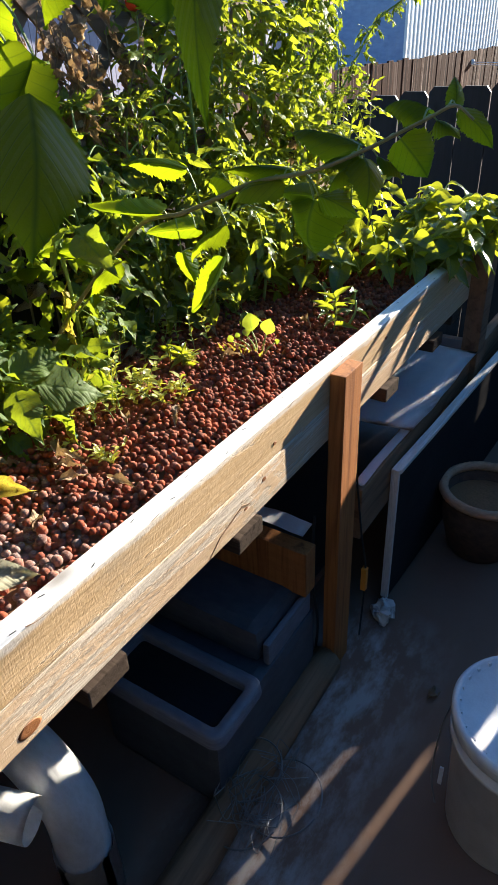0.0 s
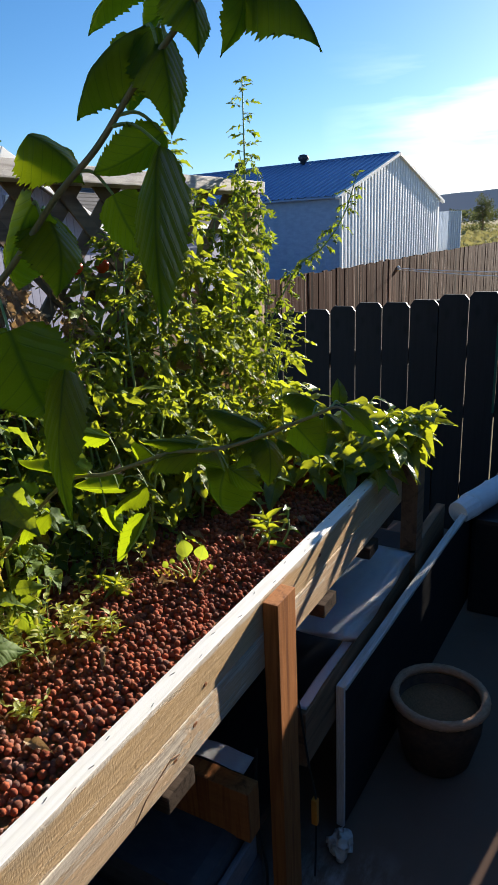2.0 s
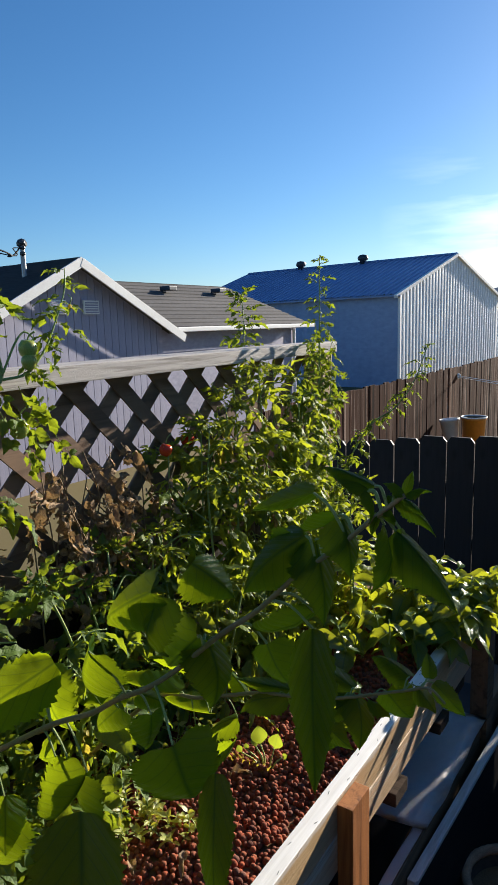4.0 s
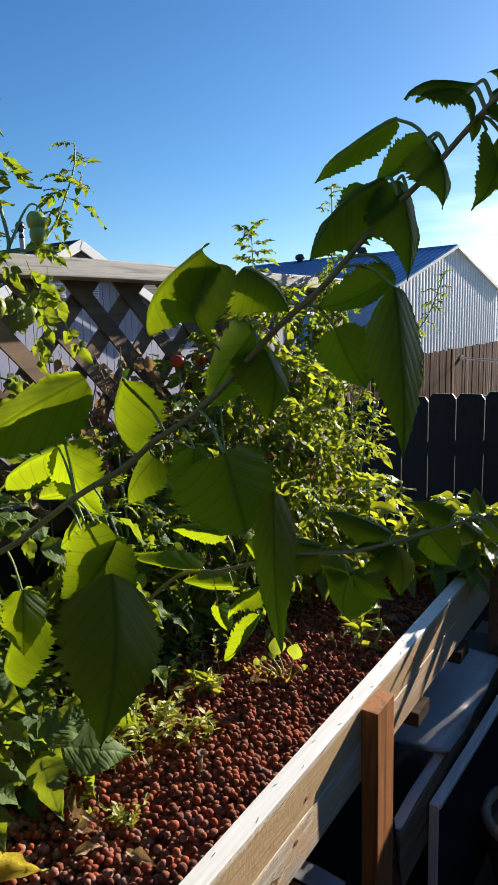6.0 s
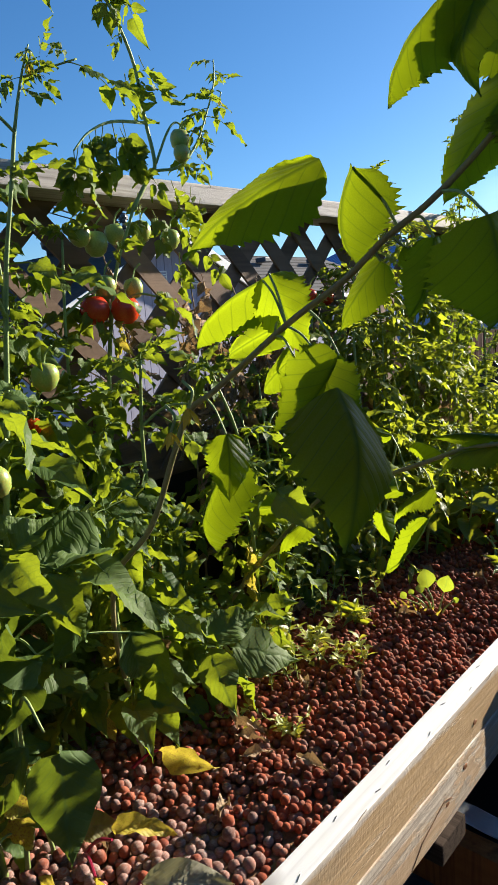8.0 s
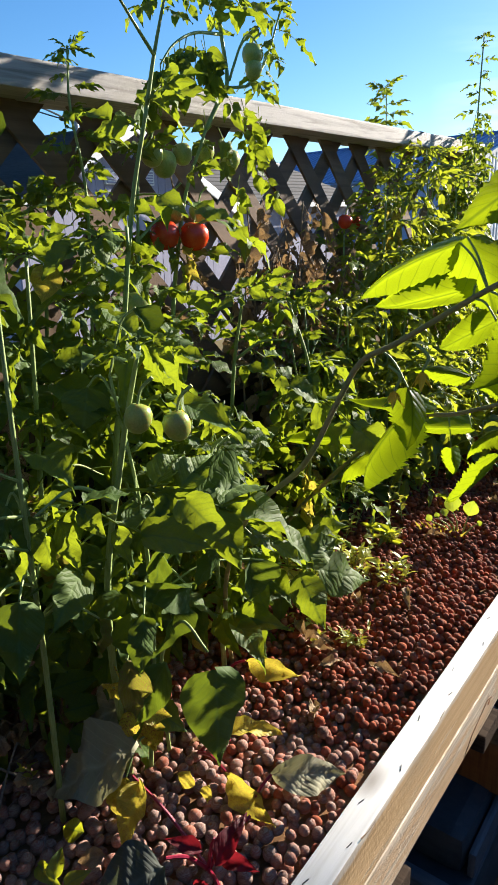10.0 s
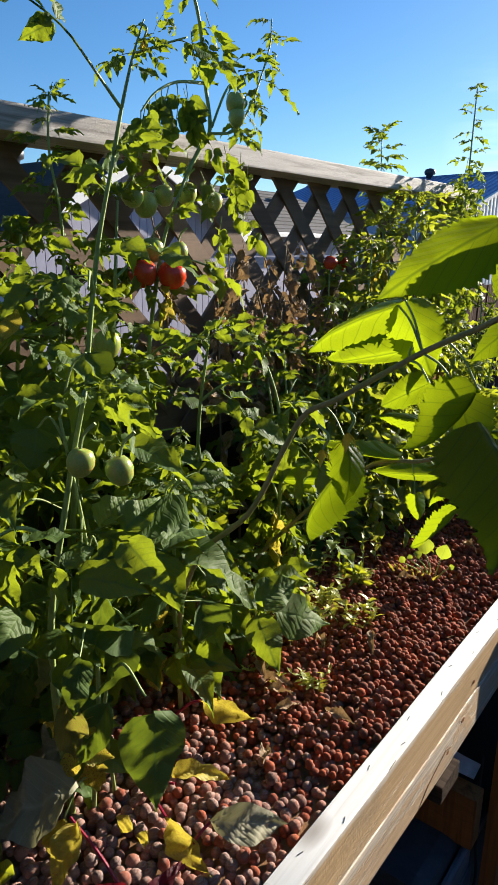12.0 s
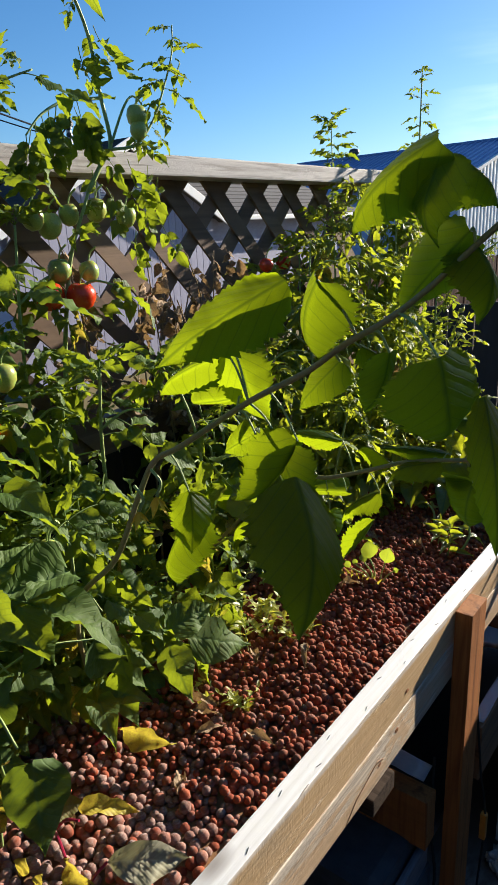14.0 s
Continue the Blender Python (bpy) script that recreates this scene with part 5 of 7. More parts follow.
def build_pipes():
    p = thing("pvc_pipes", "pale plastic drain pipe with elbow and open end", "pipe")
    def open_pipe(pts, r):
        bm = tube(pts, r, r, 20, None, False)
        bmesh.ops.solidify(bm, geom=bm.faces[:], thickness=0.005)
        return bm
    part("pipe", open_pipe(curve_points([(-0.42, -0.97, 0.40), (-0.28, -0.90, 0.385), (-0.155, -0.85, 0.372)]), 0.042), PVC, p, "open-ended pale pipe", True)
    part("elbow", open_pipe(curve_points([(-0.40, -0.76, 0.40), (-0.26, -0.765, 0.39), (-0.165, -0.77, 0.31), (-0.15, -0.775, 0.16)]), 0.056), PVC, p, "wide pipe elbow", True)
    part("lower_pipe", open_pipe([Vector((-0.15, -0.775, 0.18)), Vector((-0.15, -0.775, 0.0))], 0.062), PVC, p, "", True)
    part("support", box((-0.46, -1.02, 0.0), (-0.34, -0.90, 0.335), 0.005), DARK_WOOD, p)


def build_rag_and_wires():
    bm = bmesh.new()
    bmesh.ops.create_icosphere(bm, subdivisions=4, radius=1.0)
    for v in bm.verts:
        n = noise.noise_vector(v.co * 1.9) + 0.5 * noise.noise_vector(v.co * 5.0)
        v.co = Vector((v.co.x * 0.030, v.co.y * 0.042, max(-0.022, v.co.z * 0.034))) + 0.016 * n
        v.co.z = max(-0.024, v.co.z)
    r = part("rag", bm, RAG, None, "", True)
    r.location = (0.078, 0.270, 0.025)
    tagged(r, "crumpled white rag on the patio floor", "rag")
    rnd = random.Random(12)
    w = thing("wire_tangle", "tangle of thin bare wire and a loose hoop", "wire")
    for k in range(34):
        c = Vector((0.05 + rnd.gauss(0, 0.03), -0.47 + rnd.gauss(0, 0.05), 0.10))
        pts = [c + Vector((rnd.gauss(0, 0.035), rnd.gauss(0, 0.045), rnd.uniform(-0.05, 0.03))) for _ in range(4)]
        part("strand", tube(curve_points(pts, 6), 0.0011, 0.0011, 4), WIRE, w)
    for c, rr in (((0.06, -0.50, 0.07), 0.085), ((0.10, -0.40, 0.015), 0.095), ((0.02, -0.42, 0.09), 0.08)):
        pts = [Vector(c) + Vector((rr * math.cos(q), rr * math.sin(q), 0.02 * math.sin(q + 1))) for q in [2 * math.pi * k / 40 for k in range(40)]]
        part("hoop", tube(pts, 0.0022, 0.0022, 6), WIRE, w, "loose wire hoop")
    c = thing("power_cable", "thin black cable hanging behind the post", "cable")
    part("cable", tube(curve_points([(-0.02, -0.02, 0.56), (-0.01, -0.05, 0.40), (0.0, -0.03, 0.22), (-0.03, 0.02, 0.04)]), 0.004, 0.004, 6), CABLE, c)
    part("cable", tube(curve_points([(0.03, 0.11, 0.62), (0.045, 0.13, 0.42), (0.06, 0.14, 0.28), (0.05, 0.15, 0.02)]), 0.003, 0.003, 6), CABLE, c)
    part("connector", box((0.05, 0.13, 0.22), (0.066, 0.146, 0.30), 0.003), ORANGE, c, "small orange connector")
    dl = place("fallen_leaf", DBLADE[0], aim((0.30, 0.05, 0.006), (0.4, 1, 0.05), 10, (0.06, 0.06, 0.06), (0, 0, 1)), None)
    tagged(dl, "dry leaf on the patio floor", "leaf")


build_lower_trough()
build_panel()
build_pot()
build_bucket()
build_tote()
build_pipes()
build_rag_and_wires()


# ---- plants ----
RND = random.Random(21)


def stem_line(plant, pts, r0, r1, material=STEM, name="stem", sides=7, label=""):
    line = curve_points(pts, 6)
    part(name, tube(line, r0, r1, sides), material, plant, label, True)
    return line


def leaves_along(plant, line, start, step, size, meshes, odd=(), odd_share=0.0, spread=0.75, droop=-0.25, name="leaf"):
    """Leaves round a stem, turning by the golden angle; some of another kind low down."""
    acc, ang, total = 0.0, RND.uniform(0, 6.28), sum((b - a).length for a, b in zip(line, line[1:]))
    run, nxt = 0.0, start
    for a, b in zip(line, line[1:]):
        seg = (b - a).length
        while nxt <= run + seg and seg > 0:
            p = a.lerp(b, (nxt - run) / seg)
            ang += 2.4 + RND.uniform(-0.3, 0.3)
            f = nxt / total
            d = Vector((math.cos(ang) * spread, math.sin(ang) * spread, droop + 0.75 * f * f + RND.uniform(-0.2, 0.2)))
            s = size * RND.uniform(0.7, 1.15) * (1.0 if f < 0.75 else 1.0 - 1.9 * (f - 0.75))
            pick = meshes
            if odd and f < 0.55 and RND.random() < odd_share:
                pick = odd[RND.randrange(len(odd))]
                d.z -= 0.9
                s *= 0.8
            place(name, pick[RND.randrange(len(pick))], aim(p, d, RND.uniform(-35, 35), (s, s, s), (0.1, -0.2, 1.0)), plant)
            nxt += step * RND.uniform(0.75, 1.3)
        run += seg


def fruit(plant, at, r, material, hang=0.03, label=""):
    """A tomato on its stalk with a star of sepals."""
    p = Vector(at)
    bm = lathe([(0.02 * r, -0.96 * r), (0.42 * r, -0.90 * r), (0.80 * r, -0.58 * r), (r, -0.05 * r), (0.93 * r, 0.42 * r), (0.66 * r, 0.78 * r), (0.28 * r, 0.86 * r), (0.03 * r, 0.78 * r)], 20, None, (0, 0, 0))
    ob = part("tomato", bm, material, plant, label, True)
    ob.matrix_basis = Matrix.Translation(p) @ Matrix.Rotation(RND.uniform(-0.3, 0.3), 4, "X") @ Matrix.Rotation(RND.uniform(-0.3, 0.3), 4, "Y") @ Matrix.Diagonal((1, 1, 1.0 if material is RED_FRUIT else 1.14, 1))
    part("stalk", tube(curve_points([p + Vector((0, 0, 0.78 * r)), p + Vector((0.004, 0.003, 0.78 * r + hang * 0.6)), p + Vector((0.014, 0.01, 0.78 * r + hang))], 4), 0.0016, 0.0022, 5), STEM, plant)
    for k in range(5):
        q = 1.256 * k
        place("sepal", HERB[k % 3], aim(p + Vector((0, 0, 0.80 * r)), (math.cos(q), math.sin(q), -0.1), 0, (0.5 * r, 0.9 * r, 0.9 * r), (0, 0, 1)), plant)


def flower(plant, at, r=0.012):
    for k in range(5):
        q = 1.256 * k
        place("petal", PETAL_MESH, aim(at, (0.5 * math.cos(q), 0.5 * math.sin(q), -1.0), RND.uniform(-30, 30), (r, r * 1.6, r), (0, 0, 1)), plant)
    part("flower_stalk", tube(curve_points([Vector(at), Vector(at) + Vector((0.004, 0.002, 0.012)), Vector(at) + Vector((-0.008, 0.004, 0.02))], 4), 0.0014, 0.0014, 5), STEM, plant)


PETAL_MESH = leaf_mesh("petal", outline=lambda t: ovate(t, 0.28, 0.4), rows=5, cols=1, cup=0.3, droop=-0.2, wave=0.02, seed=3)
PETAL_MESH.materials.append(PETAL)

ODD = (TOMATO_Y, TOMATO_D)


def tomato(label, stems, size=0.16, step=0.05, odd=0.25, start=0.06, r=0.0048, branch=0.10, reach=0.17, kind=None, tuft=5):
    """Upright hairy stems with drooping feathered leaves and leafy side shoots."""
    plant = thing("tomato_plant", label, "tomato plant", group="tomato plants in the bed")
    for pts in stems:
        line = stem_line(plant, pts, r, 0.45 * r)
        leaves_along(plant, line, start, step, size, kind or TOMATO, ODD, odd)
        for k in range(tuft):
            q = 1.3 * k + RND.uniform(-0.3, 0.3)
            g = size * RND.uniform(0.28, 0.5)
            place("leaf", (kind or TOMATO)[k], aim(line[-1], (math.cos(q), math.sin(q), RND.uniform(0.1, 1.3)), RND.uniform(-40, 40), (g, g, g), (0.2, -0.4, 0.8)), plant)
        total = sum((b - a).length for a, b in zip(line, line[1:]))
        run, nxt, q = 0.0, start + 0.10, RND.uniform(0, 6.28)
        for a, b in zip(line, line[1:]):
            run += (b - a).length
            if branch and run > nxt and run < total * 0.93:
                nxt += branch * RND.uniform(0.7, 1.4)
                q += 2.4 + RND.uniform(-0.5, 0.5)
                L = reach * RND.uniform(0.6, 1.2) * (1.0 - 0.5 * run / total)
                o = Vector((math.cos(q), math.sin(q), 0))
                o.x = abs(o.x) if b.x < -0.56 else o.x
                side = [b, b + o * L * 0.5 + Vector((0, 0, L * 0.35)), b + o * L + Vector((0, 0, L * RND.uniform(0.05, 0.5)))]
                s = stem_line(plant, side, 0.6 * r, 0.25 * r, sides=5)
                leaves_along(plant, s, 0.03, 0.046, size * 0.74, kind or TOMATO, ODD, odd * 0.6, droop=-0.4)
    return plant


TALL = tomato("tall tomato plant with green and red fruit tied to the lattice",
              [[(-0.60, -0.45, 0.92), (-0.63, -0.46, 1.35), (-0.61, -0.43, 1.66), (-0.575, -0.389, 1.813)]], 0.15, 0.065, 0.25, 0.25, 0.0062, 0.16, tuft=0)
B = stem_line(TALL, [(-0.575, -0.389, 1.813), (-0.567, -0.358, 1.861), (-0.567, -0.332, 1.896), (-0.567, -0.345, 1.973), (-0.563, -0.369, 2.083), (-0.56, -0.446, 2.199), (-0.56, -0.503, 2.227), (-0.56, -0.530, 2.235)], 0.0046, 0.0020)
leaves_along(TALL, B, 0.25, 0.040, 0.05, TOMATO, droop=-1.0)
for at in ((-0.55, -0.400, 2.205), (-0.548, -0.385, 2.200), (-0.555, -0.43, 2.205), (-0.55, -0.36, 2.075), (-0.555, -0.393, 2.04), (-0.55, -0.455, 2.23), (-0.56, -0.515, 2.235), (-0.56, -0.53, 2.23), (-0.55, -0.50, 2.24)):
    place("leaf", TOMATO[RND.randrange(7)], aim(at, (RND.uniform(-0.4, 0.4), RND.uniform(-0.4, 0.6), -1.0), RND.uniform(-60, 60), (0.085, 0.095, 0.085), (0.5, -0.8, 0.2)), TALL)
B = stem_line(TALL, [(-0.567, -0.347, 1.968), (-0.55, -0.437, 1.952), (-0.55, -0.489, 1.927), (-0.55, -0.523, 1.894)], 0.0032, 0.0014)
for k, p in enumerate(B[4::2]):
    place("leaf", TOMATO[k % 7], aim(p, (RND.uniform(-0.3, 0.3), RND.uniform(-0.3, 0.3), -1.0), RND.uniform(-60, 60), (0.09, 0.10, 0.09), (0.5, -0.8, 0.2)), TALL)
for at in ((-0.55, -0.42, 1.945), (-0.552, -0.395, 1.94), (-0.55, -0.372, 1.90), (-0.56, -0.30, 1.87), (-0.55, -0.26, 1.86), (-0.55, -0.235, 1.84), (-0.56, -0.31, 1.83), (-0.55, -0.28, 1.80)):
    place("leaf", TOMATO[RND.randrange(7)], aim(at, (RND.uniform(-0.3, 0.3), RND.uniform(-0.2, 0.4), -1.0), RND.uniform(-60, 60), (0.07, 0.085, 0.07), (0.5, -0.8, 0.2)), TALL)
B = stem_line(TALL, [(-0.56, -0.335, 1.896), (-0.56, -0.30, 1.955), (-0.56, -0.275, 1.978), (-0.55, -0.262, 1.965), (-0.55, -0.277, 1.955)], 0.0026, 0.0013)
B = stem_line(TALL, [(-0.565, -0.332, 1.885), (-0.55, -0.283, 1.895), (-0.55, -0.235, 1.94), (-0.55, -0.204, 1.991), (-0.55, -0.17, 2.063), (-0.55, -0.165, 2.11)], 0.0030, 0.0012)
leaves_along(TALL, B, 0.06, 0.016, 0.070, TOMATO, droop=-0.3)
flower(TALL, (-0.545, -0.162, 2.035), 0.009)
fruit(TALL, (-0.55, -0.277, 1.944), 0.019, GREEN_FRUIT, 0.02, "pale green unripe tomato")
fruit(TALL, (-0.545, -0.280, 1.918), 0.016, GREEN_FRUIT, 0.02, "pale green unripe tomato")
for at, rr in (((-0.63, -0.476, 1.772), 0.021), ((-0.64, -0.434, 1.758), 0.023), ((-0.63, -0.395, 1.776), 0.019), ((-0.64, -0.321, 1.784), 0.021), ((-0.63, -0.254, 1.771), 0.021), ((-0.62, -0.439, 1.677), 0.022), ((-0.61, -0.379, 1.673), 0.019)):
    fruit(TALL, at, rr, GREEN_FRUIT, 0.03, "pale green unripe tomato")
for at in ((-0.615, -0.471, 1.634), (-0.585, -0.424, 1.631)):
    fruit(TALL, at, 0.0275, RED_FRUIT, 0.03, "ripe red tomato")
for k in range(4):
    p = Vector((-0.61 + RND.uniform(-0.03, 0.05), -0.30 + RND.gauss(0, 0.10), 1.80 + RND.uniform(-0.10, 0.06)))
    place("leaf", TOMATO[k % 7], aim(p, (RND.uniform(-0.2, 0.5), RND.uniform(-0.4, 0.4), -1.0), RND.uniform(-60, 60), (0.08, 0.10, 0.08), (0.6, -0.7, 0.2)), TALL)

P2 = tomato("leafy tomato plant leaning over the pebbles",
            [[(-0.46, -0.80, 0.92), (-0.44, -0.80, 1.25), (-0.41, -0.78, 1.50), (-0.383, -0.769, 1.674), (-0.352, -0.760, 1.79)],
             [(-0.32, -0.92, 0.92), (-0.29, -0.95, 1.22), (-0.25, -0.94, 1.42), (-0.22, -0.93, 1.54)]], 0.17, 0.075, 0.25, 0.22, 0.0055, 0.15, tuft=3)
B = stem_line(P2, [(-0.352, -0.760, 1.79), (-0.339, -0.756, 1.841), (-0.325, -0.748, 1.895), (-0.314, -0.738, 1.935)], 0.0030, 0.0009)
leaves_along(P2, B, 0.10, 0.012, 0.055, TOMATO)
flower(P2, (-0.312, -0.742, 1.912), 0.008)
B = stem_line(P2, [(-0.339, -0.756, 1.841), (-0.330, -0.79, 1.862), (-0.319, -0.828, 1.885)], 0.0022, 0.0014)
place("leaf", TOMATO[1], aim((-0.319, -0.828, 1.885), (0.05, -0.75, 0.72), 20, (0.15, 0.15, 0.12), (0.5, -0.5, 0.5)), P2)
B = stem_line(P2, [(-0.322, -0.745, 1.90), (-0.305, -0.71, 1.915), (-0.295, -0.685, 1.925)], 0.0016, 0.0011)
place("leaf", TOMATO[3], aim((-0.300, -0.70, 1.92), (0.2, 0.95, 0.1), -30, (0.11, 0.10, 0.09), (0.5, -0.5, 0.5)), P2)
for at, rr in (((-0.205, -0.953, 1.472), 0.0145), ((-0.182, -0.922, 1.460), 0.0148), ((-0.264, -0.78, 1.353), 0.0125), ((-0.245, -0.79, 1.36), 0.0115), ((-0.50, -0.662, 1.533), 0.022)):
    fruit(P2, at, rr, GREEN_FRUIT, 0.030, "pale green unripe tomato")
fruit(P2, (-0.48, -0.703, 1.462), 0.013, RED_FRUIT, 0.03, "ripe red tomato")

tomato("bushy tomato plant with yellowing lower leaves",
       [[(-0.55, -0.15, 0.92), (-0.52, -0.12, 1.22), (-0.55, -0.10, 1.46)],
        [(-0.42, -0.30, 0.92), (-0.40, -0.32, 1.15), (-0.36, -0.38, 1.38), (-0.38, -0.42, 1.52)]], 0.17, 0.055, 0.3, 0.06)
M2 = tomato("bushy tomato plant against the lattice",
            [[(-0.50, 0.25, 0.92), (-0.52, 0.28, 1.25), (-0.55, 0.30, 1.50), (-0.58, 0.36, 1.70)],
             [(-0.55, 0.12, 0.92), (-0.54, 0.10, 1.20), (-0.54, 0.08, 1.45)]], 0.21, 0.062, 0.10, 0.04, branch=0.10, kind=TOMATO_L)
fruit(M2, (-0.70, 0.40, 1.64), 0.022, RED_FRUIT, 0.03, "ripe red tomato")
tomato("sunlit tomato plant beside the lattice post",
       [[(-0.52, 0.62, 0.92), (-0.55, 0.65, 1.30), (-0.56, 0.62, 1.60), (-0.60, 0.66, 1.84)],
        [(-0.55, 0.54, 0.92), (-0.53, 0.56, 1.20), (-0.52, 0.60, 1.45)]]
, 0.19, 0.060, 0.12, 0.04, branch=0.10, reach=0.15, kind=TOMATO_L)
FAR = tomato("tall thin tomato plant climbing past the cap rail",
             [[(-0.55, 0.95, 0.92), (-0.58, 1.02, 1.40), (-0.60, 1.08, 1.75), (-0.605, 1.10, 2.02), (-0.603, 1.10, 2.215)],
              [(-0.45, 0.85, 0.92), (-0.44, 0.90, 1.25), (-0.46, 0.95, 1.50)]], 0.075, 0.017, 0.15, 0.04, branch=0.16, reach=0.07)
tomato("thin arching tomato shoot with small leaves",
             [[(-0.50, 1.05, 1.40), (-0.42, 1.12, 1.585), (-0.33, 1.16, 1.66), (-0.26, 1.17, 1.76), (-0.205, 1.15, 1.888)],
              [(-0.48, 1.05, 0.92), (-0.49, 1.05, 1.2), (-0.50, 1.05, 1.40)]], 0.055, 0.016, 0.0, 0.06, 0.0034, 0.07, 0.06)
tomato("slender leafy shoots behind the lattice",
               [[(-0.90, 1.02, 0.0), (-0.92, 1.05, 1.2), (-0.93, 1.07, 1.8), (-0.942, 1.08, 2.10)]], 0.13, 0.012, 0.1, 1.72, 0.004, 0)
tomato("small tomato shoot rising above the cap rail",
                [[(-0.60, -0.70, 0.92), (-0.60, -0.68, 1.4), (-0.60, -0.657, 1.686), (-0.60, -0.671, 1.821), (-0.60, -0.665, 1.90)]], 0.075, 0.016, 0.0, 0.55, 0.0035, 0.12, 0.10)
NEAR = tomato("hairy tomato stem with a yellow flower beside the walkway",
              [[(-0.52, -1.12, 0.92), (-0.47, -1.06, 1.36), (-0.426, -1.05, 1.457), (-0.404, -1.05, 1.563), (-0.388, -1.05, 1.650)]], 0.15, 0.085, 0.1, 0.32, 0.0070, 0.15, 0.14)
flower(NEAR, (-0.366, -1.055, 1.655), 0.011)
place("leaf", TOMATO[5], aim((-0.385, -1.05, 1.645), (0.35, 0.3, 0.75), 40, (0.09, 0.10, 0.08), (0.5, -0.6, 0.4)), NEAR)
tomato("drooping tomato plant with brown lower leaves",
       [[(-0.50, -1.00, 0.92), (-0.50, -0.97, 1.25), (-0.54, -0.92, 1.50), (-0.56, -0.90, 1.66)],
        [(-0.36, -0.66, 0.92), (-0.33, -0.70, 1.15), (-0.30, -0.72, 1.36)]], 0.22, 0.065, 0.4, 0.20)

tomato("dense tomato foliage along the front of the bed",
       [[(-0.46, -0.52, 0.92), (-0.42, -0.55, 1.20), (-0.38, -0.58, 1.42), (-0.34, -0.60, 1.55)],
        [(-0.52, -0.12, 0.92), (-0.52, -0.14, 1.15), (-0.52, -0.20, 1.40)],
        [(-0.58, -0.70, 0.92), (-0.60, -0.66, 1.30), (-0.60, -0.60, 1.58)]], 0.18, 0.060, 0.25, 0.08)
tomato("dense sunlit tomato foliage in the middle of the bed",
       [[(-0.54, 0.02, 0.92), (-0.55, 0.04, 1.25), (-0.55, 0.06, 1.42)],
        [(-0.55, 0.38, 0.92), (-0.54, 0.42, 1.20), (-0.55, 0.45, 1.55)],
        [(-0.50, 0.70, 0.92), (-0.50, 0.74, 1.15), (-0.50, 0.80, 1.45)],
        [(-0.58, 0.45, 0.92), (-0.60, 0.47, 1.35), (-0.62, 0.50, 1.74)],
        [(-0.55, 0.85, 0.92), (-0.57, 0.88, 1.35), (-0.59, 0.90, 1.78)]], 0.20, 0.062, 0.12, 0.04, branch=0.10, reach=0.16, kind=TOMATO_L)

tomato("leafy tomato stems crowding the near lattice",
       [[(-0.62, -0.95, 0.92), (-0.64, -0.93, 1.30), (-0.64, -0.88, 1.60), (-0.63, -0.86, 1.78)],
        [(-0.60, -0.80, 0.92), (-0.62, -0.78, 1.25), (-0.63, -0.74, 1.50), (-0.62, -0.72, 1.70)],
        [(-0.58, -0.58, 0.92), (-0.60, -0.56, 1.25), (-0.62, -0.54, 1.55), (-0.62, -0.52, 1.76)],
        [(-0.50, -0.90, 0.92), (-0.48, -0.90, 1.20), (-0.45, -0.90, 1.45), (-0.46, -0.88, 1.62)],
        [(-0.60, -1.12, 0.92), (-0.62, -1.10, 1.30), (-0.64, -1.06, 1.60)]], 0.20, 0.075, 0.22, 0.26, 0.005, 0.11, 0.17)
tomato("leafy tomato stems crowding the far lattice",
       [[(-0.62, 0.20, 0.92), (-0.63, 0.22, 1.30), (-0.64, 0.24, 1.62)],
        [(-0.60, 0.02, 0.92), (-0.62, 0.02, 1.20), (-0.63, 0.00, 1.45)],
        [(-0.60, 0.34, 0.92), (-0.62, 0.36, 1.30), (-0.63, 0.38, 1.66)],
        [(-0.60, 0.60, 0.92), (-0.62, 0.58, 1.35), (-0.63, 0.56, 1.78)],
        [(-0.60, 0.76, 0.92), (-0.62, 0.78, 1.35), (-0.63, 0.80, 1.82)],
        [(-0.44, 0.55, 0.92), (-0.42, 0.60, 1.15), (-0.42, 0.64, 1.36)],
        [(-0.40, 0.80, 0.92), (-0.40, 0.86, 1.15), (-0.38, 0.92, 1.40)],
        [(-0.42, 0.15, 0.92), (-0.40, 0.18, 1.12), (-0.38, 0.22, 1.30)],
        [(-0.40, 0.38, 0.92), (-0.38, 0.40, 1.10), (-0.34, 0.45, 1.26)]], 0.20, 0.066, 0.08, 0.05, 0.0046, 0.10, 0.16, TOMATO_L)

tomato("shaded tomato leaves hanging low over the pebbles",
       [[(-0.44, -0.66, 0.92), (-0.41, -0.68, 1.08), (-0.37, -0.70, 1.26)],
        [(-0.45, -0.82, 0.92), (-0.42, -0.84, 1.08), (-0.37, -0.85, 1.24)],
        [(-0.47, -0.95, 0.92), (-0.44, -0.97, 1.08), (-0.40, -0.97, 1.26)],
        [(-0.46, -0.48, 0.92), (-0.44, -0.50, 1.08), (-0.41, -0.52, 1.24)]], 0.17, 0.075, 0.3, 0.05, 0.004, 0.12, 0.11)

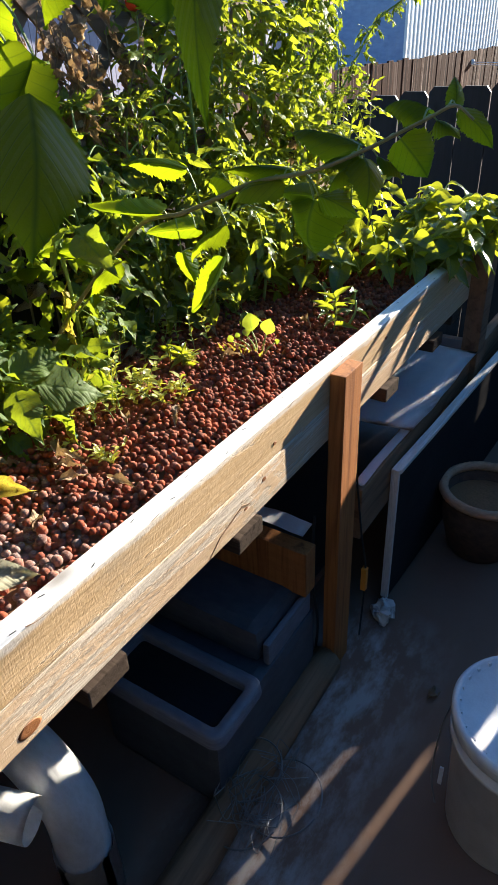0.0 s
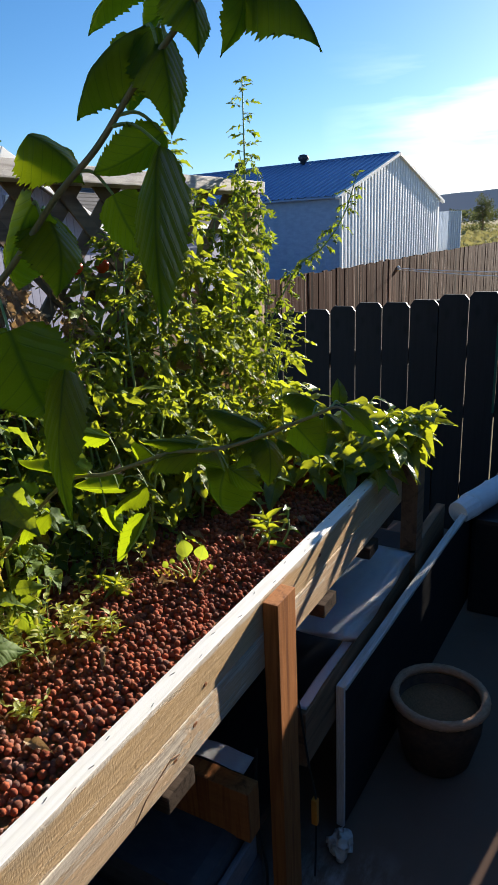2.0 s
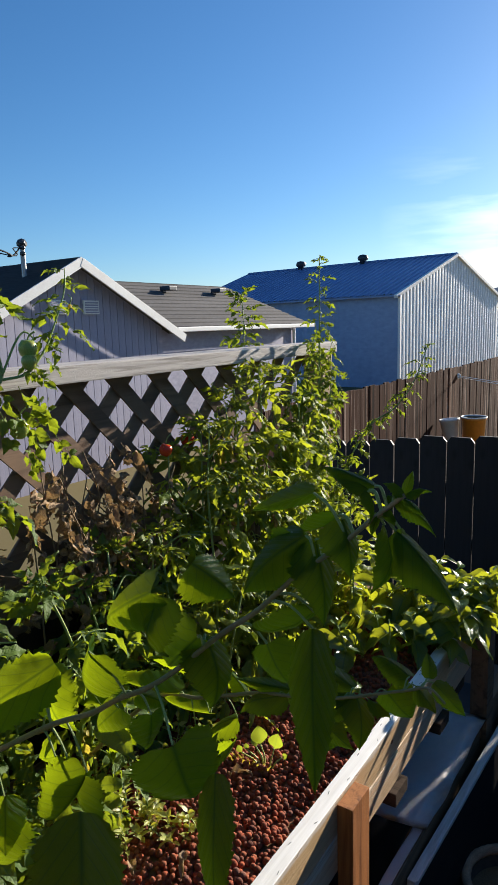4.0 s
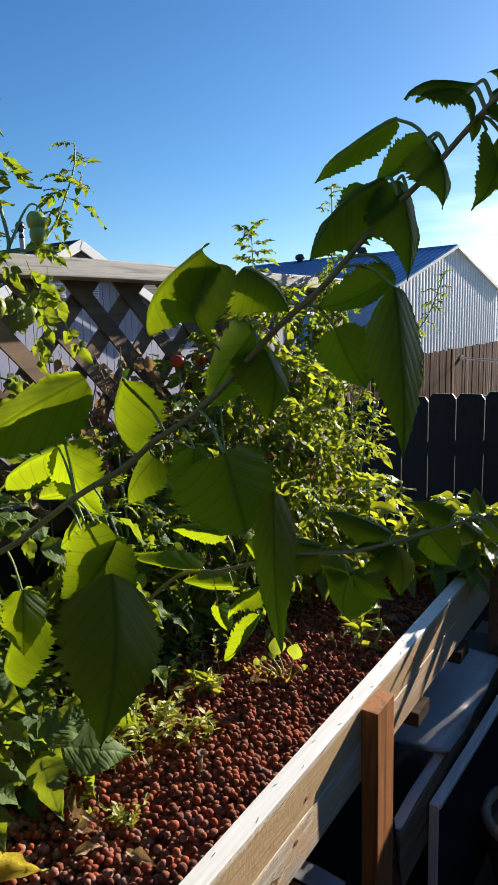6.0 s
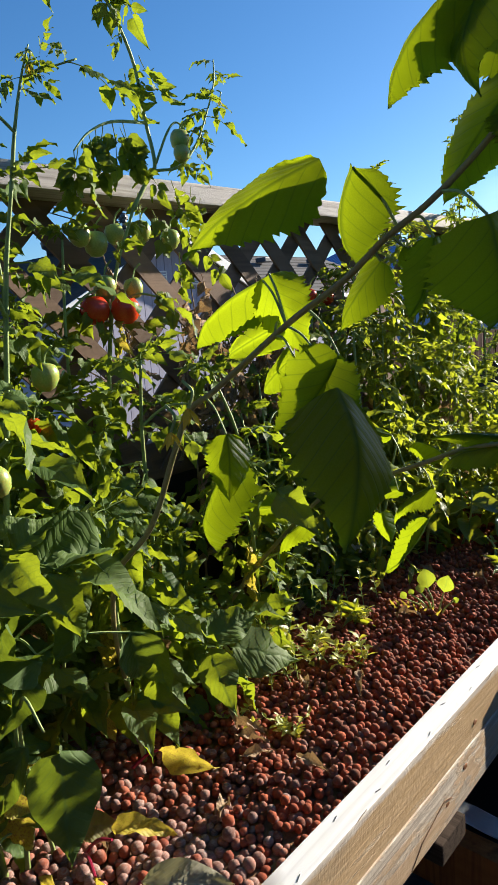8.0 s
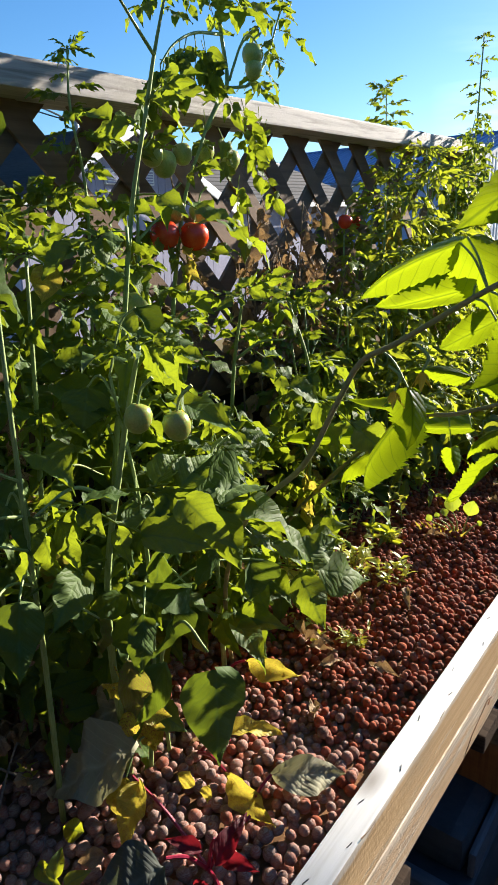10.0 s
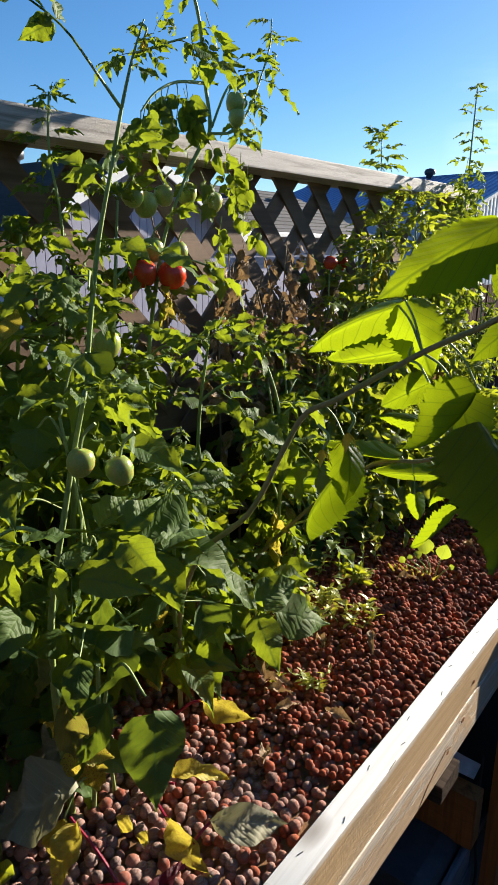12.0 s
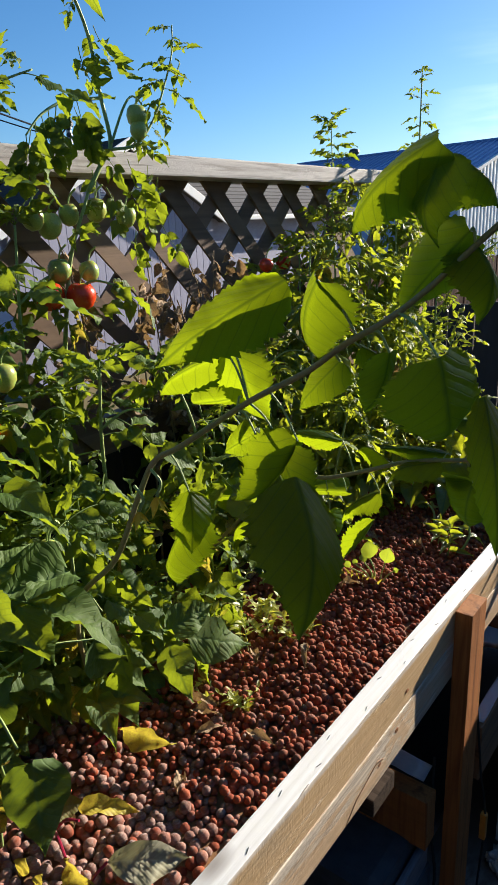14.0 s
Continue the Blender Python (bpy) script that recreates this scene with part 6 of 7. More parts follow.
# withered growth against the lattice
dead = thing("withered_vine", "withered brown tomato vine hanging on the lattice", "dead vine")
for k in range(24):
    a = Vector((-0.68 + RND.uniform(-0.03, 0.07), -0.06 + RND.gauss(0, 0.13), 1.30 + RND.uniform(-0.1, 0.2)))
    b = a + Vector((RND.uniform(-0.05, 0.08), RND.gauss(0, 0.10), RND.uniform(0.08, 0.36)))
    line = stem_line(dead, [a, (a + b) / 2 + Vector((RND.gauss(0, 0.02), RND.gauss(0, 0.03), 0)), b], 0.0026, 0.0014, DRY_STEM, "twig", 5)
    for p in line[1::2]:
        place("dry_leaf", TOMATO_D[RND.randrange(3)], aim(p, (RND.uniform(-0.2, 0.6), RND.gauss(0, 0.5), -1.0), RND.uniform(-90, 90), (0.05, 0.07, 0.07), (0.6, -0.6, 0.2)), dead)

# dry twigs and curled leaves at the near back corner
DEAD_WOOD = plain("grey_dead_wood", (0.30, 0.27, 0.24), (0.16, 0.14, 0.12), 40, 0.9, 0.15, 0.6, 200)
scrub = thing("dry_weeds", "dead branching weeds with curled brown leaves", "weeds")
for k in range(24):
    a = Vector((-0.46 + RND.uniform(-0.09, 0.08), -1.08 + RND.uniform(-0.16, 0.16), 0.915))
    b = a + Vector((RND.gauss(0, 0.06), RND.gauss(0, 0.06), RND.uniform(0.10, 0.26)))
    line = stem_line(scrub, [a, (a + b) / 2 + Vector((RND.gauss(0, 0.012), RND.gauss(0, 0.012), 0)), b], 0.0034 if k % 4 == 0 else 0.0022, 0.0011, DEAD_WOOD if k % 2 else DRY_STEM, "twig", 5)
    for p in line[3::3]:
        q = RND.uniform(0, 6.28)
        e = p + Vector((math.cos(q), math.sin(q), 0.9)) * RND.uniform(0.03, 0.07)
        part("twig", tube([p, (p + e) / 2 + Vector((0.004, 0, 0)), e], 0.0011, 0.0007, 4, None, False), DRY_STEM, scrub)
        if RND.random() < 0.6:
            place("dry_leaf", DBLADE[RND.randrange(3)], aim(e, (RND.gauss(0, 0.5), RND.gauss(0, 0.5), -0.8), RND.uniform(-90, 90), (0.035, 0.05, 0.05)), scrub)

tomato("dying tomato stems with curled brown leaves near the ground",
       [[(-0.60, -0.86, 0.92), (-0.61, -0.87, 1.06), (-0.59, -0.90, 1.26)],
        [(-0.52, -0.80, 0.92), (-0.51, -0.83, 1.04), (-0.49, -0.86, 1.20)],
        [(-0.42, -0.84, 0.92), (-0.41, -0.87, 1.03), (-0.39, -0.90, 1.16)],
        [(-0.58, -1.02, 0.92), (-0.58, -1.03, 1.04), (-0.55, -1.04, 1.20)]], 0.15, 0.030, 0.62, 0.03, 0.004, 0.10, 0.10)

# ---- the berry cane that hangs over the walkway ----
berry = thing("berry_cane", "arching berry cane with broad toothed leaves", "berry cane")
CANE_LINE = stem_line(berry, [(-0.36, -0.64, 0.92), (-0.29, -0.73, 1.14), (-0.196, -0.79, 1.304), (-0.116, -0.79, 1.386), (-0.073, -0.785, 1.469), (-0.049, -0.78, 1.513), (-0.01, -0.778, 1.536), (0.073, -0.773, 1.59), (0.133, -0.772, 1.622), (0.17, -0.772, 1.648), (0.203, -0.77, 1.667), (0.236, -0.768, 1.692), (0.282, -0.765, 1.734), (0.316, -0.76, 1.761), (0.349, -0.757, 1.794), (0.381, -0.755, 1.82), (0.407, -0.755, 1.844), (0.431, -0.755, 1.865)], 0.0036, 0.0016, CANE, "cane", 9)
COUNT = [0]


BRIGHT, MIXED, DARK = (0.25, -0.95, 0.15), (0.65, -0.70, 0.30), (0.85, -0.42, 0.15)


def cane_leaf(base, tip, width, facing=MIXED, owner=None):
    """One broad leaf from base to tip, with a stalk to the nearest place on its cane."""
    b, t = Vector(base), Vector(tip)
    L = (t - b).length
    mesh = BERRY[COUNT[0] % len(BERRY)]
    COUNT[0] += 1
    place("leaf", mesh, aim(b, t - b, (-20, 14, 26, -10, 8)[COUNT[0] % 5], (1.04 * width, L, 0.5 * (L + width)), facing), owner or berry)
    near = min(CANE_LINE, key=lambda p: (p - b).length + 0.6 * max(0.0, p.z - b.z))
    if 0.004 < (near - b).length < 0.062:
        mid = (near + b) / 2 + Vector((0, 0, 0.006))
        part("leaf_stalk", tube(curve_points([near, mid, b], 4), 0.0013, 0.0010, 5), STEM, owner or berry)


cane_leaf((0.151, -0.823, 1.702), (0.084, -0.899, 1.640), 0.056, MIXED)
cane_leaf((0.157, -0.790, 1.699), (0.133, -0.765, 1.629), 0.067, BRIGHT)
cane_leaf((0.045, -0.757, 1.635), (0.079, -0.750, 1.562), 0.059, BRIGHT)
cane_leaf((0.040, -0.760, 1.630), (-0.078, -0.740, 1.572), 0.043, BRIGHT)
cane_leaf((0.060, -0.765, 1.591), (-0.101, -0.680, 1.551), 0.041, BRIGHT)
cane_leaf((0.140, -0.800, 1.540), (0.202, -0.872, 1.453), 0.094, DARK)
cane_leaf((0.117, -0.785, 1.559), (0.141, -0.770, 1.499), 0.048, BRIGHT)
cane_leaf((0.130, -0.780, 1.564), (0.068, -0.800, 1.496), 0.051, DARK)
cane_leaf((0.258, -0.800, 1.650), (0.259, -0.777, 1.573), 0.084, DARK)
cane_leaf((0.208, -0.770, 1.644), (0.179, -0.750, 1.587), 0.038, MIXED)
cane_leaf((0.258, -0.814, 1.784), (0.183, -0.800, 1.732), 0.050, BRIGHT)
cane_leaf((0.257, -0.805, 1.777), (0.250, -0.805, 1.720), 0.049, BRIGHT)
cane_leaf((0.237, -0.740, 1.778), (0.266, -0.720, 1.743), 0.052, DARK)
cane_leaf((0.264, -0.770, 1.730), (0.194, -0.740, 1.667), 0.049, MIXED)
cane_leaf((0.261, -0.755, 1.724), (0.283, -0.770, 1.673), 0.051, MIXED)
cane_leaf((0.008, -0.790, 1.495), (0.018, -0.800, 1.433), 0.047, DARK)
cane_leaf((0.011, -0.780, 1.472), (-0.055, -0.770, 1.361), 0.050, BRIGHT)
cane_leaf((0.085, -0.780, 1.564), (0.012, -0.750, 1.522), 0.032, BRIGHT)
cane_leaf((0.162, -0.765, 1.633), (0.107, -0.745, 1.578), 0.037, BRIGHT)
cane_leaf((0.173, -0.750, 1.643), (0.186, -0.720, 1.620), 0.022, DARK)
cane_leaf((0.284, -0.780, 1.622), (0.319, -0.830, 1.529), 0.033, MIXED)
cane_leaf((0.354, -0.750, 1.824), (0.307, -0.770, 1.778), 0.047, MIXED)
cane_leaf((0.362, -0.750, 1.822), (0.377, -0.765, 1.762), 0.039, MIXED)
cane_leaf((0.339, -0.745, 1.823), (0.320, -0.730, 1.779), 0.034, MIXED)
cane_leaf((0.360, -0.750, 1.766), (0.310, -0.760, 1.744), 0.033, DARK)
cane_leaf((0.364, -0.760, 1.758), (0.389, -0.810, 1.660), 0.039, MIXED)
cane_leaf((0.321, -0.755, 1.733), (0.336, -0.740, 1.687), 0.043, MIXED)
cane_leaf((0.381, -0.750, 1.843), (0.344, -0.740, 1.823), 0.026, DARK)
cane_leaf((0.383, -0.750, 1.841), (0.396, -0.760, 1.802), 0.034, DARK)
cane_leaf((0.415, -0.750, 1.841), (0.420, -0.765, 1.797), 0.023, DARK)
cane_leaf((0.423, -0.750, 1.838), (0.468, -0.760, 1.792), 0.031, DARK)
cane_leaf((0.361, -0.750, 1.857), (0.294, -0.740, 1.831), 0.018, DARK)
cane_leaf((0.408, -0.750, 1.867), (0.359, -0.740, 1.877), 0.014, DARK)
cane_leaf((0.404, -0.750, 1.864), (0.368, -0.740, 1.869), 0.013, DARK)
cane_leaf((0.403, -0.750, 1.863), (0.410, -0.760, 1.844), 0.010, DARK)
cane_leaf((0.422, -0.750, 1.862), (0.454, -0.760, 1.844), 0.010, DARK)
cane_leaf((0.426, -0.750, 1.840), (0.432, -0.750, 1.809), 0.011, DARK)
for at, d in (((0.431, -0.755, 1.865), (-0.9, 0.1, 0.35)), ((0.431, -0.755, 1.865), (0.8, 0.3, 0.25)), ((0.431, -0.755, 1.865), (0.2, 0.2, 0.9)), ((0.425, -0.755, 1.860), (-0.5, 0.5, -0.1)), ((0.43, -0.755, 1.862), (0.6, -0.2, -0.3)), ((0.42, -0.755, 1.855), (0.2, 0.3, -0.9)), ((0.412, -0.755, 1.850), (-0.2, -0.2, -0.9))):
    place("leaf", BERRY[RND.randrange(5)], aim(at, d, RND.uniform(-60, 60), (0.008, 0.017, 0.017)), berry)
flower(berry, (0.060, -0.882, 1.535), 0.012)
flower(berry, (0.035, -0.880, 1.515), 0.011)

# ---- a second, lower cane reaching along the bed ----
CANE2 = [(-0.50, -0.42, 0.92), (-0.40, -0.36, 1.10), (-0.213, -0.33, 1.297), (-0.1, -0.334, 1.338), (-0.025, -0.338, 1.368), (0.042, -0.342, 1.395), (0.137, -0.346, 1.416), (0.209, -0.35, 1.444), (0.251, -0.354, 1.464), (0.289, -0.358, 1.482), (0.32, -0.362, 1.496), (0.343, -0.366, 1.483)]
berry2 = thing("berry_cane", "low berry cane with toothed leaves over the pebbles", "berry cane")
CANE_LINE = stem_line(berry2, CANE2, 0.0042, 0.0016, CANE, "cane", 8)
UPPER = (0.25, -0.35, 0.9)
cane_leaf((0.283, -0.335, 1.489), (0.211, -0.305, 1.493), 0.040, UPPER, berry2)
cane_leaf((0.317, -0.335, 1.49), (0.364, -0.335, 1.453), 0.032, MIXED, berry2)
cane_leaf((0.312, -0.335, 1.494), (0.302, -0.315, 1.523), 0.024, MIXED, berry2)
cane_leaf((0.292, -0.335, 1.478), (0.33, -0.365, 1.465), 0.029, UPPER, berry2)
cane_leaf((0.249, -0.335, 1.457), (0.285, -0.315, 1.408), 0.064, MIXED, berry2)
cane_leaf((0.203, -0.335, 1.434), (0.23, -0.375, 1.38), 0.056, UPPER, berry2)
cane_leaf((0.203, -0.335, 1.429), (0.164, -0.365, 1.398), 0.032, UPPER, berry2)
cane_leaf((0.221, -0.335, 1.435), (0.254, -0.315, 1.408), 0.030, UPPER, berry2)
cane_leaf((0.199, -0.335, 1.447), (0.062, -0.295, 1.454), 0.048, DARK, berry2)
cane_leaf((0.197, -0.335, 1.434), (0.132, -0.335, 1.418), 0.026, UPPER, berry2)
cane_leaf((0.082, -0.335, 1.399), (0.001, -0.365, 1.362), 0.056, UPPER, berry2)
cane_leaf((0.132, -0.335, 1.376), (0.119, -0.315, 1.293), 0.100, BRIGHT, berry2)
cane_leaf((0.132, -0.335, 1.382), (0.043, -0.295, 1.374), 0.035, MIXED, berry2)
cane_leaf((0.097, -0.335, 1.412), (-0.01, -0.355, 1.413), 0.029, MIXED, berry2)
cane_leaf((-0.082, -0.335, 1.405), (-0.18, -0.375, 1.411), 0.034, DARK, berry2)
cane_leaf((-0.14, -0.335, 1.334), (-0.321, -0.335, 1.335), 0.032, BRIGHT, berry2)
cane_leaf((-0.014, -0.335, 1.329), (-0.078, -0.365, 1.284), 0.056, UPPER, berry2)
cane_leaf((-0.025, -0.335, 1.279), (-0.112, -0.315, 1.163), 0.042, MIXED, berry2)
cane_leaf((-0.074, -0.335, 1.319), (-0.221, -0.305, 1.287), 0.038, DARK, berry2)
cane_leaf((-0.244, -0.335, 1.245), (-0.317, -0.365, 1.156), 0.076, UPPER, berry2)
cane_leaf((-0.277, -0.335, 1.268), (-0.471, -0.335, 1.229), 0.050, MIXED, berry2)
cane_leaf((-0.455, -0.335, 1.205), (-0.563, -0.365, 1.179), 0.045, UPPER, berry2)
cane_leaf((-0.106, -0.335, 1.277), (-0.105, -0.305, 1.21), 0.037, BRIGHT, berry2)
cane_leaf((0.139, -0.335, 1.382), (0.215, -0.365, 1.37), 0.042, MIXED, berry2)
cane_leaf((0.006, -0.335, 1.379), (-0.083, -0.285, 1.381), 0.029, MIXED, berry2)

# ---- broad-leaved bush at the far end ----
def bush(label, bases, size, n, meshes, height, lean=(0, 0), odd=None):
    plant = thing("pepper_plant", label, "pepper plant", group="pepper plants at the far end")
    for bx, by in bases:
        top = Vector((bx + lean[0] + RND.uniform(-0.05, 0.05), by + lean[1] + RND.uniform(-0.05, 0.05), 0.93 + height * RND.uniform(0.8, 1.1)))
        line = stem_line(plant, [(bx, by, 0.92), ((bx + top.x) / 2 + 0.01, (by + top.y) / 2, 0.93 + height * 0.5), top], 0.004, 0.002)
        leaves_along(plant, line, 0.05, 0.28 / n, size, meshes, (odd,) if odd else (), 0.25, 1.0, -0.35)
    return plant


bush("bright green pepper bush spilling over the rail end", [(-0.10, 0.95), (-0.20, 1.05), (-0.06, 1.08), (-0.30, 0.92), (-0.12, 0.80), (-0.28, 1.08), (-0.06, 0.88), (-0.16, 0.96), (-0.08, 1.02), (-0.24, 0.98), (-0.03, 0.98), (-0.03, 1.08), (-0.05, 0.78), (-0.14, 0.88), (-0.2, 0.82), (-0.35, 1.0)], 0.11, 18, PEPPER, 0.19, (0.125, 0.07))
bush("sunlit yellow-green pepper bush", [(-0.38, 1.02), (-0.42, 0.86), (-0.34, 0.78), (-0.46, 0.98), (-0.30, 0.70)], 0.10, 13, PEPPER, 0.30, (0.02, 0.04), PEPPER_Y)
bush("low pepper plants with pointed leaves", [(-0.16, 0.66), (-0.24, 0.56), (-0.10, 0.74), (-0.34, 0.48), (-0.30, 0.62), (-0.2, 0.72), (-0.40, 0.58), (-0.28, 0.76), (-0.44, 0.36)], 0.10, 13, PEPPER, 0.16, (0.02, 0.0))
bush("young pepper seedlings among the pebbles", [(-0.10, 0.30), (-0.14, 0.38), (-0.22, 0.42)], 0.06, 16, PEPPER, 0.06)
bush("green undergrowth along the back of the bed", [(-0.5, 0.1), (-0.46, 0.4), (-0.52, -0.4), (-0.5, -0.62), (-0.56, 0.75), (-0.5, -0.9), (-0.56, -1.2)], 0.09, 10, PEPPER, 0.35, (0, 0), PEPPER_Y)


# ---- small plants on the pebbles ----
def seedling(at):
    p = thing("seedling", "yellow-green seedling with round leaves in the pebbles", "seedling", at)
    for k, (tip, d, s) in enumerate((((0.014, 0.018, 0.046), (0.25, 0.0, 0.9), 0.043), ((-0.020, 0.010, 0.050), (-0.15, 0.0, 1.0), 0.047), ((0.034, 0.02, 0.028), (0.8, 0.2, 0.55), 0.016), ((-0.052, 0.0, 0.030), (-0.4, 0.1, 0.8), 0.016), ((-0.040, 0.02, 0.030), (-0.5, 0.4, 0.6), 0.024), ((-0.066, -0.004, 0.020), (-0.6, 0.0, 0.7), 0.020))):
        tip = Vector(tip)
        part("stalk", tube(curve_points([Vector((0.30 * tip.x, 0.3 * tip.y, -0.012)), tip * 0.5 + Vector((0.004, 0, 0)), tip], 4), 0.0026, 0.0017, 6), SEED_STEM, p)
        place("leaf", SEED_LEAF[k % 2], aim(tip, d, (0, 18, -20, 10, 25, 0)[k], (s * 1.05, s, s), (0.3, -0.9, 0.3)), p)
    for k in range(9):
        place("leaf", PEPPER_Y[k % 2], aim((-0.085 + 0.011 * k, -0.012 + 0.004 * (k % 3), -0.004), (-0.6 + 0.16 * k, -0.4, 0.7 + 0.1 * (k % 4)), 20 * (k % 3) - 20, (0.014, 0.026, 0.02), (0.3, -0.8, 0.4)), p)


def sprout(at, label, n, h, size, meshes):
    p = thing("sprout", label, "sprout", at)
    part("stem", tube(curve_points([(0, 0, -0.01), (0.004, 0.002, h * 0.5), (0.0, 0.004, h)], 4), 0.0022, 0.0014, 6), STEM, p)
    for k in range(n):
        f = (k + 1) / n
        q = 2.4 * k
        place("leaf", meshes[k % len(meshes)], aim((0, 0, h * f), (math.cos(q), math.sin(q), 0.1 + 1.2 * f * f), 0, (0.62 * size, size * (1.35 - 0.4 * f), size), (0.2, -0.5, 0.8)), p)


SEED_STEM = plain("seedling_stalk", (0.42, 0.48, 0.16), (0.30, 0.38, 0.10), 25, 0.5, 0.3, 0.2, 250)
SEED_LEAF = variants("seed", leaf_material("seedling_leaf", (0.20, 0.30, 0.05), (0.28, 0.38, 0.06), (0.52, 0.62, 0.04), 0.45), [leaf_mesh("seedling_leaf", outline=lambda t: ovate(t, 0.48, 0.55), rows=8, cols=2, cup=0.3, droop=0.1, wave=0.02, seed=s) for s in range(2)])
seedling((-0.205, 0.035, 0.93))
sprout((-0.120, 0.265, 0.93), "pale sapling sprout with pointed leaves beside the rail", 9, 0.080, 0.048, PEPPER)
sprout((-0.165, 0.31, 0.93), "small pale sprout with pointed leaves", 7, 0.045, 0.042, PEPPER)
sprout((-0.329, -0.094, 0.93), "young sprout with a yellow heart in the pebbles", 8, 0.030, 0.038, PEPPER)
sprout((-0.37, -0.09, 0.93), "young green sprout in the pebbles", 7, 0.03, 0.034, PEPPER)


def herb_patch(name, label, c, spread, n, h, leaf=0.012):
    p = thing(name, label, "herb")
    for k in range(n):
        b = Vector((c[0] + RND.gauss(0, spread[0]), c[1] + RND.gauss(0, spread[1]), 0.925))
        top = b + Vector((RND.gauss(0, 0.02), RND.gauss(0, 0.02), h * RND.uniform(0.5, 1.2)))
        line = curve_points([b, (b + top) / 2 + Vector((RND.gauss(0, 0.006), RND.gauss(0, 0.006), 0)), top], 5)
        part("sprig", tube(line, 0.0012, 0.0008, 4, None, False), STEM, p)
        for i, q in enumerate(line[2::2]):
            for sgn in (0, math.pi):
                ang = 1.57 * i + sgn + k
                g = leaf * RND.uniform(0.7, 1.25)
                place("leaf", HERB[RND.randrange(3)], aim(q, (math.cos(ang), math.sin(ang), RND.uniform(0.1, 0.9)), RND.uniform(-30, 30), (g, g * 1.25, g), (0, 0, 1)), p)


herb_patch("herb_patch", "pale yellow-green oregano patch on the pebbles", (-0.405, -0.36), (0.050, 0.065), 40, 0.105, 0.017)
herb_patch("herb_patch", "small green herb sprigs on the pebbles", (-0.305, -0.232), (0.024, 0.022), 14, 0.05, 0.018)
herb_patch("herb_sprout", "tiny green sprout between the pebbles", (-0.203, -0.487), (0.010, 0.010), 5, 0.022, 0.013)
herb_patch("herb_sprout", "tiny green sprout between the pebbles", (-0.29, -0.50), (0.012, 0.012), 4, 0.018, 0.011)
herb_patch("herb_sprout", "small yellow-green sprout between the pebbles", (-0.33, -0.06), (0.012, 0.012), 6, 0.035, 0.016)
herb_patch("weeds", "pale weeds near the back of the bed", (-0.52, -1.05), (0.05, 0.12), 26, 0.06)
herb_patch("weeds", "low weeds under the tomato plants", (-0.48, 0.1), (0.06, 0.3), 60, 0.10, 0.016)


beets = thing("beet_plants", "beets with red stalks and yellow and grey dying leaves", "beet")


def ground_leaf(mesh, base, tip, width, roll):
    b, t = Vector(base), Vector(tip)
    L = (t - b).length
    place("leaf", mesh, aim(b, t - b, roll, (1.7 * width, L, L), (0.25, -0.55, 0.8)), beets)


def beet_stalk(a, b):
    a, b = Vector(a), Vector(b)
    part("stalk", tube(curve_points([a, (a + b) / 2 + Vector((0, 0, 0.010)), b], 5), 0.0028, 0.0019, 6), BEET_STEM, beets, "dark red stalk")


ground_leaf(YBLADE[0], (-0.18, -0.876, 0.975), (-0.097, -0.9, 0.955), 0.037, 20)
ground_leaf(YBLADE[1], (-0.232, -0.815, 0.968), (-0.170, -0.765, 0.978), 0.034, -20)
ground_leaf(BROWNED[0], (-0.268, -0.842, 0.972), (-0.232, -0.800, 0.968), 0.034, 10)
ground_leaf(GREY[0], (-0.124, -0.853, 0.985), (-0.046, -0.775, 0.965), 0.044, 10)
ground_leaf(YBLADE[1], (-0.302, -0.674, 0.972), (-0.216, -0.650, 0.955), 0.042, 30)
ground_leaf(YBLADE[2], (-0.249, -0.962, 0.995), (-0.219, -1.028, 0.965), 0.041, 0)
ground_leaf(SLATE[1], (-0.147, -1.025, 0.985), (-0.176, -1.101, 0.99), 0.069, 0)
ground_leaf(RED_BLADE[0], (-0.112, -0.982, 0.965), (-0.111, -0.925, 1.0), 0.024, 0)
ground_leaf(RED_BLADE[1], (-0.136, -0.975, 0.965), (-0.172, -0.996, 0.985), 0.018, 20)
ground_leaf(RED_BLADE[0], (-0.122, -0.961, 0.955), (-0.075, -0.962, 0.97), 0.020, 0)
ground_leaf(RED_BLADE[1], (-0.127, -1.003, 0.95), (-0.083, -1.015, 0.955), 0.023, 0)
ground_leaf(YBLADE[0], (-0.06, -0.999, 0.965), (-0.016, -0.984, 0.965), 0.023, 0)
ground_leaf(GREY[2], (-0.262, -0.945, 1.03), (-0.338, -1.050, 1.0), 0.085, 10)
ground_leaf(GREY[1], (-0.30, -0.90, 1.06), (-0.36, -0.985, 1.02), 0.060, -15)
ground_leaf(YBLADE[2], (-0.209, -0.913, 0.99), (-0.211, -0.928, 0.97), 0.028, 0)
ground_leaf(YBLADE[0], (-0.179, -0.912, 0.985), (-0.175, -0.926, 0.97), 0.020, 20)
ground_leaf(PEPPER[0], (-0.244, -1.1, 0.97), (-0.259, -1.079, 0.99), 0.021, 0)
ground_leaf(PEPPER[1], (-0.23, -1.098, 0.97), (-0.212, -1.078, 0.985), 0.018, 0)
ground_leaf(PEPPER[2], (-0.276, -1.099, 0.97), (-0.239, -1.104, 0.97), 0.018, 0)
ground_leaf(PEPPER[3], (-0.253, -1.049, 0.985), (-0.289, -1.063, 0.985), 0.026, 0)
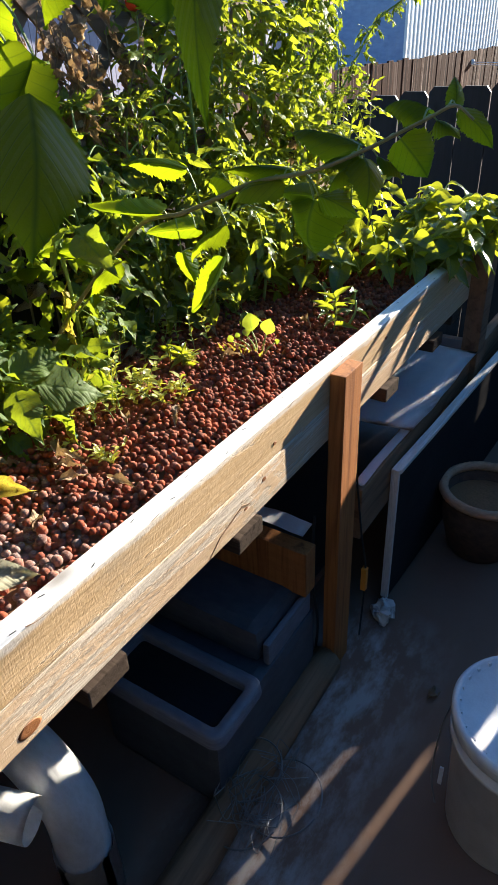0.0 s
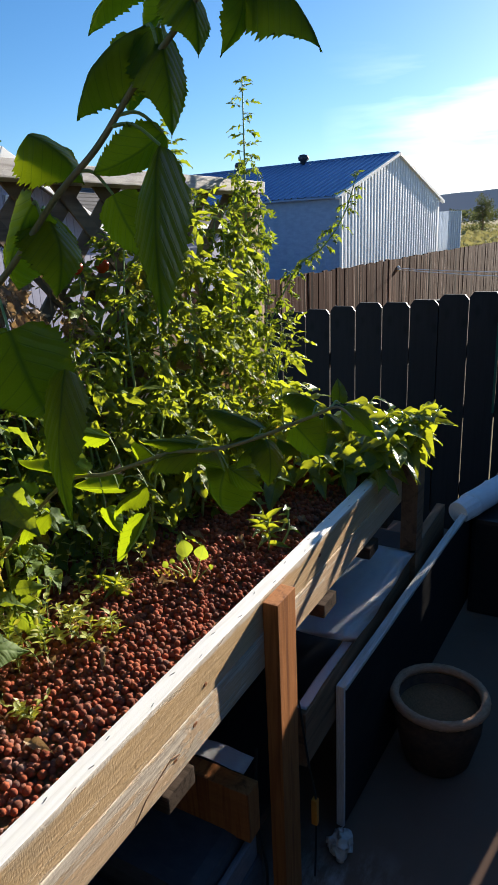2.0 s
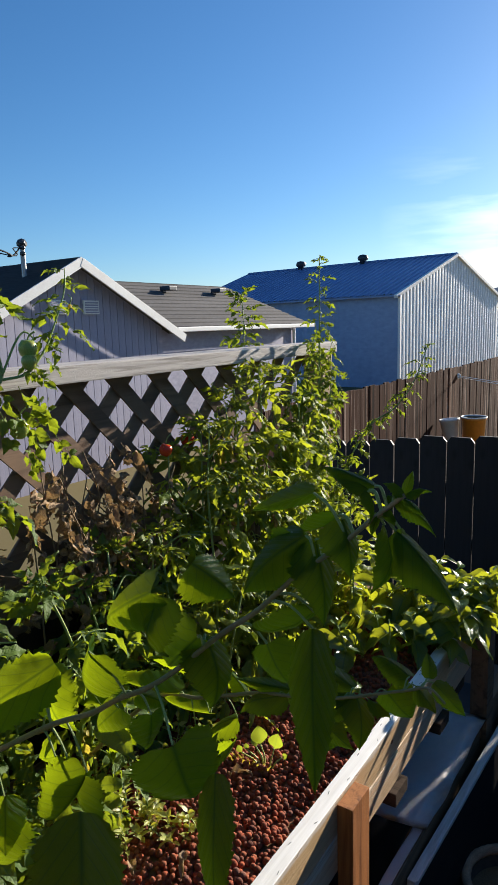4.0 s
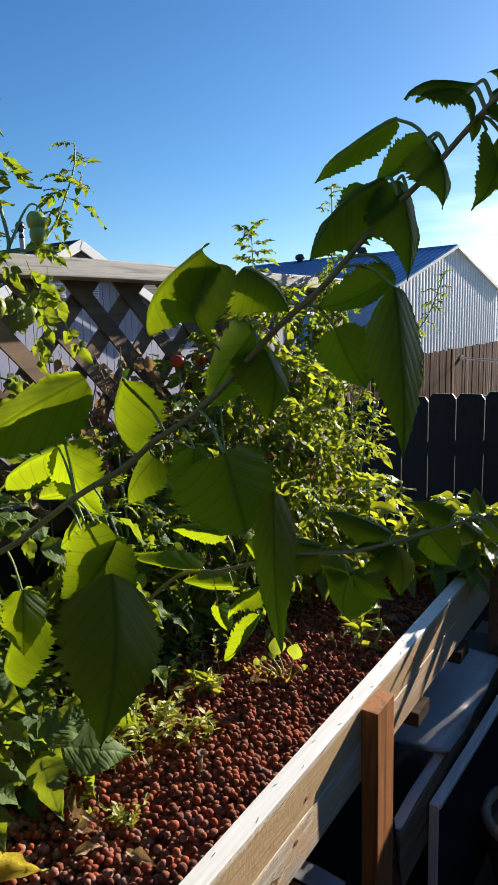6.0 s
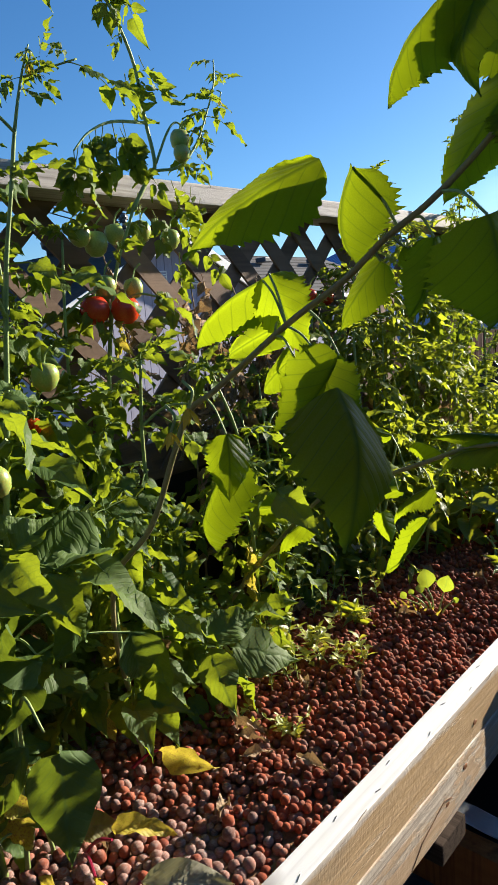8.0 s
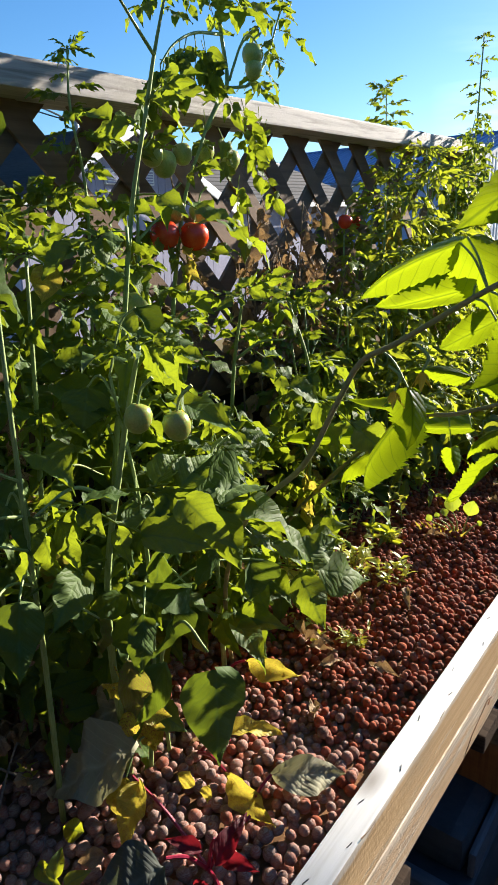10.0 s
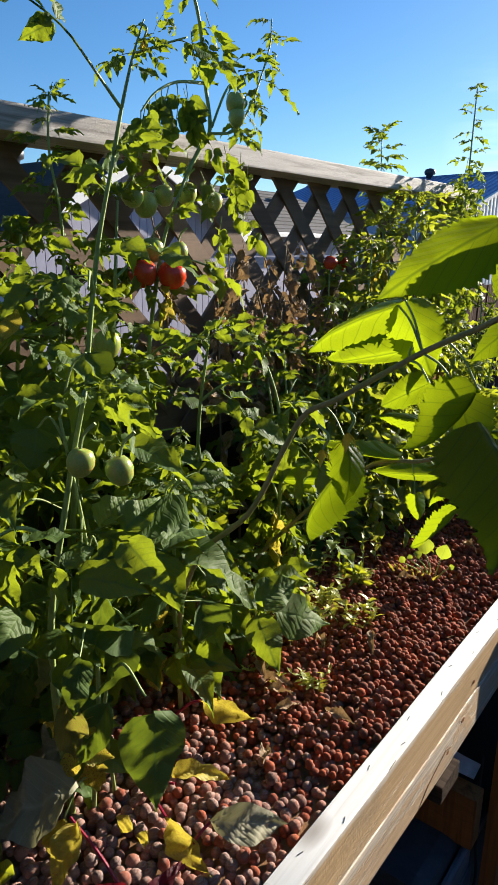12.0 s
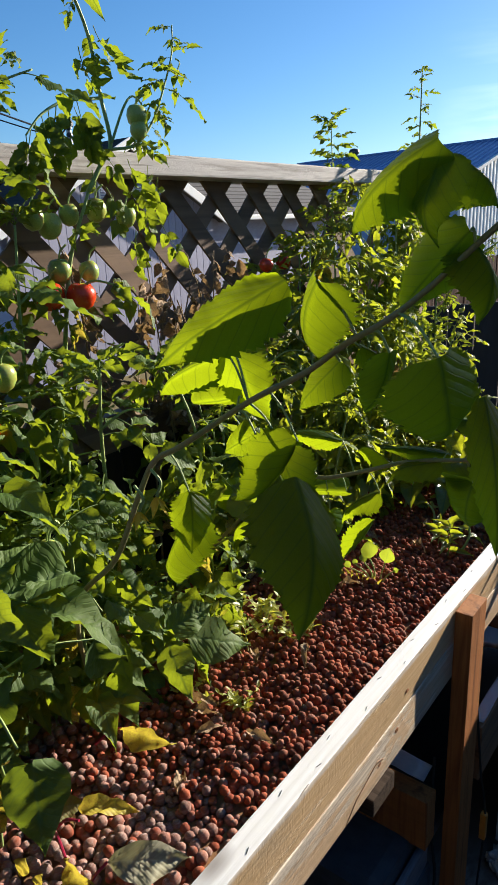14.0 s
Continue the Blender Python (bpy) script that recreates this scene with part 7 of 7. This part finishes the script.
ground_leaf(DBLADE[0], (-0.233, -1.039, 0.955), (-0.254, -1.064, 0.955), 0.028, 0)
ground_leaf(DBLADE[1], (-0.215, -0.593, 0.945), (-0.187, -0.541, 0.95), 0.017, 0)
beet_stalk((-0.133, -0.97, 0.935), (-0.264, -0.961, 0.99))
beet_stalk((-0.133, -0.97, 0.935), (-0.153, -1.017, 0.985))
beet_stalk((-0.133, -0.97, 0.935), (-0.062, -1.016, 0.965))
beet_stalk((-0.133, -0.97, 0.935), (-0.124, -0.966, 0.985))
beet_stalk((-0.261, -0.841, 0.935), (-0.18, -0.876, 0.975))
beet_stalk((-0.261, -0.841, 0.935), (-0.211, -0.829, 0.975))
beet_stalk((-0.138, -0.892, 0.935), (-0.124, -0.853, 0.985))
beet_stalk((-0.133, -0.97, 0.935), (-0.117, -0.908, 0.97))
beet_stalk((-0.338, -0.7, 0.94), (-0.297, -0.659, 0.965))

# wilting shoots round the end post of the lattice
WILT = thing("tomato_plant", "tangle of wilting tomato shoots round the fence post", "tomato plant", group="tomato plants in the bed")
for pts, size in (([(-0.56, 0.74, 0.92), (-0.60, 0.795, 1.217), (-0.60, 0.908, 1.437), (-0.60, 0.946, 1.668), (-0.60, 0.997, 1.818), (-0.60, 1.058, 1.950)], 0.085),
                  ([(-0.55, 0.90, 0.92), (-0.585, 0.963, 1.304), (-0.585, 1.085, 1.536), (-0.585, 1.150, 1.735), (-0.585, 1.145, 1.874)], 0.105),
                  ([(-0.57, 0.70, 0.92), (-0.61, 0.765, 1.382), (-0.61, 0.838, 1.601), (-0.61, 0.881, 1.748)], 0.110)):
    B = stem_line(WILT, pts, 0.0042, 0.0016)
    leaves_along(WILT, B, 0.35, 0.020, size, TOMATO, ODD, 0.15, droop=-1.1)
    for p in B[len(B) // 3::2]:
        q = RND.uniform(0, 6.28)
        e = p + Vector((abs(math.cos(q)) * 0.04, math.sin(q) * 0.06, RND.uniform(-0.02, 0.03)))
        part("tendril", tube(curve_points([p, (p + e) / 2 + Vector((0, 0, 0.02)), e, e + Vector((0.004, 0.006, -0.03))], 4), 0.0013, 0.0006, 4), STEM, WILT)
        place("leaf", TOMATO[RND.randrange(7)], aim(e, (RND.uniform(-0.3, 0.3), RND.uniform(-0.4, 0.4), -1.0), RND.uniform(-70, 70), (0.045, 0.062, 0.06), (0.5, -0.7, 0.3)), WILT)

for k in range(5):
    place("leaf", TOMATO[k], aim((-0.316 + 0.003 * k, -0.740 + 0.004 * k, 1.90 + 0.008 * k), (math.cos(1.9 * k), math.sin(1.9 * k), 0.5 - 0.5 * (k % 3)), 25 * k - 50, (0.030, 0.040, 0.035), (0.3, -0.8, 0.4)), P2)
fruit(FAR, (-0.62, 0.208, 1.645), 0.019, RED_FRUIT, 0.03, "ripe red tomato")

# brown withered foliage in front of the lattice
wither = thing("withered_tomato", "withered brown tomato foliage hanging against the lattice", "dead plant")
rw = random.Random(77)
for y in (-0.27, -0.20, -0.13, -0.06, 0.01, 0.08):
    B = stem_line(wither, [(-0.60, y, 0.92), (-0.615, y + 0.02, 1.25), (-0.61, y + rw.gauss(0, 0.03), 1.66 + rw.uniform(-0.10, 0.06))], 0.0036, 0.0014, DRY_STEM, "twig", 5)
    for p in B[len(B) // 3:]:
        for k in range(2):
            q = p + Vector((rw.uniform(-0.01, 0.05), rw.gauss(0, 0.045), rw.gauss(0, 0.02)))
            place("dry_leaf", TOMATO_D[rw.randrange(3)] if rw.random() < 0.7 else DBLADE[rw.randrange(3)], aim(q, (rw.uniform(-0.2, 0.4), rw.gauss(0, 0.5), -1.0), rw.uniform(-90, 90), (0.06, 0.08, 0.07), (0.6, -0.6, 0.2)), wither)

# broad hanging leaf in front of the pebbles
hang = thing("bean_plant", "drooping bean shoot with broad heart-shaped leaves", "bean plant")
stem_line(hang, [(-0.30, -0.86, 0.92), (-0.26, -0.90, 1.12), (-0.20, -0.92, 1.22), (-0.155, -0.925, 1.20)], 0.003, 0.0015)
place("leaf", BROAD[0], aim((-0.160, -0.908, 1.165), (0.09, -0.10, -0.98), 6, (0.115, 0.135, 0.1), (0.86, -0.45, 0.2)), hang)
place("leaf", BROAD[1], aim((-0.25, -0.90, 1.13), (-0.2, -0.5, -0.8), -10, (0.07, 0.10, 0.1), (0.35, -0.85, 0.3)), hang)
place("leaf", BROAD[2], aim((-0.23, -0.91, 1.30), (-0.1, -0.4, -0.9), 20, (0.05, 0.09, 0.09), (0.35, -0.85, 0.3)), hang)

# dead leaves fallen on the pebbles
rl = random.Random(17)
for k in range(26):
    x, y = rl.uniform(-0.58, -0.12), rl.uniform(-1.3, 0.6)
    ob = place("fallen_leaf", DBLADE[k % 3], aim((x, y, 0.943), (rl.gauss(0, 1), rl.gauss(0, 1), 0.1), rl.uniform(-30, 30), (0.04, 0.05, 0.05), (0, 0, 1)), None)
    tagged(ob, "curled brown dead leaf on the clay pebbles", "leaf", "fallen leaves")
ob = place("fallen_leaf", DBLADE[1], aim((-0.26, -0.555, 0.94), (0.6, 0.55, 0.1), 0, (0.035, 0.055, 0.05), (0, 0, 1)), None)
tagged(ob, "curled orange dead leaf on the clay pebbles", "leaf", "fallen leaves")
roll = thing("plastic_tube", "pale plastic tube lying at the back of the bed", "tube")
part("tube", tube(curve_points([(-0.555, 0.07, 0.955), (-0.53, 0.16, 0.968), (-0.50, 0.27, 0.972)]), 0.018, 0.018, 12), PVC, roll, "", True)
part("end_ring", tube([Vector((-0.557, 0.062, 0.954)), Vector((-0.553, 0.076, 0.956))], 0.0195, 0.0195, 12), PVC, roll)


tomato("shaded low tomato shoots over the pebbles",
       [[(-0.46, -0.74, 0.92), (-0.40, -0.76, 1.08), (-0.33, -0.79, 1.18)],
        [(-0.44, -0.60, 0.92), (-0.40, -0.60, 1.06), (-0.36, -0.61, 1.15)],
        [(-0.50, -0.52, 0.92), (-0.46, -0.50, 1.06), (-0.41, -0.50, 1.14)]], 0.17, 0.070, 0.1, 0.05, 0.004, 0.12, 0.09)

# broad soft leaves in front of the tomato stems
vine = thing("bean_plant", "climbing bean plant with broad soft green leaves", "bean plant")
VINES = [stem_line(vine, [(-0.47, -0.98, 0.92), (-0.45, -0.99, 1.20), (-0.46, -0.96, 1.45), (-0.47, -0.91, 1.62)], 0.0036, 0.0018),
         stem_line(vine, [(-0.45, -0.76, 0.92), (-0.42, -0.77, 1.15), (-0.45, -0.78, 1.36), (-0.48, -0.82, 1.48)], 0.0036, 0.0018),
         stem_line(vine, [(-0.45, -0.56, 0.92), (-0.43, -0.58, 1.15), (-0.46, -0.55, 1.33)], 0.0036, 0.0018)]
VINES.append(stem_line(vine, [(-0.34, -1.02, 0.92), (-0.31, -1.03, 1.20), (-0.29, -1.04, 1.45), (-0.30, -1.03, 1.60)], 0.0040, 0.0020))
VINES.append(stem_line(vine, [(-0.30, -0.90, 0.92), (-0.27, -0.90, 1.15), (-0.26, -0.91, 1.34), (-0.28, -0.92, 1.50)], 0.0036, 0.0018))
VINE_STEMS = [p for line in VINES for p in line]
SOFT = [0]


def soft_leaf(base, tip, width, meshes):
    """A hanging leaf from base to tip with a stalk to the nearest stem."""
    b, t = Vector(base), Vector(tip)
    L = (t - b).length
    root = min(VINE_STEMS, key=lambda p: (p - b).length + 0.5 * max(0.0, p.z - b.z))
    part("petiole", tube(curve_points([root, (root + b) / 2 + Vector((0, 0, 0.02)), b], 4), 0.0018, 0.0012, 5), STEM, vine)
    place("leaf", meshes[SOFT[0] % len(meshes)], aim(b, t - b, (-24, 10, 30, -8, 20, -30, 0)[SOFT[0] % 7], (1.5 * width, L, L), (0.90, -0.28, 0.35)), vine)
    SOFT[0] += 1


soft_leaf((-0.330, -1.018, 1.407), (-0.318, -1.027, 1.346), 0.040, BROAD)
soft_leaf((-0.308, -0.992, 1.321), (-0.296, -1.015, 1.263), 0.042, BROWNED)
soft_leaf((-0.300, -0.965, 1.313), (-0.288, -0.963, 1.254), 0.029, BROAD)
soft_leaf((-0.235, -0.912, 1.347), (-0.223, -0.907, 1.264), 0.031, BROAD)
soft_leaf((-0.250, -0.925, 1.361), (-0.238, -0.939, 1.345), 0.024, BROAD)
soft_leaf((-0.220, -0.882, 1.240), (-0.208, -0.977, 1.281), 0.038, BROAD)
soft_leaf((-0.190, -0.983, 1.267), (-0.178, -0.997, 1.194), 0.034, BROAD)
soft_leaf((-0.220, -0.907, 1.234), (-0.208, -0.936, 1.170), 0.037, BROAD)
soft_leaf((-0.250, -1.085, 1.315), (-0.238, -1.106, 1.231), 0.048, BROAD)
soft_leaf((-0.250, -1.125, 1.311), (-0.238, -1.125, 1.234), 0.026, BROAD)
soft_leaf((-0.250, -1.152, 1.362), (-0.238, -1.156, 1.333), 0.032, BROAD)
soft_leaf((-0.260, -1.149, 1.370), (-0.248, -1.107, 1.356), 0.026, BROAD)
soft_leaf((-0.280, -1.142, 1.435), (-0.268, -1.140, 1.407), 0.043, BROAD)
soft_leaf((-0.270, -1.000, 1.253), (-0.258, -1.010, 1.231), 0.028, BROAD)
soft_leaf((-0.250, -0.994, 1.246), (-0.238, -0.997, 1.199), 0.022, BROWNED)
soft_leaf((-0.232, -0.977, 1.188), (-0.220, -0.975, 1.095), 0.038, BROWNED)
soft_leaf((-0.270, -0.966, 0.989), (-0.258, -0.994, 0.936), 0.052, YBLADE)
soft_leaf((-0.370, -0.964, 1.733), (-0.358, -1.004, 1.779), 0.043, BROAD)
soft_leaf((-0.200, -1.156, 1.668), (-0.188, -1.124, 1.718), 0.028, BROAD)
soft_leaf((-0.200, -1.119, 1.620), (-0.188, -1.067, 1.597), 0.035, BROAD)
soft_leaf((-0.395, -0.898, 1.614), (-0.383, -0.916, 1.576), 0.046, YBLADE)
soft_leaf((-0.250, -0.902, 1.573), (-0.238, -0.875, 1.513), 0.035, BROAD)
soft_leaf((-0.300, -0.936, 1.488), (-0.288, -0.956, 1.445), 0.051, BROAD)
soft_leaf((-0.200, -0.799, 1.346), (-0.188, -0.936, 1.384), 0.060, BROAD)
soft_leaf((-0.300, -1.053, 1.391), (-0.288, -1.072, 1.355), 0.024, BROAD)
soft_leaf((-0.300, -1.029, 1.370), (-0.288, -1.043, 1.329), 0.033, BROAD)
soft_leaf((-0.220, -0.817, 1.272), (-0.208, -0.866, 1.228), 0.044, BROAD)
soft_leaf((-0.220, -0.759, 1.222), (-0.208, -0.752, 1.145), 0.057, BROAD)
